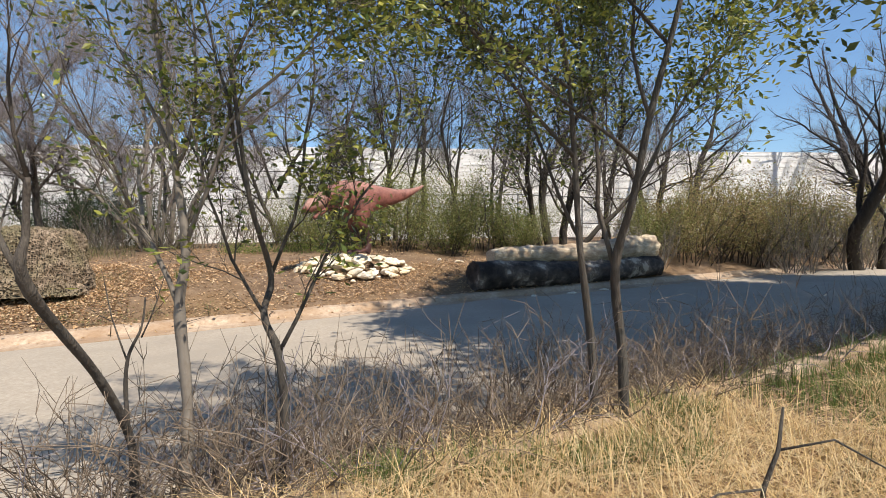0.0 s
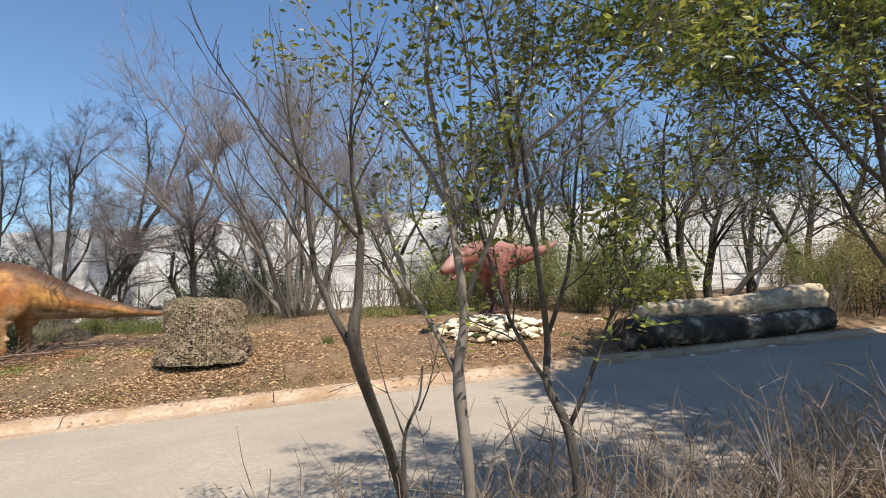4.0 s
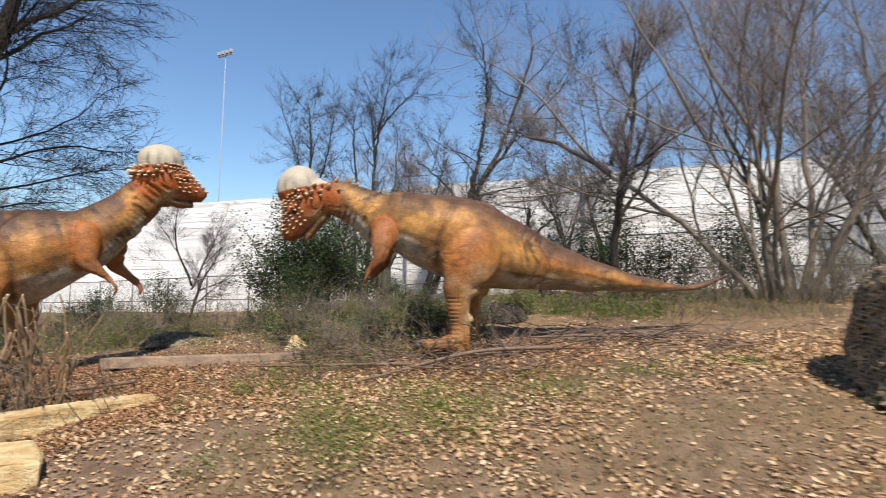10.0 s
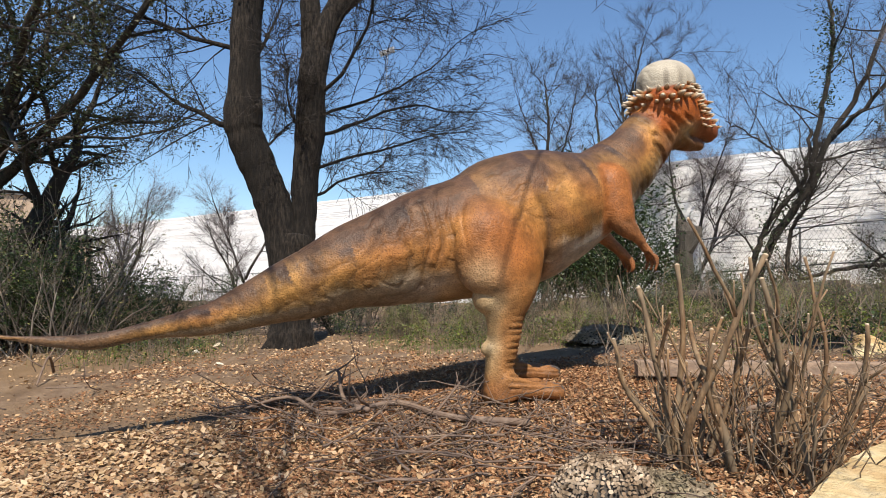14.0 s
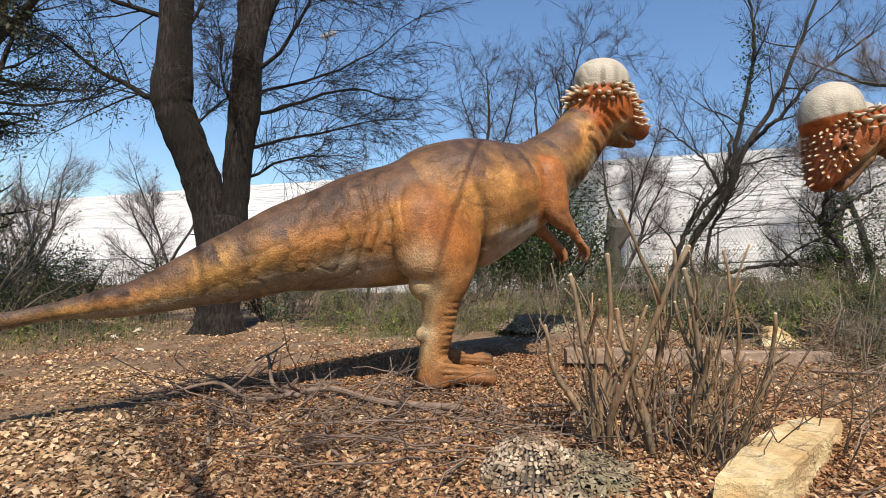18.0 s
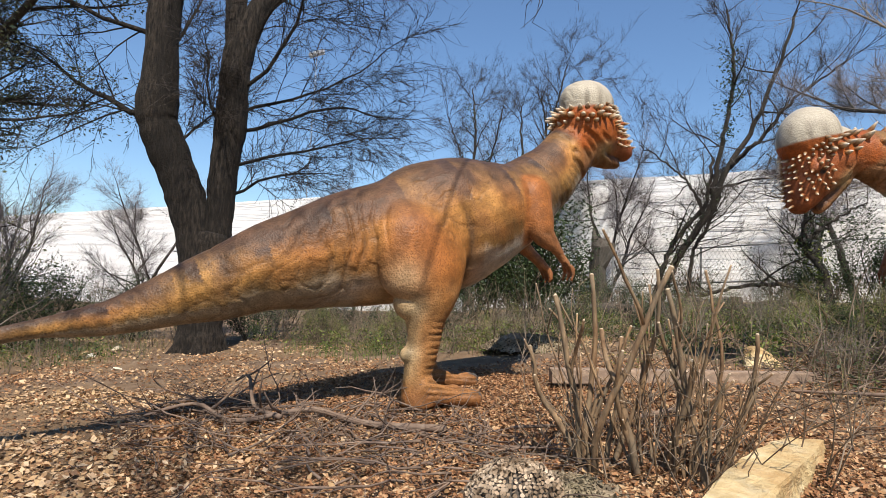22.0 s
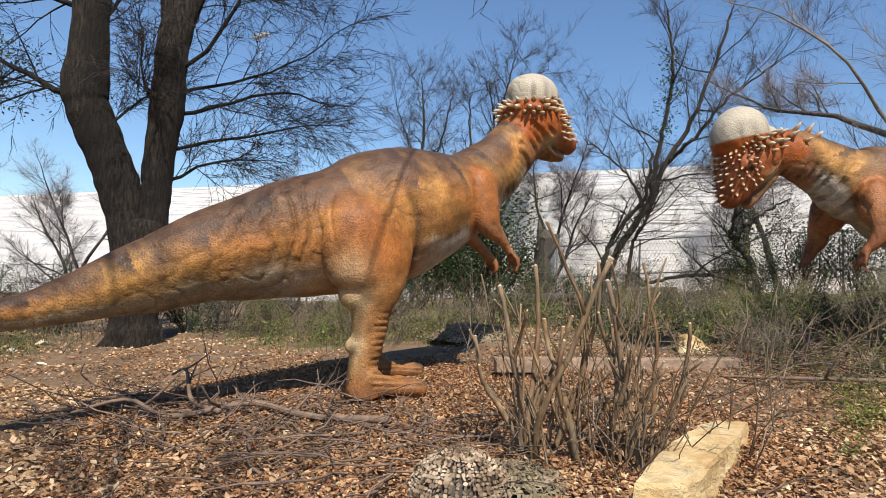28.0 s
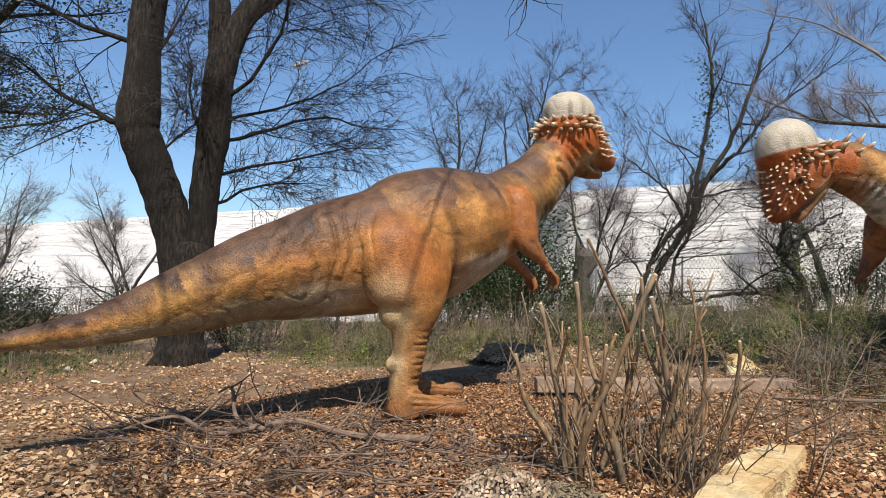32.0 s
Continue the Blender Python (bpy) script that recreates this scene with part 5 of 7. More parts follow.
fence_tree(36, [([(0, 0, -0.5), (0.05, 0, 4.0), (0.1, 0, 7.0), (0.0, 0, 8.4), (-0.2, 0, 9.6)], 0.10, 0.02),
                ([(0.05, 0, 5.0), (-0.8, 0.1, 7.0), (-1.5, 0.1, 8.6)], 0.05, 0.02),
                ([(0.05, 0, 5.0), (0.9, 0.1, 6.6), (1.4, 0.0, 8.6)], 0.05, 0.02)], SLIM, M_BARK_DARK, [(0, 0.6, 0.85, 90, 0.3, M_LEAF_IVY), (2, 0.2, 0.7, 50, 0.3, M_LEAF_IVY)], -27.2, 22.8, 0.6, "tall thin bare tree with sparse ivy leaves above the wall")
HOOK = P_(levels=4, kids=(6, 5, 4, 3), spread=42, ratio=0.54, up=0.10, wander=0.14, thin=0.46, taper=0.55, first=0.55, twig=0.005, sides=(8, 6, 4, 3, 3))
hook_tree = tree_parts(37, [((0, 0, -0.2), (0.0, 0, 1.0), 3.5, 0.12), ((0.0, 0, 3.0), (-0.72, 0.1, 1.0), 3.0, 0.07), ((0.0, 0, 3.2), (0.5, 0.2, 1.0), 2.8, 0.06)], HOOK, M_BARK, ivy=(260, 3.0, 0.14, M_LEAF_IVY), spray=(5, 0.42, 0.0045))
plant("tree", hook_tree, -11.95, 16.2, "bare tree with a straight trunk and hooked crown", "tree", 0, 1.0, "trees by the fence")
VASE = P_(levels=4, kids=(4, 4, 3, 2), spread=36, ratio=0.60, up=0.06, wander=0.12, thin=0.55, taper=0.5, first=0.3, twig=0.0045, sides=(7, 5, 3, 3, 3), step=(0.45, 0.4, 0.3, 0.3, 0.3))
vrng = np.random.default_rng(41)
vase = tree_parts(43, [((math.cos(a) * 0.25, math.sin(a) * 0.25, -0.1), (math.cos(a) * vrng.uniform(0.12, 0.52), math.sin(a) * vrng.uniform(0.12, 0.52), 1.0), vrng.uniform(3.2, 4.4), vrng.uniform(0.032, 0.06)) for a in np.linspace(0.2, 6.1, 13)], VASE, M_BARK_PALE, main="stem", spray=(5, 0.65, 0.0045))
plant("tree", vase, -8.7, 16.8, "many-stemmed bare tree with a broad vase of pale twigs", "tree", 0, 1.3, "many-stemmed trees")
YTREE = P_(levels=4, kids=(5, 5, 4, 2), spread=47, ratio=0.58, up=0.06, wander=0.12, thin=0.5, taper=0.5, first=0.35, twig=0.005, sides=(7, 5, 4, 3, 3), step=(0.4, 0.35, 0.3, 0.3, 0.3))
ytree = tree_parts(47, [((0, 0, -0.2), (0.05, 0, 1.0), 2.6, 0.085), ((0, 0, 1.7), (0.6, 0.1, 1.0), 2.8, 0.06), ((0, 0, 1.5), (-0.5, 0.2, 1.0), 2.6, 0.055)], YTREE, M_BARK_DARK, spray=(5, 0.45))
for x, y, rz, sc in ((-6.3, 21.0, 0, 1.25), (-14.9, 22.9, 70, 1.0), (-21.6, 24.0, 150, 1.15), (-24.7, 24.0, 20, 1.35), (-30.7, 11.4, 80, 0.8), (-31.5, 8.3, 10, 0.7), (-4.4, 18.5, 200, 0.9), (-30, 19, 260, 0.9)):
    plant("tree", ytree, x, y, "small bare dark tree with spreading forks near the wall", "tree", rz, sc, "small bare trees")
# taller, partly green trees behind the red statue and the logs
TALL = P_(levels=4, kids=(6, 5, 4, 2), spread=44, ratio=0.48, up=0.08, wander=0.10, thin=0.44, taper=0.5, first=0.4, twig=0.005, sides=(7, 5, 4, 3, 3), step=(0.45, 0.4, 0.3, 0.3, 0.3))
tall = tree_parts(53, [((0, 0, -0.2), (0.05, 0, 1.0), 5.2, 0.10), ((0.4, 0.2, -0.2), (0.12, 0.1, 1.0), 4.8, 0.08)], TALL, M_BARK_DARK, M_LEAF_IVY, 10, 0.05, 0.15, 0.35, spray=(4, 0.4, 0.0045))
for x, y, rz, sc in ((-2.3, 21.2, 0, 1.15), (-0.9, 22.6, 120, 1.2), (0.6, 20.6, 200, 1.0), (2.2, 23.4, 60, 1.1), (-3.6, 24.0, 260, 1.15), (6.4, 22.0, 20, 1.2)):
    plant("tree", tall, x, y, "slender tree with thin grey-green foliage behind the bank", "tree", rz, sc, "slender trees")
DARKM = P_(levels=4, kids=(6, 5, 4, 2), spread=45, ratio=0.54, up=0.07, wander=0.13, thin=0.46, taper=0.5, first=0.3, twig=0.005, sides=(8, 6, 4, 3, 3), step=(0.4, 0.35, 0.3, 0.3, 0.3))
darkm = tree_parts(59, [((0, 0, -0.2), (-0.12, 0, 1.0), 3.8, 0.13), ((0.25, 0, -0.2), (0.1, 0, 1.0), 3.4, 0.12), ((0.4, 0.1, -0.1), (0.95, 0.1, 1.0), 3.8, 0.08), ((-0.2, 0.1, -0.1), (-0.28, 0, 1.0), 3.6, 0.09)], DARKM, M_BARK_DARK, M_LEAF_BUSH, 3, 0.07, 0.18, 0.4, spray=(4, 0.42, 0.0045))
plant("tree", darkm, 3.6, 18.0, "dark many-stemmed tree behind the logs", "tree", 0, 1.2, "dark trees")
BIGR = P_(levels=4, kids=(6, 5, 4, 2), spread=42, ratio=0.52, up=0.06, wander=0.12, thin=0.44, taper=0.55, first=0.3, twig=0.005, sides=(8, 6, 4, 3, 3), step=(0.5, 0.4, 0.3, 0.3, 0.3))
bigr = tree_parts(61, [((0, 0, -0.2), (-0.18, 0, 1.0), 5.6, 0.20), ((0.9, 0.2, -0.2), (0.12, 0, 1.0), 5.2, 0.17)], BIGR, M_BARK_DARK, M_LEAF_BUSH, 2, 0.06, 0.2, 0.12, spray=(5, 0.5, 0.0045))
plant("tree", bigr, 14.6, 19.4, "tall dark bare trees above the brush on the bank", "tree", 0, 1.25, "dark trees")
plant("tree", bigr, 19.5, 24.0, "tall dark bare trees above the brush on the bank", "tree", 200, 1.2, "dark trees")
plant("tree", bigr, 10.2, 24.2, "tall dark bare trees above the brush on the bank", "tree", 100, 0.95, "dark trees")
# a green round-headed tree over the wall
ROUND = P_(levels=3, kids=(7, 6, 5), spread=44, ratio=0.5, up=0.1, wander=0.1, thin=0.5, taper=0.4, first=0.5, twig=0.006)
roundt = tree_parts(65, [((0, 0, -0.2), (0, 0, 1.0), 4.5, 0.12)], ROUND, M_BARK_DARK, M_LEAF_OAK, 8, 0.09, 0.2, 1.0)
plant("tree", roundt, -13.9, 25.2, "round-headed evergreen tree by the wall", "tree", 0, 1.1)
plant("tree", roundt, 8.6, 22.6, "round-headed evergreen tree by the wall", "tree", 0, 1.25)

# ---- shrubs and thickets ----
def shrub_parts(seed, stems, height, spread, bark, leaf, per, size, keep=0.9, lspread=0.1):
    rng = np.random.default_rng(seed)
    P = P_(levels=2, kids=(5, 4), spread=34, ratio=0.5, up=0.08, wander=0.13, thin=0.55, taper=0.5, first=0.2, twig=0.0035, step=(0.25, 0.2, 0.2), sides=(4, 3, 3))
    C, tips = Tubes(), []
    for i in range(stems):
        a, r = rng.uniform(0, 6.28), spread * rng.uniform(0.05, 0.6)
        o = (math.cos(a) * r, math.sin(a) * r, -0.05)
        lean = rng.uniform(0.1, 0.75)
        b = a + rng.normal(0, 0.6)
        grow(rng, (C, C), tips, o, (math.cos(b) * lean, math.sin(b) * lean, 1.0), height * rng.uniform(0.45, 1.05), 0.010 * height, 0, P)
    out = [("brushwood", C.mesh("brushwood", bark))]
    if per:
        pts = np.array([t[0] for t in tips])
        pts = pts[rng.uniform(0, 1, len(pts)) < keep]
        v, f = leaf_cloud(rng, pts, per, size, lspread, simple=True)
        out.append(("foliage", mesh_of("foliage", v, f, leaf)))
    return out


green_bush = [shrub_parts(70 + i, 14, 1.6, 1.0, M_BARK, M_LEAF_BUSH, 11, 0.055, 0.95, 0.15) for i in range(3)]
dark_bush = [shrub_parts(75 + i, 10, 2.0, 0.7, M_BARK_DARK, M_LEAF_IVY, 12, 0.075, 0.85, 0.12) for i in range(2)]
olive_bush = [shrub_parts(84 + i, 18, 1.6, 1.1, M_BARK, M_LEAF_OLIVE, 7, 0.055, 0.9, 0.15) for i in range(2)]
brown_brush = [shrub_parts(80 + i, 26, 1.7, 1.2, M_BARK_PALE, M_LEAF_BUSH, 1, 0.05, 0.4, 0.1) for i in range(2)]
G = "green-brown bush with thin stems and small leaves"
for i, (x, y, s) in enumerate(((-3.9, 16.8, 1.0), (-2.7, 17.4, 1.0), (-1.2, 17.2, 1.05), (0.2, 17.0, 1.1), (1.4, 17.4, 1.1), (2.6, 16.9, 0.85), (-5.0, 18.0, 0.8), (-1.9, 18.8, 1.3), (0.5, 19.2, 1.3), (2.3, 19.2, 1.2), (-3.5, 19.5, 1.1), (6.8, 18.6, 1.0))):
    plant("bush", green_bush[i % 3], x, y, G, "bush", i * 67, s, "bushes on the bank")
for i, (x, y, s) in enumerate(((8.2, 18.4, 1.2), (9.4, 19.3, 1.4), (10.8, 19.4, 1.3), (12.2, 20.6, 1.4), (13.8, 21.3, 1.4), (8.8, 20.6, 1.4), (15.5, 22.5, 1.5), (7.5, 20.0, 1.1), (17.5, 23.8, 1.5), (12.0, 22.6, 1.7), (16.0, 25.0, 1.8), (-16.6, 13.4, 0.34), (-15.3, 13.0, 0.3), (-14.2, 14.4, 0.36), (-16.4, 15.2, 0.36), (-15.0, 15.6, 0.36), (-18.2, 12.8, 0.4), (-13.0, 13.8, 0.4), (-17.6, 14.4, 0.32), (-21.0, 10.6, 0.4), (-19.2, 11.4, 0.36), (-22.4, 10.4, 0.4))):
    plant("bush", (olive_bush if x > 5 else green_bush)[i % 2], x, y, G, "bush", i * 67, s, "bushes on the bank")
for i, (x, y, s) in enumerate(((-22.9, 18.0, 1.6), (-22.2, 18.7, 1.55), (-23.6, 18.2, 1.3), (-21.7, 18.0, 1.1), (-24.4, 18.6, 1.1), (-19.3, 18.4, 0.5), (-20.9, 20.4, 0.5), (-18.0, 20.8, 0.55), (-13.6, 19.8, 0.9), (-11.2, 18.6, 0.9), (-9.4, 18.6, 0.9), (-14.8, 20.5, 0.7), (-31.5, 18.4, 0.8), (-15.7, 20.8, 0.65), (-12.5, 20.0, 0.85), (-27.3, 13.6, 0.6), (-25.9, 4.9, 0.75), (-26.9, 6.2, 0.9), (-28.6, 4.6, 1.2), (-25.6, 3.4, 0.85), (-27.2, 4.4, 1.0), (-24.9, 2.4, 0.8), (-28.8, 3.4, 1.2), (-25.6, 6.6, 0.5), (-26.6, 7.4, 0.55), (-24.4, 8.8, 0.42), (-23.8, 9.8, 0.45), (-22.9, 11.0, 0.45), (-25.4, 8.2, 0.5), (-21.6, 11.4, 0.4), (-20.6, 12.0, 0.4), (-18.6, 12.6, 0.4), (-17.0, 12.2, 0.36), (-15.8, 13.6, 0.3), (-14.6, 12.6, 0.28), (-13.8, 11.6, 0.35))):
    plant("bush", dark_bush[i % 2], x, y, "dark evergreen bush with small glossy leaves", "bush", i * 91, s, "evergreen bushes")
for i, (x, y, s) in enumerate(((-25.4, 5.4, 0.95), (-27.6, 2.6, 1.4), (-26.2, 4.1, 1.15), (-29.5, 4.4, 1.6), (-28.0, 4.8, 1.5), (-29.8, 6.7, 1.6), (-27.2, 5.6, 1.3), (-25.8, 3.2, 1.1), (-29.0, 2.6, 1.7), (-25.0, 2.2, 1.1), (-7.4, 17.4, 0.9), (-9.9, 16.0, 0.7), (-6.0, 17.8, 0.9), (-31.8, 7.6, 0.9), (11.8, 18.6, 1.2), (14.6, 19.8, 1.2), (6.6, 17.4, 0.8), (-8.2, 16.0, 0.7), (-24.6, 12.5, 0.6), (-22.0, 12.0, 0.4), (-19.5, 12.5, 0.4), (16.8, 21.2, 1.3), (-26.5, 8.6, 0.6), (-25.0, 9.6, 0.55), (-23.2, 12.0, 0.5), (-27.8, 7.8, 0.7), (-24.2, 10.6, 0.5), (-16.4, 11.4, 0.35), (-14.6, 10.4, 0.35), (-15.4, 12.4, 0.42), (-13.6, 12.6, 0.4))):
    plant("thicket", brown_brush[i % 2], x, y, "leafless brown thicket of fine stems", "thicket", i * 53, s, "brown thickets")

# ---- saplings on the verge beside the first stretch of the walk ----
SAP = P_(levels=3, kids=(6, 5, 4), spread=40, ratio=0.5, up=0.10, wander=0.12, thin=0.46, taper=0.45, first=0.15, twig=0.002, step=(0.16, 0.12, 0.1, 0.08), sides=(8, 5, 4, 3))


def sapling(seed, trunk, radii, limbs, per, size, keep, label, P=SAP, bark=None):
    rng = np.random.default_rng(seed)
    bark = bark or M_BARK
    base = np.array(trunk[0], dtype=float)
    C, tips = Tubes(), []
    parts = [("trunk", stem_mesh([np.array(p) - base for p in trunk], [r * 0.82 for r in radii], bark, 10, 30, 0.05))]
    for start, way, length, radius in limbs:
        T = Tubes()
        grow(rng, (T, C), tips, np.array(start) - base, way, length, radius * 0.75, 0, P)
        parts.append(("limb", T.mesh("limb", bark)))
    parts.append(("crown", C.mesh("crown", bark)))
    if per:
        pts = np.array([t[0] for t in tips])
        pts = pts[(rng.uniform(0, 1, len(pts)) < keep) & (pts[:, 2] > 1.15)]
        v, f = leaf_cloud(rng, pts, per, size, 0.06, 0.42)
        parts.append(("foliage", mesh_of("foliage", v, f, M_LEAF_SAP)))
    return plant("sapling", parts, base[0], base[1], label, "sapling", group="saplings on the verge", z=base[2], sink=0.0)


TWIGGY = P_(levels=2, kids=(5, 3), spread=42, ratio=0.6, up=0.1, wander=0.12, thin=0.5, taper=0.45, first=0.2, twig=0.002, step=(0.14, 0.1, 0.1), sides=(7, 4, 3))
sapling(101, [(-1.57, 2.78, 0.05), (-1.57, 2.78, 0.45), (-1.56, 2.5, 0.85), (-1.55, 2.05, 1.30), (-1.53, 2.02, 1.5), (-1.51, 2.0, 1.70)], [0.030, 0.027, 0.025, 0.027, 0.018, 0.014],
        [((-1.55, 2.05, 1.30), (-0.45, 0.2, 0.85), 0.8, 0.018), ((-1.51, 2.0, 1.70), (0.15, -0.1, 1.0), 0.5, 0.012), ((-1.51, 2.0, 1.68), (-0.5, -0.1, 0.7), 0.6, 0.011)], 0, 0.05, 0, "crooked bare sapling with a knot in its bent trunk", TWIGGY)
sapling(102, [(-1.29, 2.76, 0.05), (-1.29, 2.78, 0.66), (-1.32, 2.76, 1.14), (-1.28, 2.74, 1.45), (-1.33, 2.72, 1.9), (-1.42, 2.7, 2.6)], [0.040, 0.034, 0.033, 0.026, 0.020, 0.012],
        [((-1.32, 2.76, 1.14), (-0.62, 0.0, 0.9), 1.5, 0.020), ((-1.28, 2.74, 1.45), (0.35, 0.1, 1.0), 1.3, 0.017), ((-1.33, 2.72, 1.9), (-0.3, 0.2, 1.0), 1.2, 0.015), ((-1.42, 2.7, 2.5), (0.1, 0, 1.0), 1.1, 0.013), ((-1.33, 2.72, 1.8), (0.5, -0.1, 1.0), 1.1, 0.013)], 6, 0.046, 0.42, "slim grey sapling with glossy green leaves", SAP, M_BARK_PALE)
sapling(103, [(-0.82, 2.85, 0.05), (-0.82, 2.85, 0.6), (-0.85, 2.85, 0.9), (-0.93, 2.86, 1.1), (-0.92, 2.95, 1.3), (-0.95, 2.7, 1.7), (-1.0, 2.6, 2.3)], [0.034, 0.029, 0.026, 0.023, 0.019, 0.015, 0.01],
        [((-0.85, 2.85, 0.9), (0.4, 0.2, 0.9), 1.1, 0.016), ((-0.93, 2.86, 1.1), (-0.6, 0.1, 0.9), 1.0, 0.014), ((-0.92, 2.95, 1.3), (0.3, 0.2, 1.0), 1.3, 0.015), ((-0.95, 2.7, 1.7), (-0.2, -0.1, 1.0), 1.3, 0.013), ((-1.0, 2.6, 2.3), (0.2, 0, 1.0), 1.1, 0.011)], 8, 0.046, 0.42, "dark slender sapling with many green leaves")
S4 = P_(levels=3, kids=(8, 6, 4), spread=44, ratio=0.48, up=0.08, wander=0.13, thin=0.44, taper=0.4, first=0.12, twig=0.002, step=(0.2, 0.14, 0.1, 0.08), sides=(8, 5, 4, 3))
sapling(104, [(1.16, 3.52, 0.10), (1.14, 3.5, 0.75), (1.08, 3.46, 1.31), (1.14, 3.3, 1.75), (1.2, 3.2, 2.2), (1.35, 3.1, 2.9), (1.5, 3.0, 3.8)], [0.045, 0.038, 0.034, 0.028, 0.023, 0.018, 0.012],
        [((1.08, 3.46, 1.31), (-0.3, 0.05, 1.0), 1.9, 0.024), ((1.14, 3.3, 1.75), (0.55, -0.1, 0.9), 1.4, 0.018), ((1.2, 3.2, 2.2), (-0.5, 0.1, 0.9), 1.7, 0.018), ((1.35, 3.1, 2.9), (0.3, 0.2, 1.0), 1.6, 0.016), ((1.16, 3.25, 1.95), (-0.8, -0.2, 0.7), 1.5, 0.016), ((1.3, 3.15, 2.6), (-0.6, 0.0, 0.9), 1.7, 0.016), ((1.5, 3.0, 3.8), (0.0, 0.1, 1.0), 1.6, 0.013), ((1.45, 3.0, 3.4), (-0.8, 0.3, 0.7), 1.6, 0.013)], 12, 0.046, 0.7, "leafy sapling with twin grey stems", S4)
sapling(105, [(0.98, 3.5, 0.10), (0.95, 3.5, 0.7), (0.9, 3.45, 1.1), (0.84, 3.4, 1.5), (0.80, 3.35, 2.0), (0.72, 3.3, 2.7), (0.5, 3.3, 3.7)], [0.036, 0.031, 0.028, 0.024, 0.02, 0.015, 0.011],
        [((0.84, 3.4, 1.5), (-0.5, 0.1, 0.9), 1.6, 0.017), ((0.80, 3.35, 2.0), (-0.9, 0.0, 0.6), 1.9, 0.017), ((0.72, 3.3, 2.7), (-0.3, 0.1, 1.0), 1.6, 0.014), ((0.80, 3.35, 2.2), (0.3, 0.3, 1.0), 1.4, 0.013), ((0.76, 3.3, 2.4), (-1.0, -0.2, 0.5), 1.6, 0.015), ((0.6, 3.3, 3.2), (-0.9, 0.2, 0.7), 1.7, 0.014), ((0.5, 3.3, 3.7), (0.1, 0.2, 1.0), 1.5, 0.012)], 12, 0.046, 0.7, "leafy sapling with a mottled stem", S4)
sapling(106, [(-1.50, 2.74, 0.05), (-1.57, 2.74, 0.6), (-1.57, 2.74, 0.88), (-1.5, 2.74, 1.05), (-1.48, 2.74, 1.2)], [0.016, 0.014, 0.011, 0.007, 0.005],
        [((-1.57, 2.74, 0.88), (-0.5, 0, 0.9), 0.35, 0.007), ((-1.5, 2.74, 1.0), (0.4, 0, 0.9), 0.3, 0.006)], 2, 0.055, 0.5, "thin shoot with a few yellow-green leaves", P_(levels=1, kids=(3,), spread=40, ratio=0.5, up=0.1, wander=0.1, thin=0.6, taper=0.5, first=0.3, twig=0.0025, step=(0.1, 0.08), sides=(5, 4)))
# tall leafy trees further along the verge, whose shade falls on the road
SHADE = P_(levels=3, kids=(7, 6, 5), spread=50, ratio=0.50, up=0.05, wander=0.12, thin=0.48, taper=0.5, first=0.72, twig=0.005, sides=(9, 6, 4, 3, 3), step=(0.5, 0.4, 0.3, 0.3, 0.3))
shade_tree = tree_parts(111, [((0, 0, -0.2), (0.02, 0.02, 1.0), 6.4, 0.17), ((0.02, 0.02, 5.0), (0.6, 0.5, 0.8), 3.4, 0.10), ((0.02, 0.02, 5.3), (-0.7, 0.4, 0.8), 3.2, 0.10), ((0.02, 0.02, 5.5), (0.1, -0.8, 0.8), 3.0, 0.09)], SHADE, M_BARK, M_LEAF_SAP, 42, 0.16, 0.34, 0.98)
for u, v, rz, sc in ((8.2, 0.2, 30, 1.08), (9.4, 1.1, 0, 1.12), (10.8, 0.4, 60, 1.15), (12.4, 1.2, 120, 1.25), (14.6, 1.2, 200, 1.2), (17.0, 0.6, 250, 1.25)):
    x, y = xy_of(u, v)
    plant("tree", shade_tree, x, y, "tall leafy verge tree shading the road", "tree", rz, sc, "verge trees", z=float(road_z(u)) + 0.1)

# a bare tree across the road whose high limbs reach over the last halt and fleck the statues with shade
OVER = P_(levels=4, kids=(6, 5, 4, 2), spread=40, ratio=0.5, up=0.02, tip_up=-0.08, wander=0.13, thin=0.46, taper=0.5, first=0.3, twig=0.006, sides=(9, 6, 4, 3, 3), step=(0.5, 0.4, 0.3, 0.3, 0.3))
over = tree_parts(121, [((0, 0, 5.2), (-0.25, 0.9, 0.75), 5.4, 0.045), ((0, 0, 5.8), (-0.75, 0.7, 0.6), 5.4, 0.042), ((0, 0, 6.2), (0.5, 0.8, 0.6), 4.4, 0.04), ((0, 0, 6.0), (0.6, -0.6, 0.8), 3.6, 0.06)], OVER, M_BARK_DARK, main="limb")
over.append(("trunk", stem_mesh([(0.1, -0.1, -0.3), (0.05, -0.05, 2.0), (0, 0, 4.5), (0, 0, 6.6)], [0.26, 0.19, 0.13, 0.06], M_BARK_BIG, 12)))
reach = spline([(0, 0, 6.0, 0.022, 0), (-1.8, 3.0, 7.7, 0.017, 0), (-3.6, 6.2, 7.4, 0.012, 0), (-5.0, 8.6, 5.9, 0.008, 0), (-5.45, 9.3, 4.9, 0.003, 0)], 26)
t = Tubes()
t.add(reach[:, :3], reach[:, 3], 7)
orng = np.random.default_rng(77)
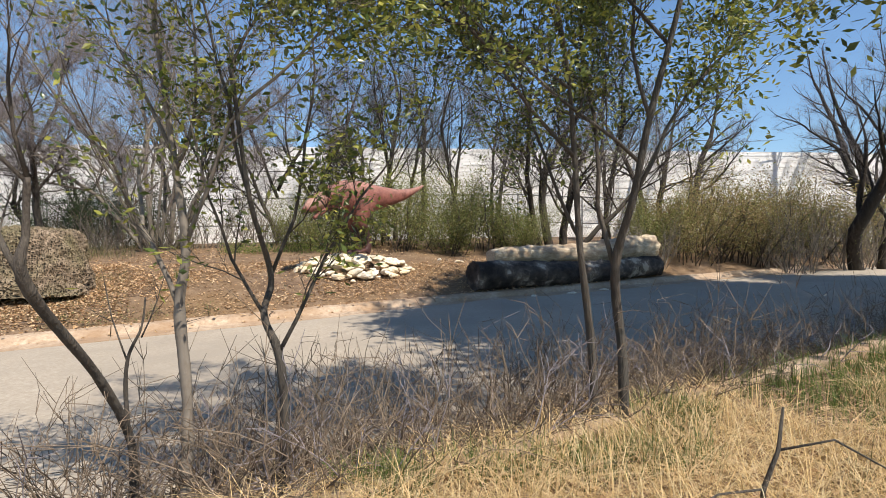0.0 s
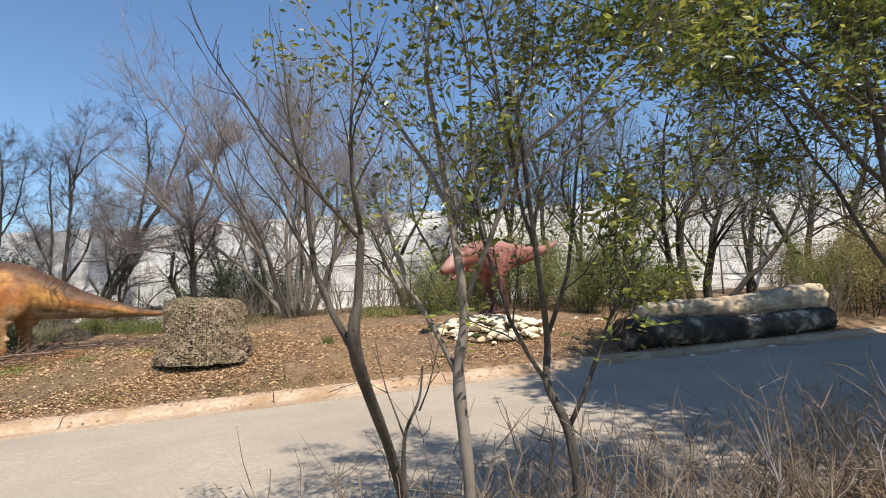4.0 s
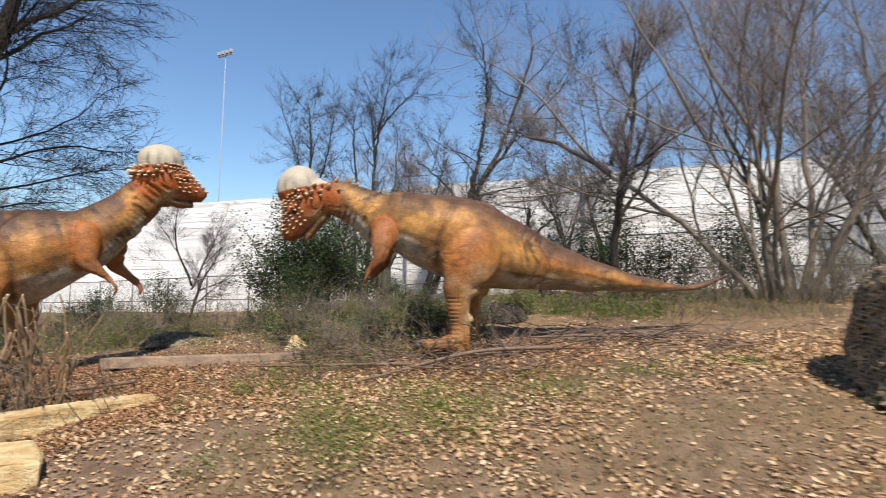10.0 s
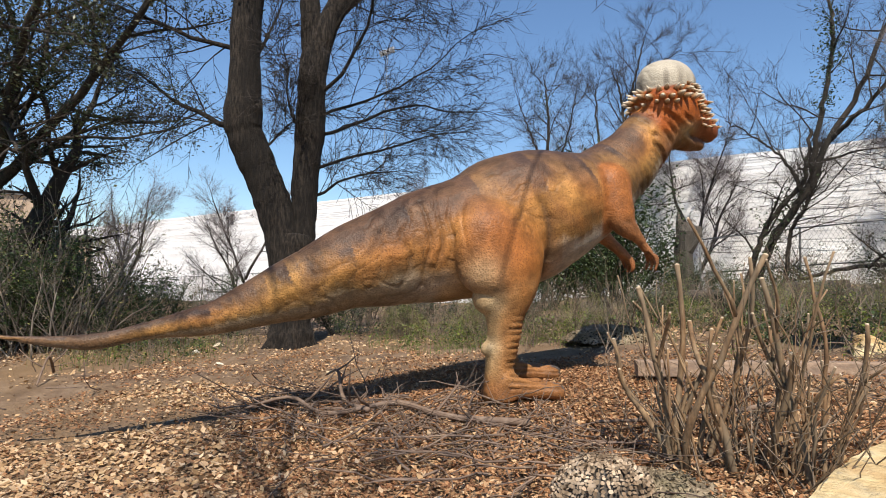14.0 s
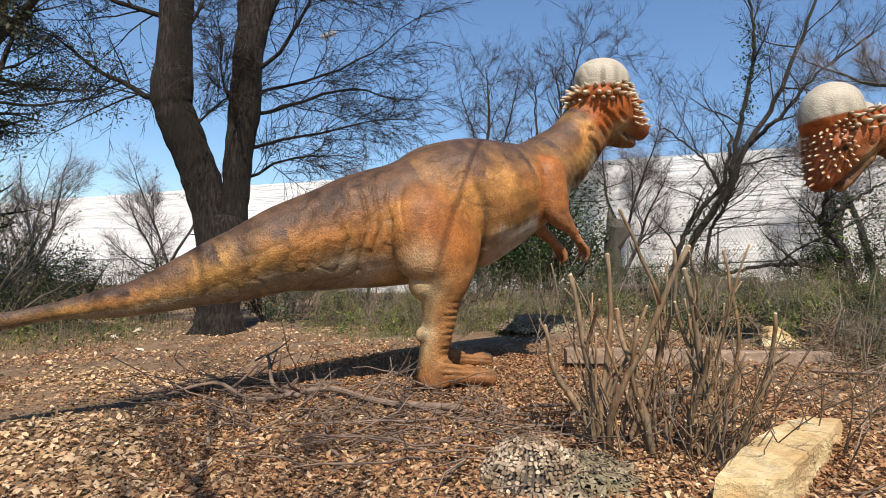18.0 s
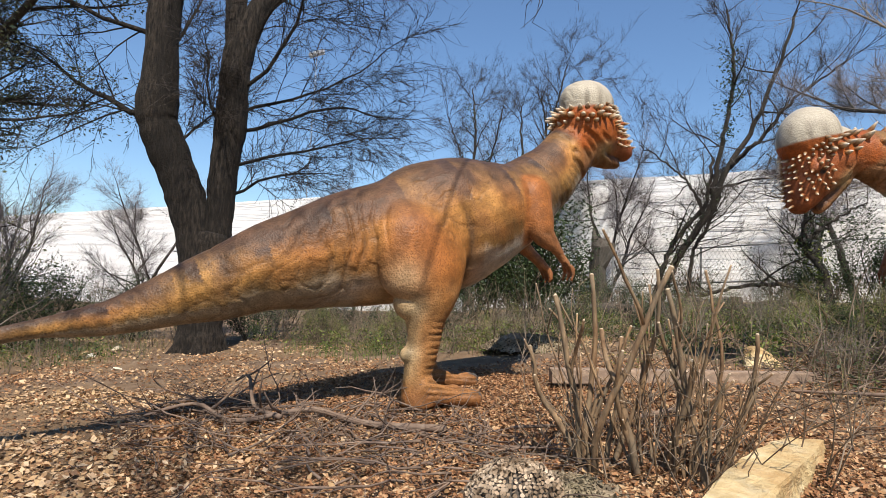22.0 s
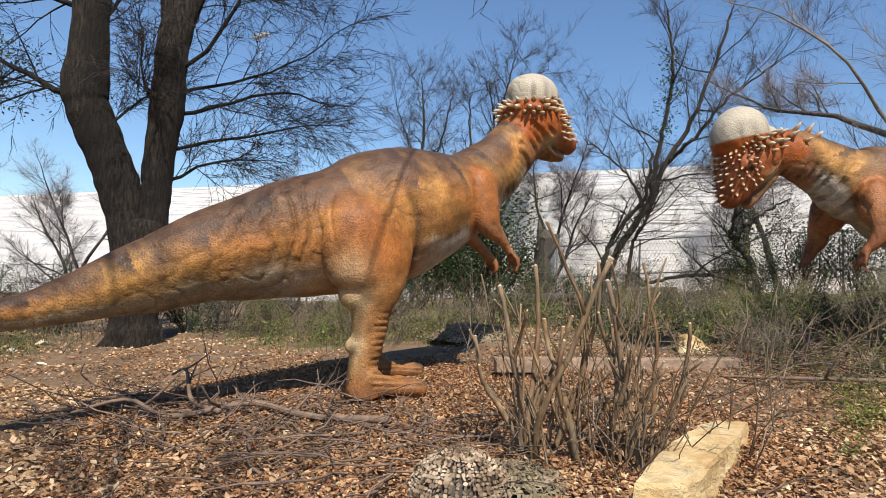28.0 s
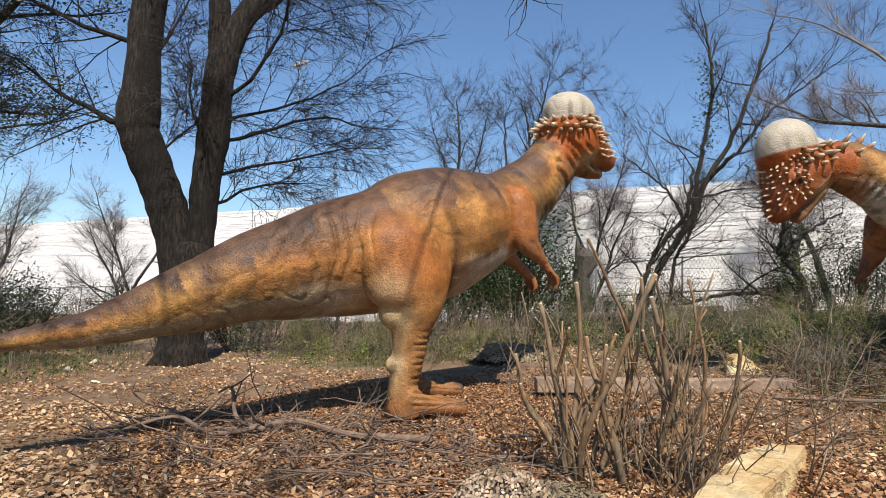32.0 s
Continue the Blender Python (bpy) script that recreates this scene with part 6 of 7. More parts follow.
for i in range(12, 26):
    for q in range(3):
        d = unit(orng.normal(0, 0.7, 3) + np.array([0, 0.3, -0.7]))
        p = reach[i, :3]
        t.add([p, p + d * 0.18, p + d * 0.36 + orng.normal(0, 0.05, 3), p + d * 0.55 + orng.normal(0, 0.08, 3)], [0.006, 0.005, 0.004, 0.002], 4, cap=False)
over.append(("limb", t.mesh("limb", M_BARK_DARK)))
plant("tree", over, -11.7, -1.2, "bare tree with high limbs reaching over the road", "tree", 0, 1.0, z=float(road_z(-11.0)) + 0.05)

# ---- white rock pile under the red statue ----
rng = np.random.default_rng(200)
rock_kinds = [rock_mesh("rock", np.random.default_rng(210 + i), (0.50, 0.38, 0.20), M_STONE, cuts=2) for i in range(6)]
RC = (-2.15, 13.55)
base_z = land(*RC)
for i in range(150):
    a = rng.uniform(0, 2 * math.pi)
    r = math.sqrt(rng.uniform(0.0, 1.0))
    x, y = RC[0] + 1.5 * r * math.cos(a), RC[1] + 1.05 * r * math.sin(a)
    x, y = RC[0] + (x - RC[0]) * 0.87 + (y - RC[1]) * -0.35, RC[1] + (x - RC[0]) * 0.35 + (y - RC[1]) * 0.87
    z = land(x, y) + 0.05 + 0.26 * (1 - r ** 2.2)
    s = rng.uniform(0.38, 1.1) * (0.75 if r > 0.9 else 1.0)
    o = new("rock", rock_kinds[i % 6])
    o.matrix_world = pose(x, y, min(z, 1.27), rng.uniform(-15, 15), rng.uniform(-15, 15), rng.uniform(0, 360)) @ Matrix.Scale(s, 4)
    tagged(o, "broken white limestone rock in a low pile", "rock", "white rock pile")

# ---- two felled logs ----
def log_thing(name, a, b, r0, r1, mat, label, bumps, stub=None):
    rng = np.random.default_rng(int(r0 * 1000))
    a, b = np.array(a, dtype=float), np.array(b, dtype=float)
    k, s = 40, 28
    ax = unit(b - a)
    side = unit(np.cross(ax, (0, 0, 1)))
    up = np.cross(side, ax)
    rows = []
    for i in range(k):
        f = i / (k - 1)
        c = a + (b - a) * f + side * 0.06 * math.sin(f * 5) + up * 0.04 * math.sin(f * 7 + 1)
        r = r0 + (r1 - r0) * f
        for j in range(s):
            w = 2 * math.pi * j / s
            p = side * math.cos(w) + up * math.sin(w)
            q = r * (1 + 0.05 * math.sin(3 * w + f * 4) + 0.5 * bumps * noise.noise(Vector(c + p) * 3.0) + 0.25 * bumps * noise.noise(Vector(c + p) * 9.0))
            rows.append(c + p * q - a)
    i, j = np.meshgrid(np.arange(k - 1), np.arange(s), indexing="ij")
    quads = np.stack([i * s + j, i * s + (j + 1) % s, (i + 1) * s + (j + 1) % s, (i + 1) * s + j], -1).reshape(-1, 4)
    ob = empty(name, *a)
    part("bark", mesh_of("bark", rows, quads[:, ::-1], mat, True), ob)
    for e, ring, sg in ((0, rows[:s], -1), (1, rows[-s:], 1)):
        c = np.mean(ring, axis=0)
        v = [c + ax * sg * 0.012]
        for fr in (0.5, 1.0):
            v += [c + (np.array(q) - c) * fr + ax * sg * (0.004 if fr < 1 else 0.0) for q in ring]
        tri = [(0, 1 + q, 1 + (q + 1) % s) for q in range(s)]
        qd = [(1 + q, 1 + s + q, 1 + s + (q + 1) % s, 1 + (q + 1) % s) for q in range(s)]
        part("cut_end", mesh_of("cut_end", v, [np.array(tri), np.array(qd)], M_WOODEND if mat is M_LOGBARE else M_LOGBARK), ob)
    if stub:
        t = Tubes()
        t.add([np.array(q) - a for q in stub[0]], stub[1], 12)
        part("stub", t.mesh("stub", mat), ob)
    return tagged(ob, label, "log", "felled logs")


la, lb = (0.72, 13.2), (6.4, 16.35)
log_thing("log", (*la, land(*la) + 0.33), (*lb, land(*lb) + 0.30), 0.35, 0.27, M_LOGBARK, "charred dark felled log lying along the kerb", 0.42)
la, lb = (1.2, 13.95), (6.4, 16.9)
log_thing("log", (*la, land(*la) + 0.56), (*lb, land(*lb) + 0.64), 0.20, 0.37, M_LOGBARE, "pale barkless felled log behind a darker one", 0.5,
          ([(3.0, 14.95, land(3.0, 14.95) + 0.5), (2.0, 14.5, land(2.0, 14.5) + 0.48), (1.15, 14.2, land(1.15, 14.2) + 0.46)], [0.16, 0.12, 0.09]))

# ---- camouflage-netted boxes ----
def unit_rows(a):
    return a / (np.linalg.norm(a, axis=1)[:, None] + 1e-9)


def netted(name, x, y, rz, w, d, h, profile, cell, seed, mat, label, square=0.7, hole=(0.30, 0.72), scales=False):
    """A heap under a draped net: a dark lining, and a net of linked loops with open holes that hangs just off it."""
    rng = np.random.default_rng(seed)
    pr = spline([(r, z, 0) for r, z in profile], 200)
    arc = np.concatenate([[0], np.cumsum(np.hypot(np.diff(pr[:, 0]) * w / 2, np.diff(pr[:, 1]) * h))])
    rows = max(8, int(arc[-1] / cell))
    pick = np.interp(np.linspace(0.02, 1, rows) * arc[-1], arc, np.arange(200))
    rr, zz = np.interp(pick, np.arange(200), pr[:, 0]), np.interp(pick, np.arange(200), pr[:, 1])
    cols = max(20, int(3.4 * (w + d) / 2 / cell))
    th = np.arange(cols) * 2 * np.pi / cols

    def skin(off, jit):
        c, s_ = np.cos(th), np.sin(th)
        px, py = np.sign(c) * np.abs(c) ** square, np.sign(s_) * np.abs(s_) ** square
        v = np.stack([rr[:, None] * px * w / 2, rr[:, None] * py * d / 2, zz[:, None] * h + 0 * px], -1)
        lump = (0.055 * wavy(v[..., 0] * 3 + seed, v[..., 1] * 3 + v[..., 2] * 3.4, 1.0) + 0.03 * wavy(v[..., 0] * 11, v[..., 1] * 11 + v[..., 2] * 12, 1.0, seed)) * min(1.0, h * 1.6)
        out = unit_rows(np.stack([px[None] * rr[:, None], py[None] * rr[:, None], 0.6 * zz[:, None] + 0 * px], -1).reshape(-1, 3)).reshape(v.shape)
        return (v + out * (lump + off)[..., None] + rng.normal(0, jit, v.shape)).reshape(-1, 3)

    i, j = np.meshgrid(np.arange(rows - 1), np.arange(cols), indexing="ij")
    q = np.stack([i * cols + j, i * cols + (j + 1) % cols, (i + 1) * cols + (j + 1) % cols, (i + 1) * cols + j], -1).reshape(-1, 4)
    ob = empty(name, x, y, land(x, y) - 0.03, rz)
    part("lining", mesh_of("lining", skin(0.0, 0.0), q[:, ::-1], M_BARK if scales else M_NETDARK, True), ob)
    v = skin(0.028, cell * 0.30)
    n = len(q)
    out, inn = v[q], None
    c = out.mean(axis=1, keepdims=True)
    f = rng.uniform(*hole, (n, 1, 1)) * rng.uniform(0.75, 1.25, (n, 4, 1))
    inn = c + (out - c) * np.clip(f, 0.08, 0.88) + rng.normal(0, cell * 0.2, (n, 4, 3))
    allv = np.concatenate([out, inn], axis=1).reshape(-1, 3)
    b = np.arange(n)[:, None] * 8
    faces = np.concatenate([b + [k, (k + 1) % 4, 4 + (k + 1) % 4, 4 + k] for k in range(4)], axis=0)
    if scales:
        nr = unit_rows(np.cross(out[:, 1] - out[:, 0], out[:, 3] - out[:, 0])) * -1
        nr = unit_rows(nr + rng.normal(0, 0.35, (n, 3)))
        t1 = unit_rows(np.cross(nr, rng.normal(0, 1, (n, 3))))
        t2 = np.cross(nr, t1)
        w6 = np.arange(7) * 2 * np.pi / 7
        rad = cell * rng.uniform(0.5, 0.72, (n, 1, 1)) * rng.uniform(0.8, 1.15, (n, 7, 1))
        allv = (c + rad * (np.cos(w6)[None, :, None] * t1[:, None] + np.sin(w6)[None, :, None] * t2[:, None])).reshape(-1, 3)
        faces = np.arange(n)[:, None] * 7 + np.arange(7)
    tagged(part("net", mesh_of("net", allv, faces, mat), ob), kind="stuff")
    return tagged(ob, label, "netted box")


BALE = [(0.0, 1.0), (0.5, 1.0), (0.70, 0.96), (0.83, 0.84), (0.87, 0.62), (0.90, 0.46), (0.95, 0.28), (0.98, 0.14), (1.02, 0.0)]
MOUND = [(0.0, 1.0), (0.4, 0.95), (0.72, 0.72), (0.92, 0.38), (1.05, 0.0)]
netted("netted_box", -7.58, 10.35, 14, 1.66, 1.5, 1.2, BALE, 0.036, 5, M_NET, "large box heaped under a tan camouflage net")
netted("netted_box", -16.15, 5.9, 30, 0.52, 0.44, 0.22, MOUND, 0.019, 6, M_NET_PALE, "small fixture under a bleached camouflage net among leaves", 0.75, (0.3, 0.8), True)
netted("netted_box", -15.98, 6.12, 40, 1.0, 0.7, 0.10, MOUND, 0.03, 9, M_NET, "skirt of brown camouflage net sagging into leaf litter", 0.9, (0.35, 0.8))
netted("netted_box", -18.1, 10.2, 40, 1.3, 0.8, 0.17, MOUND, 0.035, 7, M_NET, "low fixture under a dark brown camouflage net", 0.9)
netted("netted_box", -13.1, 12.9, 10, 0.9, 0.7, 0.3, MOUND, 0.04, 8, M_BARK, "low fixture under a dark brown camouflage net", 0.9)

# ---- limestone slabs, loose rocks, plank ----
def slab(name, x, y, rz, w, d, h, seed, mat, label, tilt=(0, 0)):
    rng = np.random.default_rng(seed)
    bm = block_bm(w, d, h, 0.03, 7, 0.0)
    off = Vector(rng.uniform(-9, 9, 3))
    for v in bm.verts:
        edge = abs(v.co.z) < h * 0.42
        v.co += v.normal * noise.noise(v.co * 2.2 + off) * (0.07 if edge else 0.025)
        v.co.x *= 1 - 0.10 * (v.co.y / d + 0.5) * (seed % 3)
        v.co += Vector((noise.noise(v.co * 7 + off), noise.noise(v.co * 7 - off), noise.noise(v.co * 6 + off * 2))) * 0.012
    me = bpy.data.meshes.new(name)
    bm.to_mesh(me)
    bm.free()
    me.materials.append(mat)
    o = new(name, me)
    o.matrix_world = pose(x, y, land(x, y) + h * 0.32, tilt[0], tilt[1], rz)
    return tagged(o, label, "stone slab", "limestone slabs")


bm = bmesh.new()
outline = [(-15.2, 5.78), (-15.17, 6.35), (-15.09, 6.95), (-14.95, 7.46), (-14.75, 7.52), (-14.79, 7.1), (-14.85, 6.72), (-14.98, 5.95)]
low_ring = [bm.verts.new((px + 15.0, py - 6.7, -0.15)) for px, py in outline]
mid_ring = [bm.verts.new(((px + 15.0) * 1.05, (py - 6.7) * 1.03, 0.06)) for px, py in outline]
top_ring = [bm.verts.new((px + 15.0, py - 6.7, 0.225 + 0.02 * (py - 6.7))) for px, py in outline]
k = len(outline)
for ra, rb in ((low_ring, mid_ring), (mid_ring, top_ring)):
    for q in range(k):
        bm.faces.new((ra[q], ra[(q + 1) % k], rb[(q + 1) % k], rb[q]))
bm.faces.new(top_ring)
bm.faces.new(low_ring[::-1])
bmesh.ops.recalc_face_normals(bm, faces=bm.faces[:])
bmesh.ops.triangulate(bm, faces=[f for f in bm.faces if len(f.verts) > 4])
bmesh.ops.subdivide_edges(bm, edges=bm.edges[:], cuts=5, use_grid_fill=True)
bmesh.ops.smooth_vert(bm, verts=bm.verts, factor=0.35, use_axis_x=True, use_axis_y=True, use_axis_z=True)
for v in bm.verts:
    v.co += v.normal * (0.035 * noise.noise(v.co * 5) + 0.012 * noise.noise(v.co * 17)) * (1.0 if v.co.z < 0.2 else 0.4)
me = bpy.data.meshes.new("stone_slab")
bm.to_mesh(me)
bm.free()
me.materials.append(M_SLAB)
o = new("stone_slab", me)
o.matrix_world = pose(-15.0, 6.7, 0.10)
tagged(o, "rough buff limestone slab lying in leaf litter", "stone slab", "limestone slabs")
slab("stone_slab", -14.45, 5.65, 60, 1.3, 0.7, 0.3, 8, M_SLAB, "rough buff limestone slab beside the kerb", (0, 2))
o = new("rock", rock_mesh("rock", np.random.default_rng(301), (0.6, 0.42, 0.34), M_SLAB, cuts=3))
o.matrix_world = pose(-15.35, 10.2, land(-15.35, 10.2) + 0.04, 0, 0, 30)
tagged(o, "grey weathered limestone rock among weeds", "rock", "loose rocks")
for i, (x, y, s) in enumerate(((0.4, 15.2, 0.7), (-0.1, 15.6, 0.5), (4.2, 14.2, 0.9), (3.2, 13.6, 0.8), (2.2, 13.1, 0.7), (-23.6, 6.9, 0.5), (-22.2, 6.6, 0.35), (-23.9, 7.4, 0.6), (-15.9, 14.5, 0.8), (-10.9, 13.2, 0.4), (7.4, 16.6, 0.7))):
    o = new("rock", rock_kinds[i % 6])
    o.matrix_world = pose(x, y, land(x, y) + 0.03 * s, 0, 0, i * 70) @ Matrix.Scale(s, 4)
    tagged(o, "pale limestone rock half sunk in soil", "rock", "loose rocks")
me = bpy.data.meshes.new("plank")
bm = block_bm(2.6, 0.16, 0.14, 0.012, 4, 0.01, 3)
bm.to_mesh(me)
bm.free()
me.materials.append(M_TIMBER)
o = new("timber_beam", me)
o.matrix_world = pose(-15.9, 8.95, land(-15.9, 8.95) + 0.06, 0, -2, 36)
tagged(o, "weathered square timber lying in the litter", "timber")

# dead stump and fallen trunk by the fence
t = Tubes()
t.add([(0, 0, -0.2), (0.02, 0, 0.5), (0.0, 0.02, 1.1), (0.05, 0, 1.55), (0.07, 0, 1.72)], [0.26, 0.20, 0.185, 0.20, 0.10], 9)
t.add([(-0.08, 0.02, 1.5), (-0.12, 0.02, 1.75), (-0.13, 0.0, 1.95)], [0.11, 0.07, 0.01], 6)
t.add([(0.1, 0, 1.1), (0.25, 0, 1.45), (0.3, 0, 1.62)], [0.12, 0.09, 0.04], 7)
stump_me = t.mesh("trunk", M_BARK, False)
for sv_ in stump_me.vertices:
    sv_.co += Vector((noise.noise(sv_.co * 6), noise.noise(sv_.co * 6 + Vector((9, 3, 1))), 0.6 * noise.noise(sv_.co * 5))) * 0.07
plant("dead_stump", [("trunk", stump_me)], -20.4, 19.5, "tall broken dead stump by the fence", "stump", 0, 1.35)
log_thing("log", (-20.75, 16.5, land(-20.75, 16.5) + 0.16), (-16.3, 17.6, land(-16.3, 17.6) + 0.24), 0.24, 0.17, M_BARK, "long grey dead trunk lying below the fence", 0.5)
log_thing("log", (-17.7, 13.4, land(-17.7, 13.4) + 0.22), (-15.3, 15.9, land(-15.3, 15.9) + 0.25), 0.19, 0.14, M_BARK_DARK, "dark dead trunk fallen in the weeds", 0.55)
log_thing("log", (-19.0, 15.0, land(-19.0, 15.0) + 0.22), (-17.2, 17.3, land(-17.2, 17.3) + 0.25), 0.12, 0.17, M_BARK_DARK, "dark dead trunk fallen in the weeds", 0.55)

# ---- cut-back shrub by the slab ----
def cut_shrub(x, y, seed, n, h, label):
    rng = np.random.default_rng(seed)
    ob = empty("cut_shrub", x, y, land(x, y) - 0.05)

    def shoot(p, d, ln, r0, r1, k, wander):
        pts = [p.copy()]
        for j in range(k):
            d = unit(d + rng.normal(0, wander, 3) + np.array([0, 0, 0.06]))
            p = p + d * ln / k
            pts.append(p.copy())
        rad = np.linspace(r0, r1, k + 1) * (1 + 0.10 * np.sin(np.arange(k + 1) * 2.3 + rng.uniform(0, 6)))
        return pts, rad, d

    for i in range(n):
        a = rng.uniform(0, 6.28)
        c = ((-0.22, -0.06), (0.10, 0.02), (0.36, 0.10))[i % 3]
        lean = 0.04 + 0.20 * rng.uniform(0.2, 1.4)
        p = np.array([c[0] + math.cos(a) * 0.10, c[1] + math.sin(a) * 0.10, 0.0])
        r0 = rng.choice([0.008, 0.010, 0.014, 0.018, 0.023])
        hh = h * rng.uniform(0.45, 1.0)
        pts, rad, d = shoot(p, unit((math.cos(a) * lean, math.sin(a) * lean, 1.0)), hh, r0, r0 * 0.6, 11, 0.11)
        t, ends = Tubes(), [(pts[-1], d, rad[-1])]
        t.add(pts, rad, 9)
        for q in range(rng.integers(1, 4)):
            j = rng.integers(2, 9)
            w = unit(unit(pts[j + 1] - pts[j]) + rng.normal(0, 0.30, 3) + np.array([0, 0, 0.25]))
            p2, r2, d2 = shoot(pts[j], w, hh * rng.uniform(0.12, 0.45), rad[j] * 0.72, rad[j] * 0.42, 6, 0.15)
            t.add(p2, r2, 7)
            ends.append((p2[-1], d2, r2[-1]))
        stem = part("stem", t.mesh("stem", M_CUTSTEM), ob)
        for p, d, r in ends:
            c = Tubes()
            c.add([p - d * 0.004, p + d * 0.005], [r * 0.98, r * 0.9], 8)
            part("cut_end", c.mesh("cut_end", M_WOODEND), stem, "pale cut face")
    fine = Tubes()
    for i in range(26):
        a = rng.uniform(0, 6.28)
        p = np.array([math.cos(a) * 0.35, math.sin(a) * 0.2, 0.0])
        pts, rad, d = shoot(p, unit((math.cos(a) * rng.uniform(0.2, 1.0), math.sin(a) * rng.uniform(0.2, 1.0), 1.0)), h * rng.uniform(0.3, 0.95), 0.005, 0.002, 8, 0.2)
        fine.add(pts, rad, 4, cap=False)
        for q in range(2):
            j = rng.integers(2, 8)
            e = unit(rng.normal(0, 0.8, 3) + d)
            fine.add([pts[j], pts[j] + e * 0.08, pts[j] + e * 0.17 + rng.normal(0, 0.02, 3)], [0.003, 0.0025, 0.0015], 3, cap=False)
    tagged(part("shoot_growth", fine.mesh("shoot_growth", M_CUTSTEM), ob), kind="stuff")
    return tagged(ob, label, "shrub")


cut_shrub(-15.68, 6.6, 403, 33, 1.44, "shrub cut back to thick brown stems with pale ends")

# ---- litter, sticks, grass and weeds ----
rng = np.random.default_rng(500)


def flat_leaves(name, places, size, mat, label, lift=0.02, width=0.5):
    v, f = litter_leaves(rng, places + np.array([0, 0, lift]) + rng.normal(0, 0.01, (len(places), 3)), size)
    return stuff(name, v, f, mat, label, "leaf litter")


def patchy(p, scale, thr, seed):
    return p[wavy(p[:, 0], p[:, 1], scale, seed) + rng.normal(0, 0.25, len(p)) > thr]


near = np.concatenate([patchy(band(rng, 90000, -16, 0, 11.1, 15.5), 1.1, 0.0, 1), band(rng, 9000, -16, 9, 11.1, 13.5), patchy(band(rng, 60000, -24, 9, 11.1, 22), 0.8, 0.15, 4), patchy(band(rng, 30000, -2, 8, 11.2, 14.5), 0.9, 0.0, 5), patchy(band(rng, 16000, -20, -9, 12.5, 20), 1.1, 0.35, 9)])
leaf_v, leaf_f = leaf_cloud(rng, near + np.array([0, 0, 0.018]), 1, 0.052, 0.012, 0.55, 0.5, flat=True, simple=True)
stuff("fallen_leaves", leaf_v, leaf_f, M_LEAF_FALLEN, "dry tan oak leaves scattered over the bank", "leaf litter")
mul = np.concatenate([spots(rng, 46000, (-17.0, 6.7), (2.7, 2.1)), spots(rng, 10000, (-12.9, 10.4), (2.3, 1.2)), spots(rng, 16000, (-16.0, 8.2), (2.4, 1.8)), patchy(spots(rng, 26000, (-19.6, 6.4), (3.4, 2.6)), 2.2, 0.0, 6)])
chip_v, chip_f = leaf_cloud(rng, mul + np.array([0, 0, 0.028]), 1, 0.031, 0.012, 0.6, 0.45, flat=True, simple=True)
stuff("leaf_mulch", chip_v, chip_f, M_MULCH, "red-brown shredded leaf mulch under the statues", "leaf litter")
k_u = rng.uniform(-16, 12, 1500)
k_v = KERB_V + 0.3 + rng.normal(0, 0.25, 1500)
kx, ky = xy_of(k_u, k_v)
flat_leaves("kerb_leaves", np.stack([kx, ky, kerb_z(k_u) + 0.0 + np.where(k_v < KERB_V + 0.08, -0.12, 0)], 1), 0.05, M_LEAF_FALLEN, "dry leaves caught along the kerb")


def sticks(name, places, length, radius, label, flat=0.12, bend=0.28, forks=2):
    t = Tubes()
    for p in places:
        a = rng.uniform(0, 6.28)
        d = unit((math.cos(a), math.sin(a), rng.normal(0, flat)))
        ln, r = length * rng.uniform(0.4, 1.4), radius * rng.uniform(0.5, 1.4)
        pts, q = [np.array(p) + (0, 0, r)], np.array(p) + (0, 0, r)
        for j in range(6):
            d = unit(d + rng.normal(0, bend, 3) * np.array([1, 1, 0.5]))
            q = q + d * ln / 6
            q[2] = max(q[2], land(q[0], q[1]) + r * 0.6)
            pts.append(q.copy())
        t.add(pts, np.linspace(r, r * 0.4, 7), 5)
        for w in range(forks):
            b = pts[rng.integers(2, 5)]
            e = unit(d + rng.normal(0, 0.7, 3))
            t.add([b, b + e * ln * 0.15, b + e * ln * 0.3 + np.array([0, 0, 0.02])], [r * 0.6, r * 0.45, r * 0.2], 4, cap=False)
    return tagged(part(name, t.mesh(name, M_STICK)), label, "sticks", kind="stuff")


sticks("brush_sticks", np.concatenate([spots(rng, 200, (-18.3, 6.1), (1.8, 0.8)), spots(rng, 60, (-16.9, 6.3), (1.1, 0.5))]) + np.array([0, 0, 0.04]), 0.8, 0.007, "thin broken twigs heaped under the statue")
sticks("brush_sticks", np.concatenate([spots(rng, 260, (-13.2, 10.3), (2.2, 0.9)), spots(rng, 90, (-10.6, 11.8), (1.6, 0.6))]) + np.array([0, 0, 0.05]), 0.9, 0.009, "tangle of dry reddish sticks at the statue's feet")
sticks("litter_twigs", band(rng, 420, -20, 8, 11.2, 22), 0.5, 0.006, "scattered dry twigs on the bank")


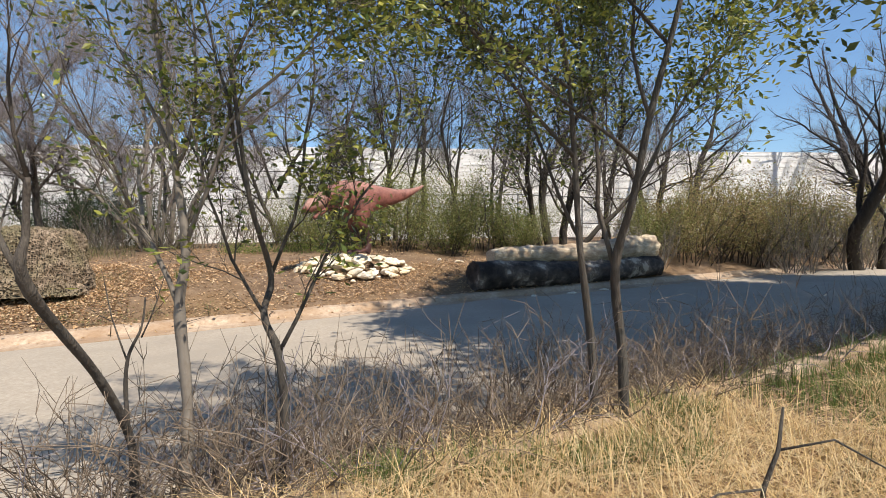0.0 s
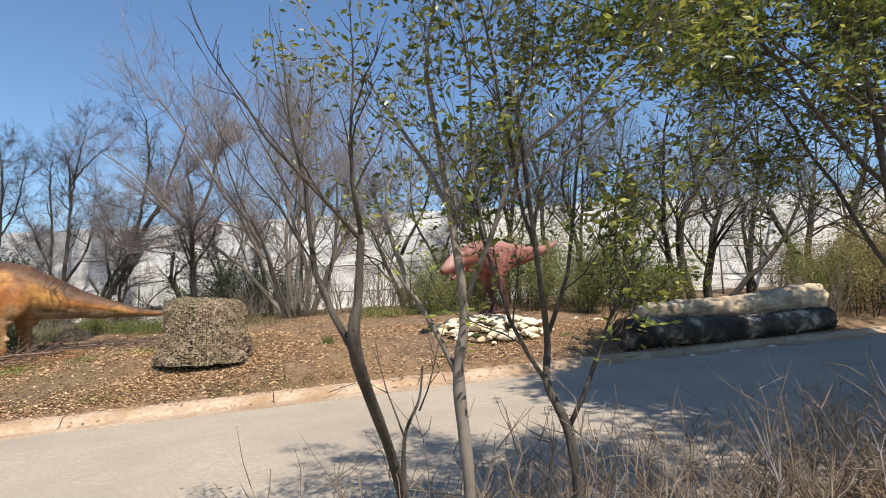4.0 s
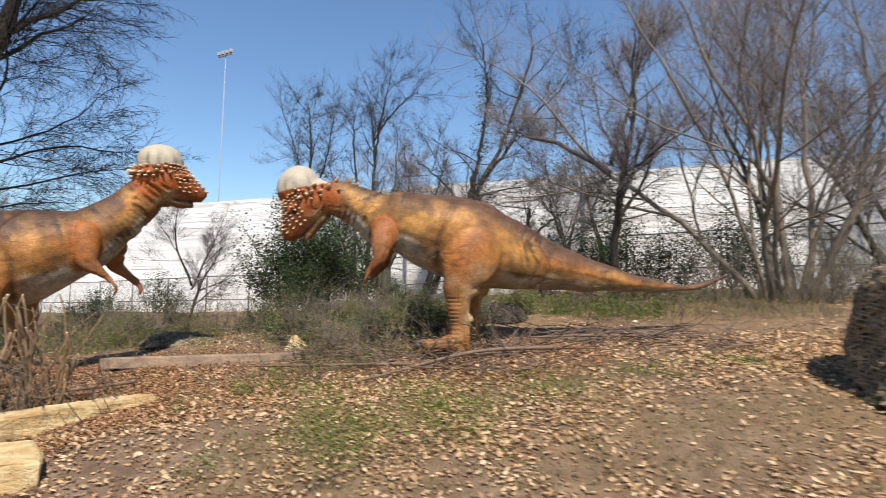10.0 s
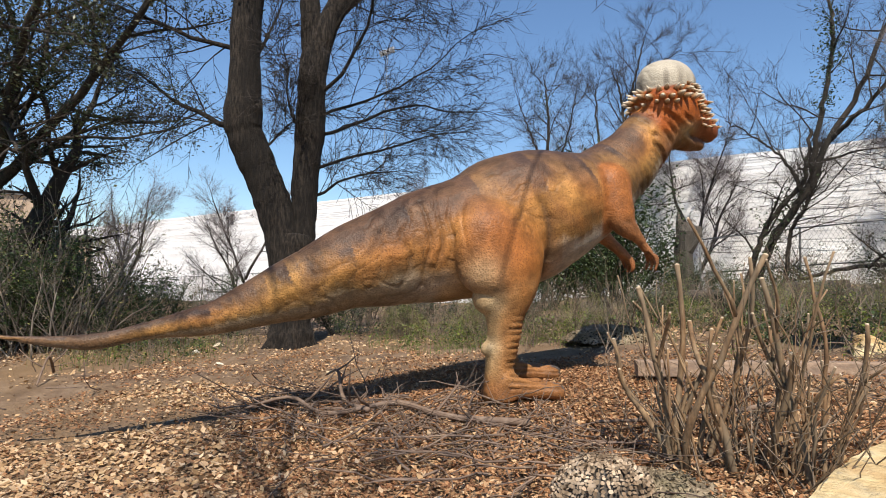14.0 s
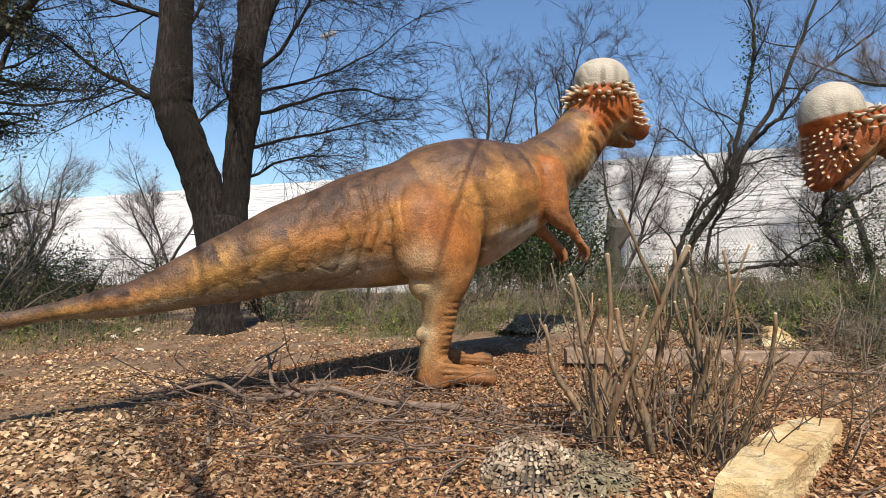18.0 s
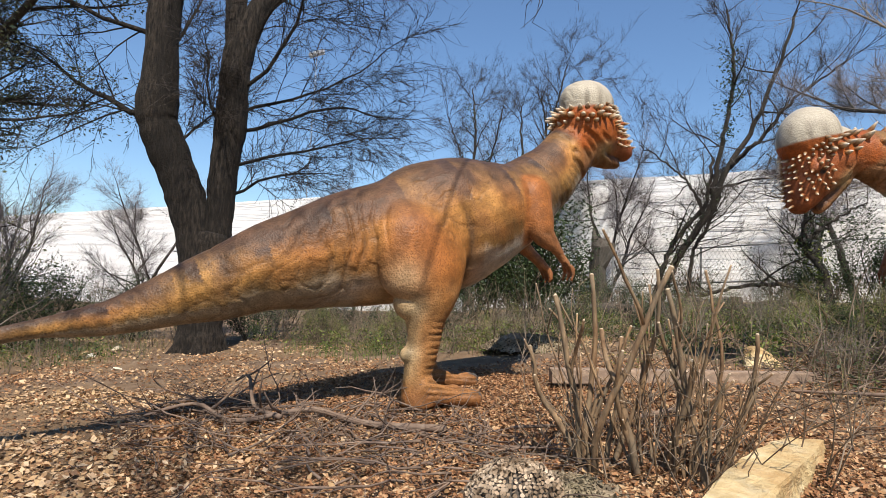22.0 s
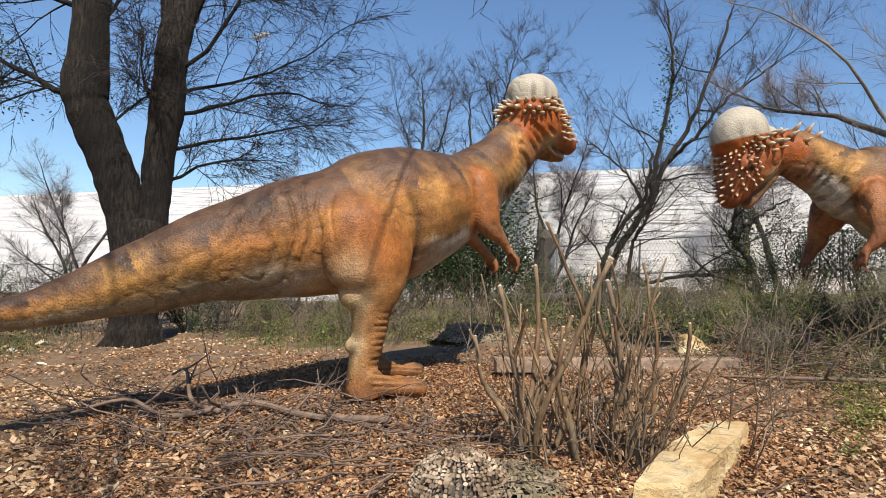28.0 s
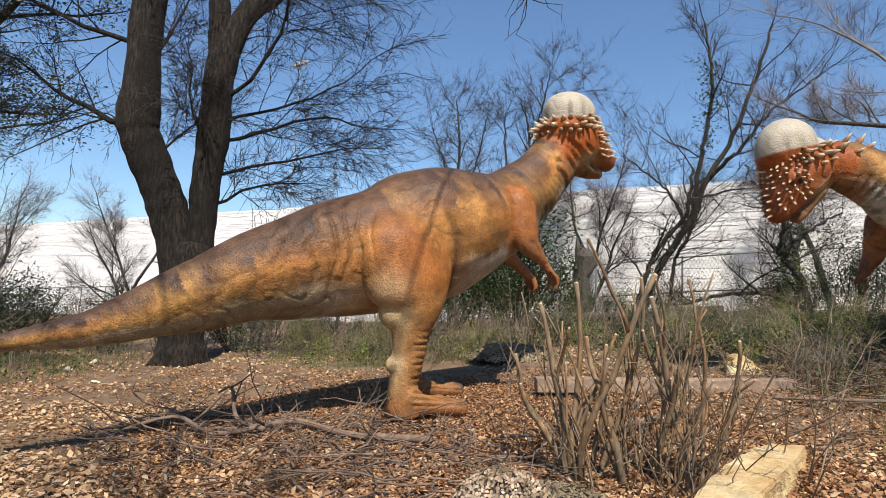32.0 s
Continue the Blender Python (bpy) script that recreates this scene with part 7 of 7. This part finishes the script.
def fallen_branch(points, r0, label):
    a = spline([(x, y, land(x, y) + h, r0, r0) for x, y, h in points], 22)
    t = Tubes()
    t.add(a[:, :3] - a[0, :3], np.linspace(r0, r0 * 0.45, 22) * (1 + 0.08 * np.sin(np.arange(22) * 1.7)), 8)
    ob = empty("fallen_branch", *a[0, :3])
    part("limb", t.mesh("limb", M_STICK), ob)
    for i in range(3):
        j = 5 + 5 * i
        d = unit(np.array([rng.normal(), rng.normal(), 0.5]))
        t = Tubes()
        p = a[j, :3] - a[0, :3]
        t.add([p, p + d * 0.15, p + d * 0.32 + np.array([0.05, 0, 0.06])], [r0 * 0.5, r0 * 0.4, r0 * 0.2], 6)
        part("twig", t.mesh("twig", M_STICK), ob)
    return tagged(ob, label, "branch", "fallen branches")


fallen_branch([(-17.05, 6.55, 0.06), (-17.7, 6.35, 0.06), (-18.2, 6.25, 0.10), (-18.6, 5.85, 0.07), (-19.0, 5.75, 0.16), (-19.3, 5.5, 0.08)], 0.028, "bent fallen branch lying over leaf mulch")
fallen_branch([(-18.3, 6.05, 0.08), (-18.7, 6.1, 0.12), (-19.0, 6.25, 0.3), (-19.25, 6.3, 0.25)], 0.022, "bent fallen branch lying over leaf mulch")
fallen_branch([(-15.7, 7.9, 0.08), (-16.1, 7.2, 0.10), (-16.6, 6.7, 0.12)], 0.022, "short fallen branch by the netted fixture")
fallen_branch([(-11.4, 10.6, 0.10), (-12.2, 10.0, 0.15), (-12.9, 9.2, 0.06), (-13.2, 8.9, 0.03)], 0.026, "long dry branch propped on the stick heap")
fallen_branch([(-10.3, 11.9, 0.05), (-11.2, 11.6, 0.08), (-12.0, 11.3, 0.08)], 0.03, "grey dead branch on the bank")
fallen_branch([(-13.0, 9.7, 0.05), (-14.2, 9.2, 0.10), (-15.0, 9.1, 0.05)], 0.024, "long dry branch propped on the stick heap")
fallen_branch([(-23.5, 5.0, 0.03), (-22.9, 4.8, 0.25), (-22.4, 4.6, 0.02)], 0.02, "pale arched dead branch on bare soil")

# weeds and grass behind and between the statues
def sward(name, places, height, width, mat, label, lean=0.45, segs=3):
    v, f = blades(rng, places, height, width, lean, segs)
    return stuff(name, v, f, mat, label, "grass" if "grass" in label else "weeds")


def stalk_field(name, places, length, lean, mat, label, radius=0.0035, twigs=3):
    t = Tubes()
    for p in places:
        d = unit((rng.normal(0, lean), rng.normal(0, lean), 1.0))
        q, pts = p.copy(), [p.copy()]
        ln = length * rng.uniform(0.4, 1.35)
        for j in range(5):
            d = unit(d + rng.normal(0, 0.2, 3))
            q = q + d * ln / 5
            pts.append(q.copy())
        t.add(pts, np.linspace(radius, radius * 0.35, 6), 3, cap=False)
        for w in range(twigs):
            b = pts[rng.integers(1, 6)]
            e = unit(d + rng.normal(0, 0.7, 3))
            l2 = ln * rng.uniform(0.15, 0.45)
            t.add([b, b + e * l2 * 0.5, b + e * l2 + rng.normal(0, 0.02, 3)], [radius * 0.6, radius * 0.45, radius * 0.25], 3, cap=False)
    return tagged(part(name, t.mesh(name, mat)), label, "weeds", kind="stuff")


def sprigs(name, places, height, size, mat, label):
    """Low leafy weeds: small leaves in the air over their roots."""
    p = np.asarray(places, dtype=float).copy()
    p[:, 2] += height * rng.uniform(0.05, 1.0, len(p)) ** 1.4
    v, f = leaf_cloud(rng, p, 2, size, 0.03, 0.5, 0.3, simple=True)
    return stuff(name, v, f, mat, label, "weeds")


BEHIND = [(-15.2, 11.8, 2.4, 2.2), (-13.9, 9.8, 1.2, 1.5), (-17.3, 11.6, 1.4, 1.2), (-10.5, 14.3, 2.5, 1.0)]
stalk_field("dry_brush", np.concatenate([spots(rng, n, (a, b), (c, d)) for (a, b, c, d), n in zip(BEHIND, (100, 45, 45, 90))] + [band(rng, 260, -9, 0, 18, 25), spots(rng, 60, (-15.6, 6.9), (0.9, 0.6)), spots(rng, 90, (-24.0, 6.6), (1.4, 1.8)), spots(rng, 300, (-20.4, 10.4), (3.0, 1.0))]), 0.9, 0.5, M_STALK, "dry branching brush and weed stalks behind the statues", 0.0055, 4)
def clumps(n, centre, radius, per, wide):
    """Places gathered in tufts, with bare gaps between them."""
    c = spots(rng, n, centre, radius)
    k = rng.integers(per // 3, per, n)
    p = np.repeat(c, k, axis=0)
    p[:, :2] += rng.normal(0, wide, (len(p), 2)) * np.repeat(rng.uniform(0.5, 1.4, n), k)[:, None]
    p[:, 2] = land_z(p[:, 0], p[:, 1])
    return p


sprigs("leafy_weeds", np.concatenate([clumps(60, (-15.4, 14.4), (2.6, 1.6), 90, 0.16), clumps(40, (-14.9, 11.8), (2.2, 1.8), 60, 0.12), clumps(10, (-17.6, 12.4), (1.2, 1.0), 60, 0.14), clumps(14, (-11.5, 13.9), (1.3, 0.7), 90, 0.14), clumps(24, (-4.6, 16.4), (2.2, 0.9), 90, 0.15), clumps(8, (-24.2, 6.6), (1.2, 1.4), 50, 0.12), clumps(26, (-21.0, 9.9), (2.4, 1.0), 60, 0.13), clumps(16, (-19.4, 10.9), (1.4, 0.9), 60, 0.12), clumps(6, (-13.2, 10.2), (0.9, 1.0), 50, 0.12)]), 0.34, 0.048, M_LEAF_SPRIG, "yellow-green leafy spring weeds")
sprigs("low_sprigs", np.concatenate([clumps(4, (-14.2, 8.3), (0.35, 0.3), 130, 0.055), clumps(2, (-14.3, 7.6), (0.3, 0.3), 70, 0.05), clumps(4, (-13.6, 9.2), (0.8, 0.6), 70, 0.06), clumps(5, (-16.4, 9.6), (1.2, 0.5), 50, 0.06)]), 0.20, 0.026, M_LEAF_SPRIG, "small yellow-green sprigs among dead leaves")
sprigs("dark_weeds", np.concatenate([clumps(80, (-16.2, 13.2), (3.2, 2.6), 80, 0.17), clumps(14, (-14.2, 10.8), (1.4, 1.4), 60, 0.14), clumps(26, (-21.0, 10.6), (3.0, 1.2), 60, 0.15), clumps(12, (-24.4, 7.0), (1.4, 1.6), 60, 0.15)]), 0.30, 0.045, M_LEAF_IVY, "dark green low weeds in loose tufts")
# dead weeds and twigs caught along the kerb
ku, kv = rng.uniform(-1.3, 1.5, 150), KERB_V + 0.62 + rng.normal(0, 0.13, 150)
kx, ky = xy_of(ku, kv)
clump = np.stack([kx, ky, land_z(kx, ky)], 1)
stalk_field("kerb_weeds", clump, 0.16, 1.2, M_STALK, "matted dead weeds spilling onto the kerb", 0.003, 4)
sprigs("kerb_weed_leaves", np.concatenate([clump, clump, clump]), 0.13, 0.035, M_WEED, "olive and brown leaves in the matted weeds by the kerb")
for x, y, r, tilt, ln in ((-7.2, 8.43, 70, -10, 0.5), (-4.6, 9.35, 60, -12, 0.8), (-3.2, 10.2, 100, -8, 0.4)):
    t = Tubes()
    t.add([(0, 0, 0.01), (ln * 0.35, 0.03, 0.03), (ln * 0.7, -0.02, 0.06), (ln, 0.05, 0.05)], [0.008, 0.007, 0.005, 0.003], 6)
    t.add([(ln * 0.35, 0.03, 0.03), (ln * 0.5, 0.12, 0.05), (ln * 0.6, 0.2, 0.06)], [0.005, 0.004, 0.002], 5)
    o = part("kerb_twig", t.mesh("kerb_twig", M_BARK_DARK))
    u_, v_ = uv_of(x, y)
    o.matrix_world = pose(x, y, float(kerb_z(u_)) + (0.005 if v_ > KERB_V + 0.12 else -0.06), 0, tilt * 0.3, r)
    tagged(o, "dark forked twig lying on the kerb", "twig", "twigs on the kerb")

sward("weeds", np.concatenate([patchy(band(rng, 9000, -12, 2, 17.5, 27), 0.9, -0.1, 3), spots(rng, 700, (-15.2, 11.8), (2.4, 2.2)), spots(rng, 200, (-13.9, 9.6), (1.0, 1.2)), spots(rng, 1200, (-10.5, 14.3), (2.5, 1.0)), spots(rng, 500, (-24.0, 6.6), (1.4, 1.8)), spots(rng, 500, (-20.0, 10.2), (3.0, 0.8))]), 0.40, 0.006, M_WEED, "olive and straw weeds in an uneven growth", 0.5)
sward("green_growth", np.concatenate([spots(rng, 1800, (-15.6, 14.5), (2.2, 1.2)), spots(rng, 700, (-11.5, 13.9), (1.0, 0.6)), spots(rng, 1200, (-4.6, 16.4), (2.0, 0.8)), spots(rng, 250, (-24.2, 6.4), (1.0, 1.2)), spots(rng, 250, (-20.6, 9.2), (1.5, 0.6)), spots(rng, 120, (-5.6, 11.8), (0.15, 0.12))]), 0.24, 0.007, M_GRASS, "fresh green spring grass in tufts", 0.55)
sprigs("bank_moss", patchy(band(rng, 40000, -8, -2.5, 11.3, 14.2), 0.8, 0.3, 8), 0.05, 0.03, M_LEAF_SPRIG, "low yellow-green growth through the leaf litter")
sward("short_grass", patchy(band(rng, 22000, -8, 0, 11.3, 14.6), 1.3, 0.1, 7), 0.06, 0.006, M_WEED, "thin short grass through leaf litter", 0.7, 2)
# the verge: straw-coloured grass, dead stalks and a green corner
pv = band(rng, 15000, 0.1, 9.0, 0.9, 2.6)
pu, pw = uv_of(pv[:, 0], pv[:, 1])
sward("verge_grass", pv[(pv[:, 0] > -0.9) & ~((pu > 3.7) & (pw > 1.7 + 0.3 * np.sin(pu * 3)))], 0.30, 0.0065, M_GRASS_DRY, "tangled straw-dry grass on the verge", 1.7, 3)
sward("verge_green", np.concatenate([band(rng, 5000, 3.8, 9.0, 1.4, 2.7), spots(rng, 500, (-0.3, 2.75), (0.25, 0.15)), spots(rng, 700, (0.7, 2.9), (0.8, 0.2)), spots(rng, 500, (1.5, 3.6), (0.3, 0.2))]), 0.2, 0.007, M_GRASS, "green grass at the edge of the verge", 0.6)
stalk_field("dead_twigs", np.concatenate([band(rng, 60, 0.6, 4.6, 2.5, 3.5), band(rng, 26, 4.4, 8.0, 2.4, 3.4), band(rng, 14, -0.3, 0.8, 2.7, 3.3)]), 0.62, 0.65, M_TWIG, "pale branching dead twigs standing in the verge weeds", 0.0055, 7)
sward("verge_tufts", patchy(band(rng, 6000, 0.6, 8.0, 1.2, 2.6), 2.4, 0.45, 3), 0.22, 0.007, M_WEED, "olive green grass tufts in the straw", 0.9)
stalks = Tubes()
for p in np.concatenate([band(rng, 850, 0.4, 4.6, 2.5, 3.6), band(rng, 350, 4.0, 9.5, 2.4, 3.6), band(rng, 260, -0.4, 0.9, 2.7, 3.5)]):
    d = unit((rng.normal(0, 0.7), rng.normal(0, 0.7), 1.0))
    q, pts = p.copy(), [p.copy()]
    ln = rng.uniform(0.25, 0.9)
    for j in range(6):
        d = unit(d + rng.normal(0, 0.24, 3))
        q = q + d * ln / 6
        pts.append(q.copy())
    stalks.add(pts, np.linspace(0.0045, 0.0015, 7), 4, cap=False)
    for w in range(4):
        b = pts[rng.integers(2, 7)]
        e = unit(d + rng.normal(0, 0.8, 3))
        l2 = ln * rng.uniform(0.15, 0.4)
        stalks.add([b, b + e * l2 * 0.5, b + e * l2 + rng.normal(0, 0.02, 3)], [0.0028, 0.002, 0.001], 3, cap=False)
tagged(part("dead_stalks", stalks.mesh("dead_stalks", M_STALK)), "brittle grey-brown dead weed stalks on the verge", "weeds", kind="stuff")
flat_leaves("verge_leaves", np.concatenate([band(rng, 1500, 0.2, 8, 2.4, 3.6), band(rng, 500, 0, 6, 1.2, 2.6)]), 0.06, M_LEAF_FALLEN, "dead leaves under the verge weeds", 0.03)
# a bent dead stem close to the camera's start
fallen = Tubes()
fallen.add([(1.30, 2.25, 0.25), (1.32, 2.27, 0.45), (1.40, 2.3, 0.6), (1.42, 2.3, 0.78)], [0.012, 0.011, 0.009, 0.005], 8)
fallen.add([(1.40, 2.3, 0.6), (1.6, 2.25, 0.66), (1.85, 2.2, 0.52)], [0.006, 0.005, 0.003], 6)
fallen.add([(1.32, 2.27, 0.45), (1.1, 2.2, 0.46), (0.8, 2.1, 0.36), (0.6, 2.1, 0.3)], [0.006, 0.005, 0.004, 0.003], 6)
tagged(part("bent_branch", fallen.mesh("bent_branch", M_BARK)), "bent grey dead stem rising from the straw", "branch")
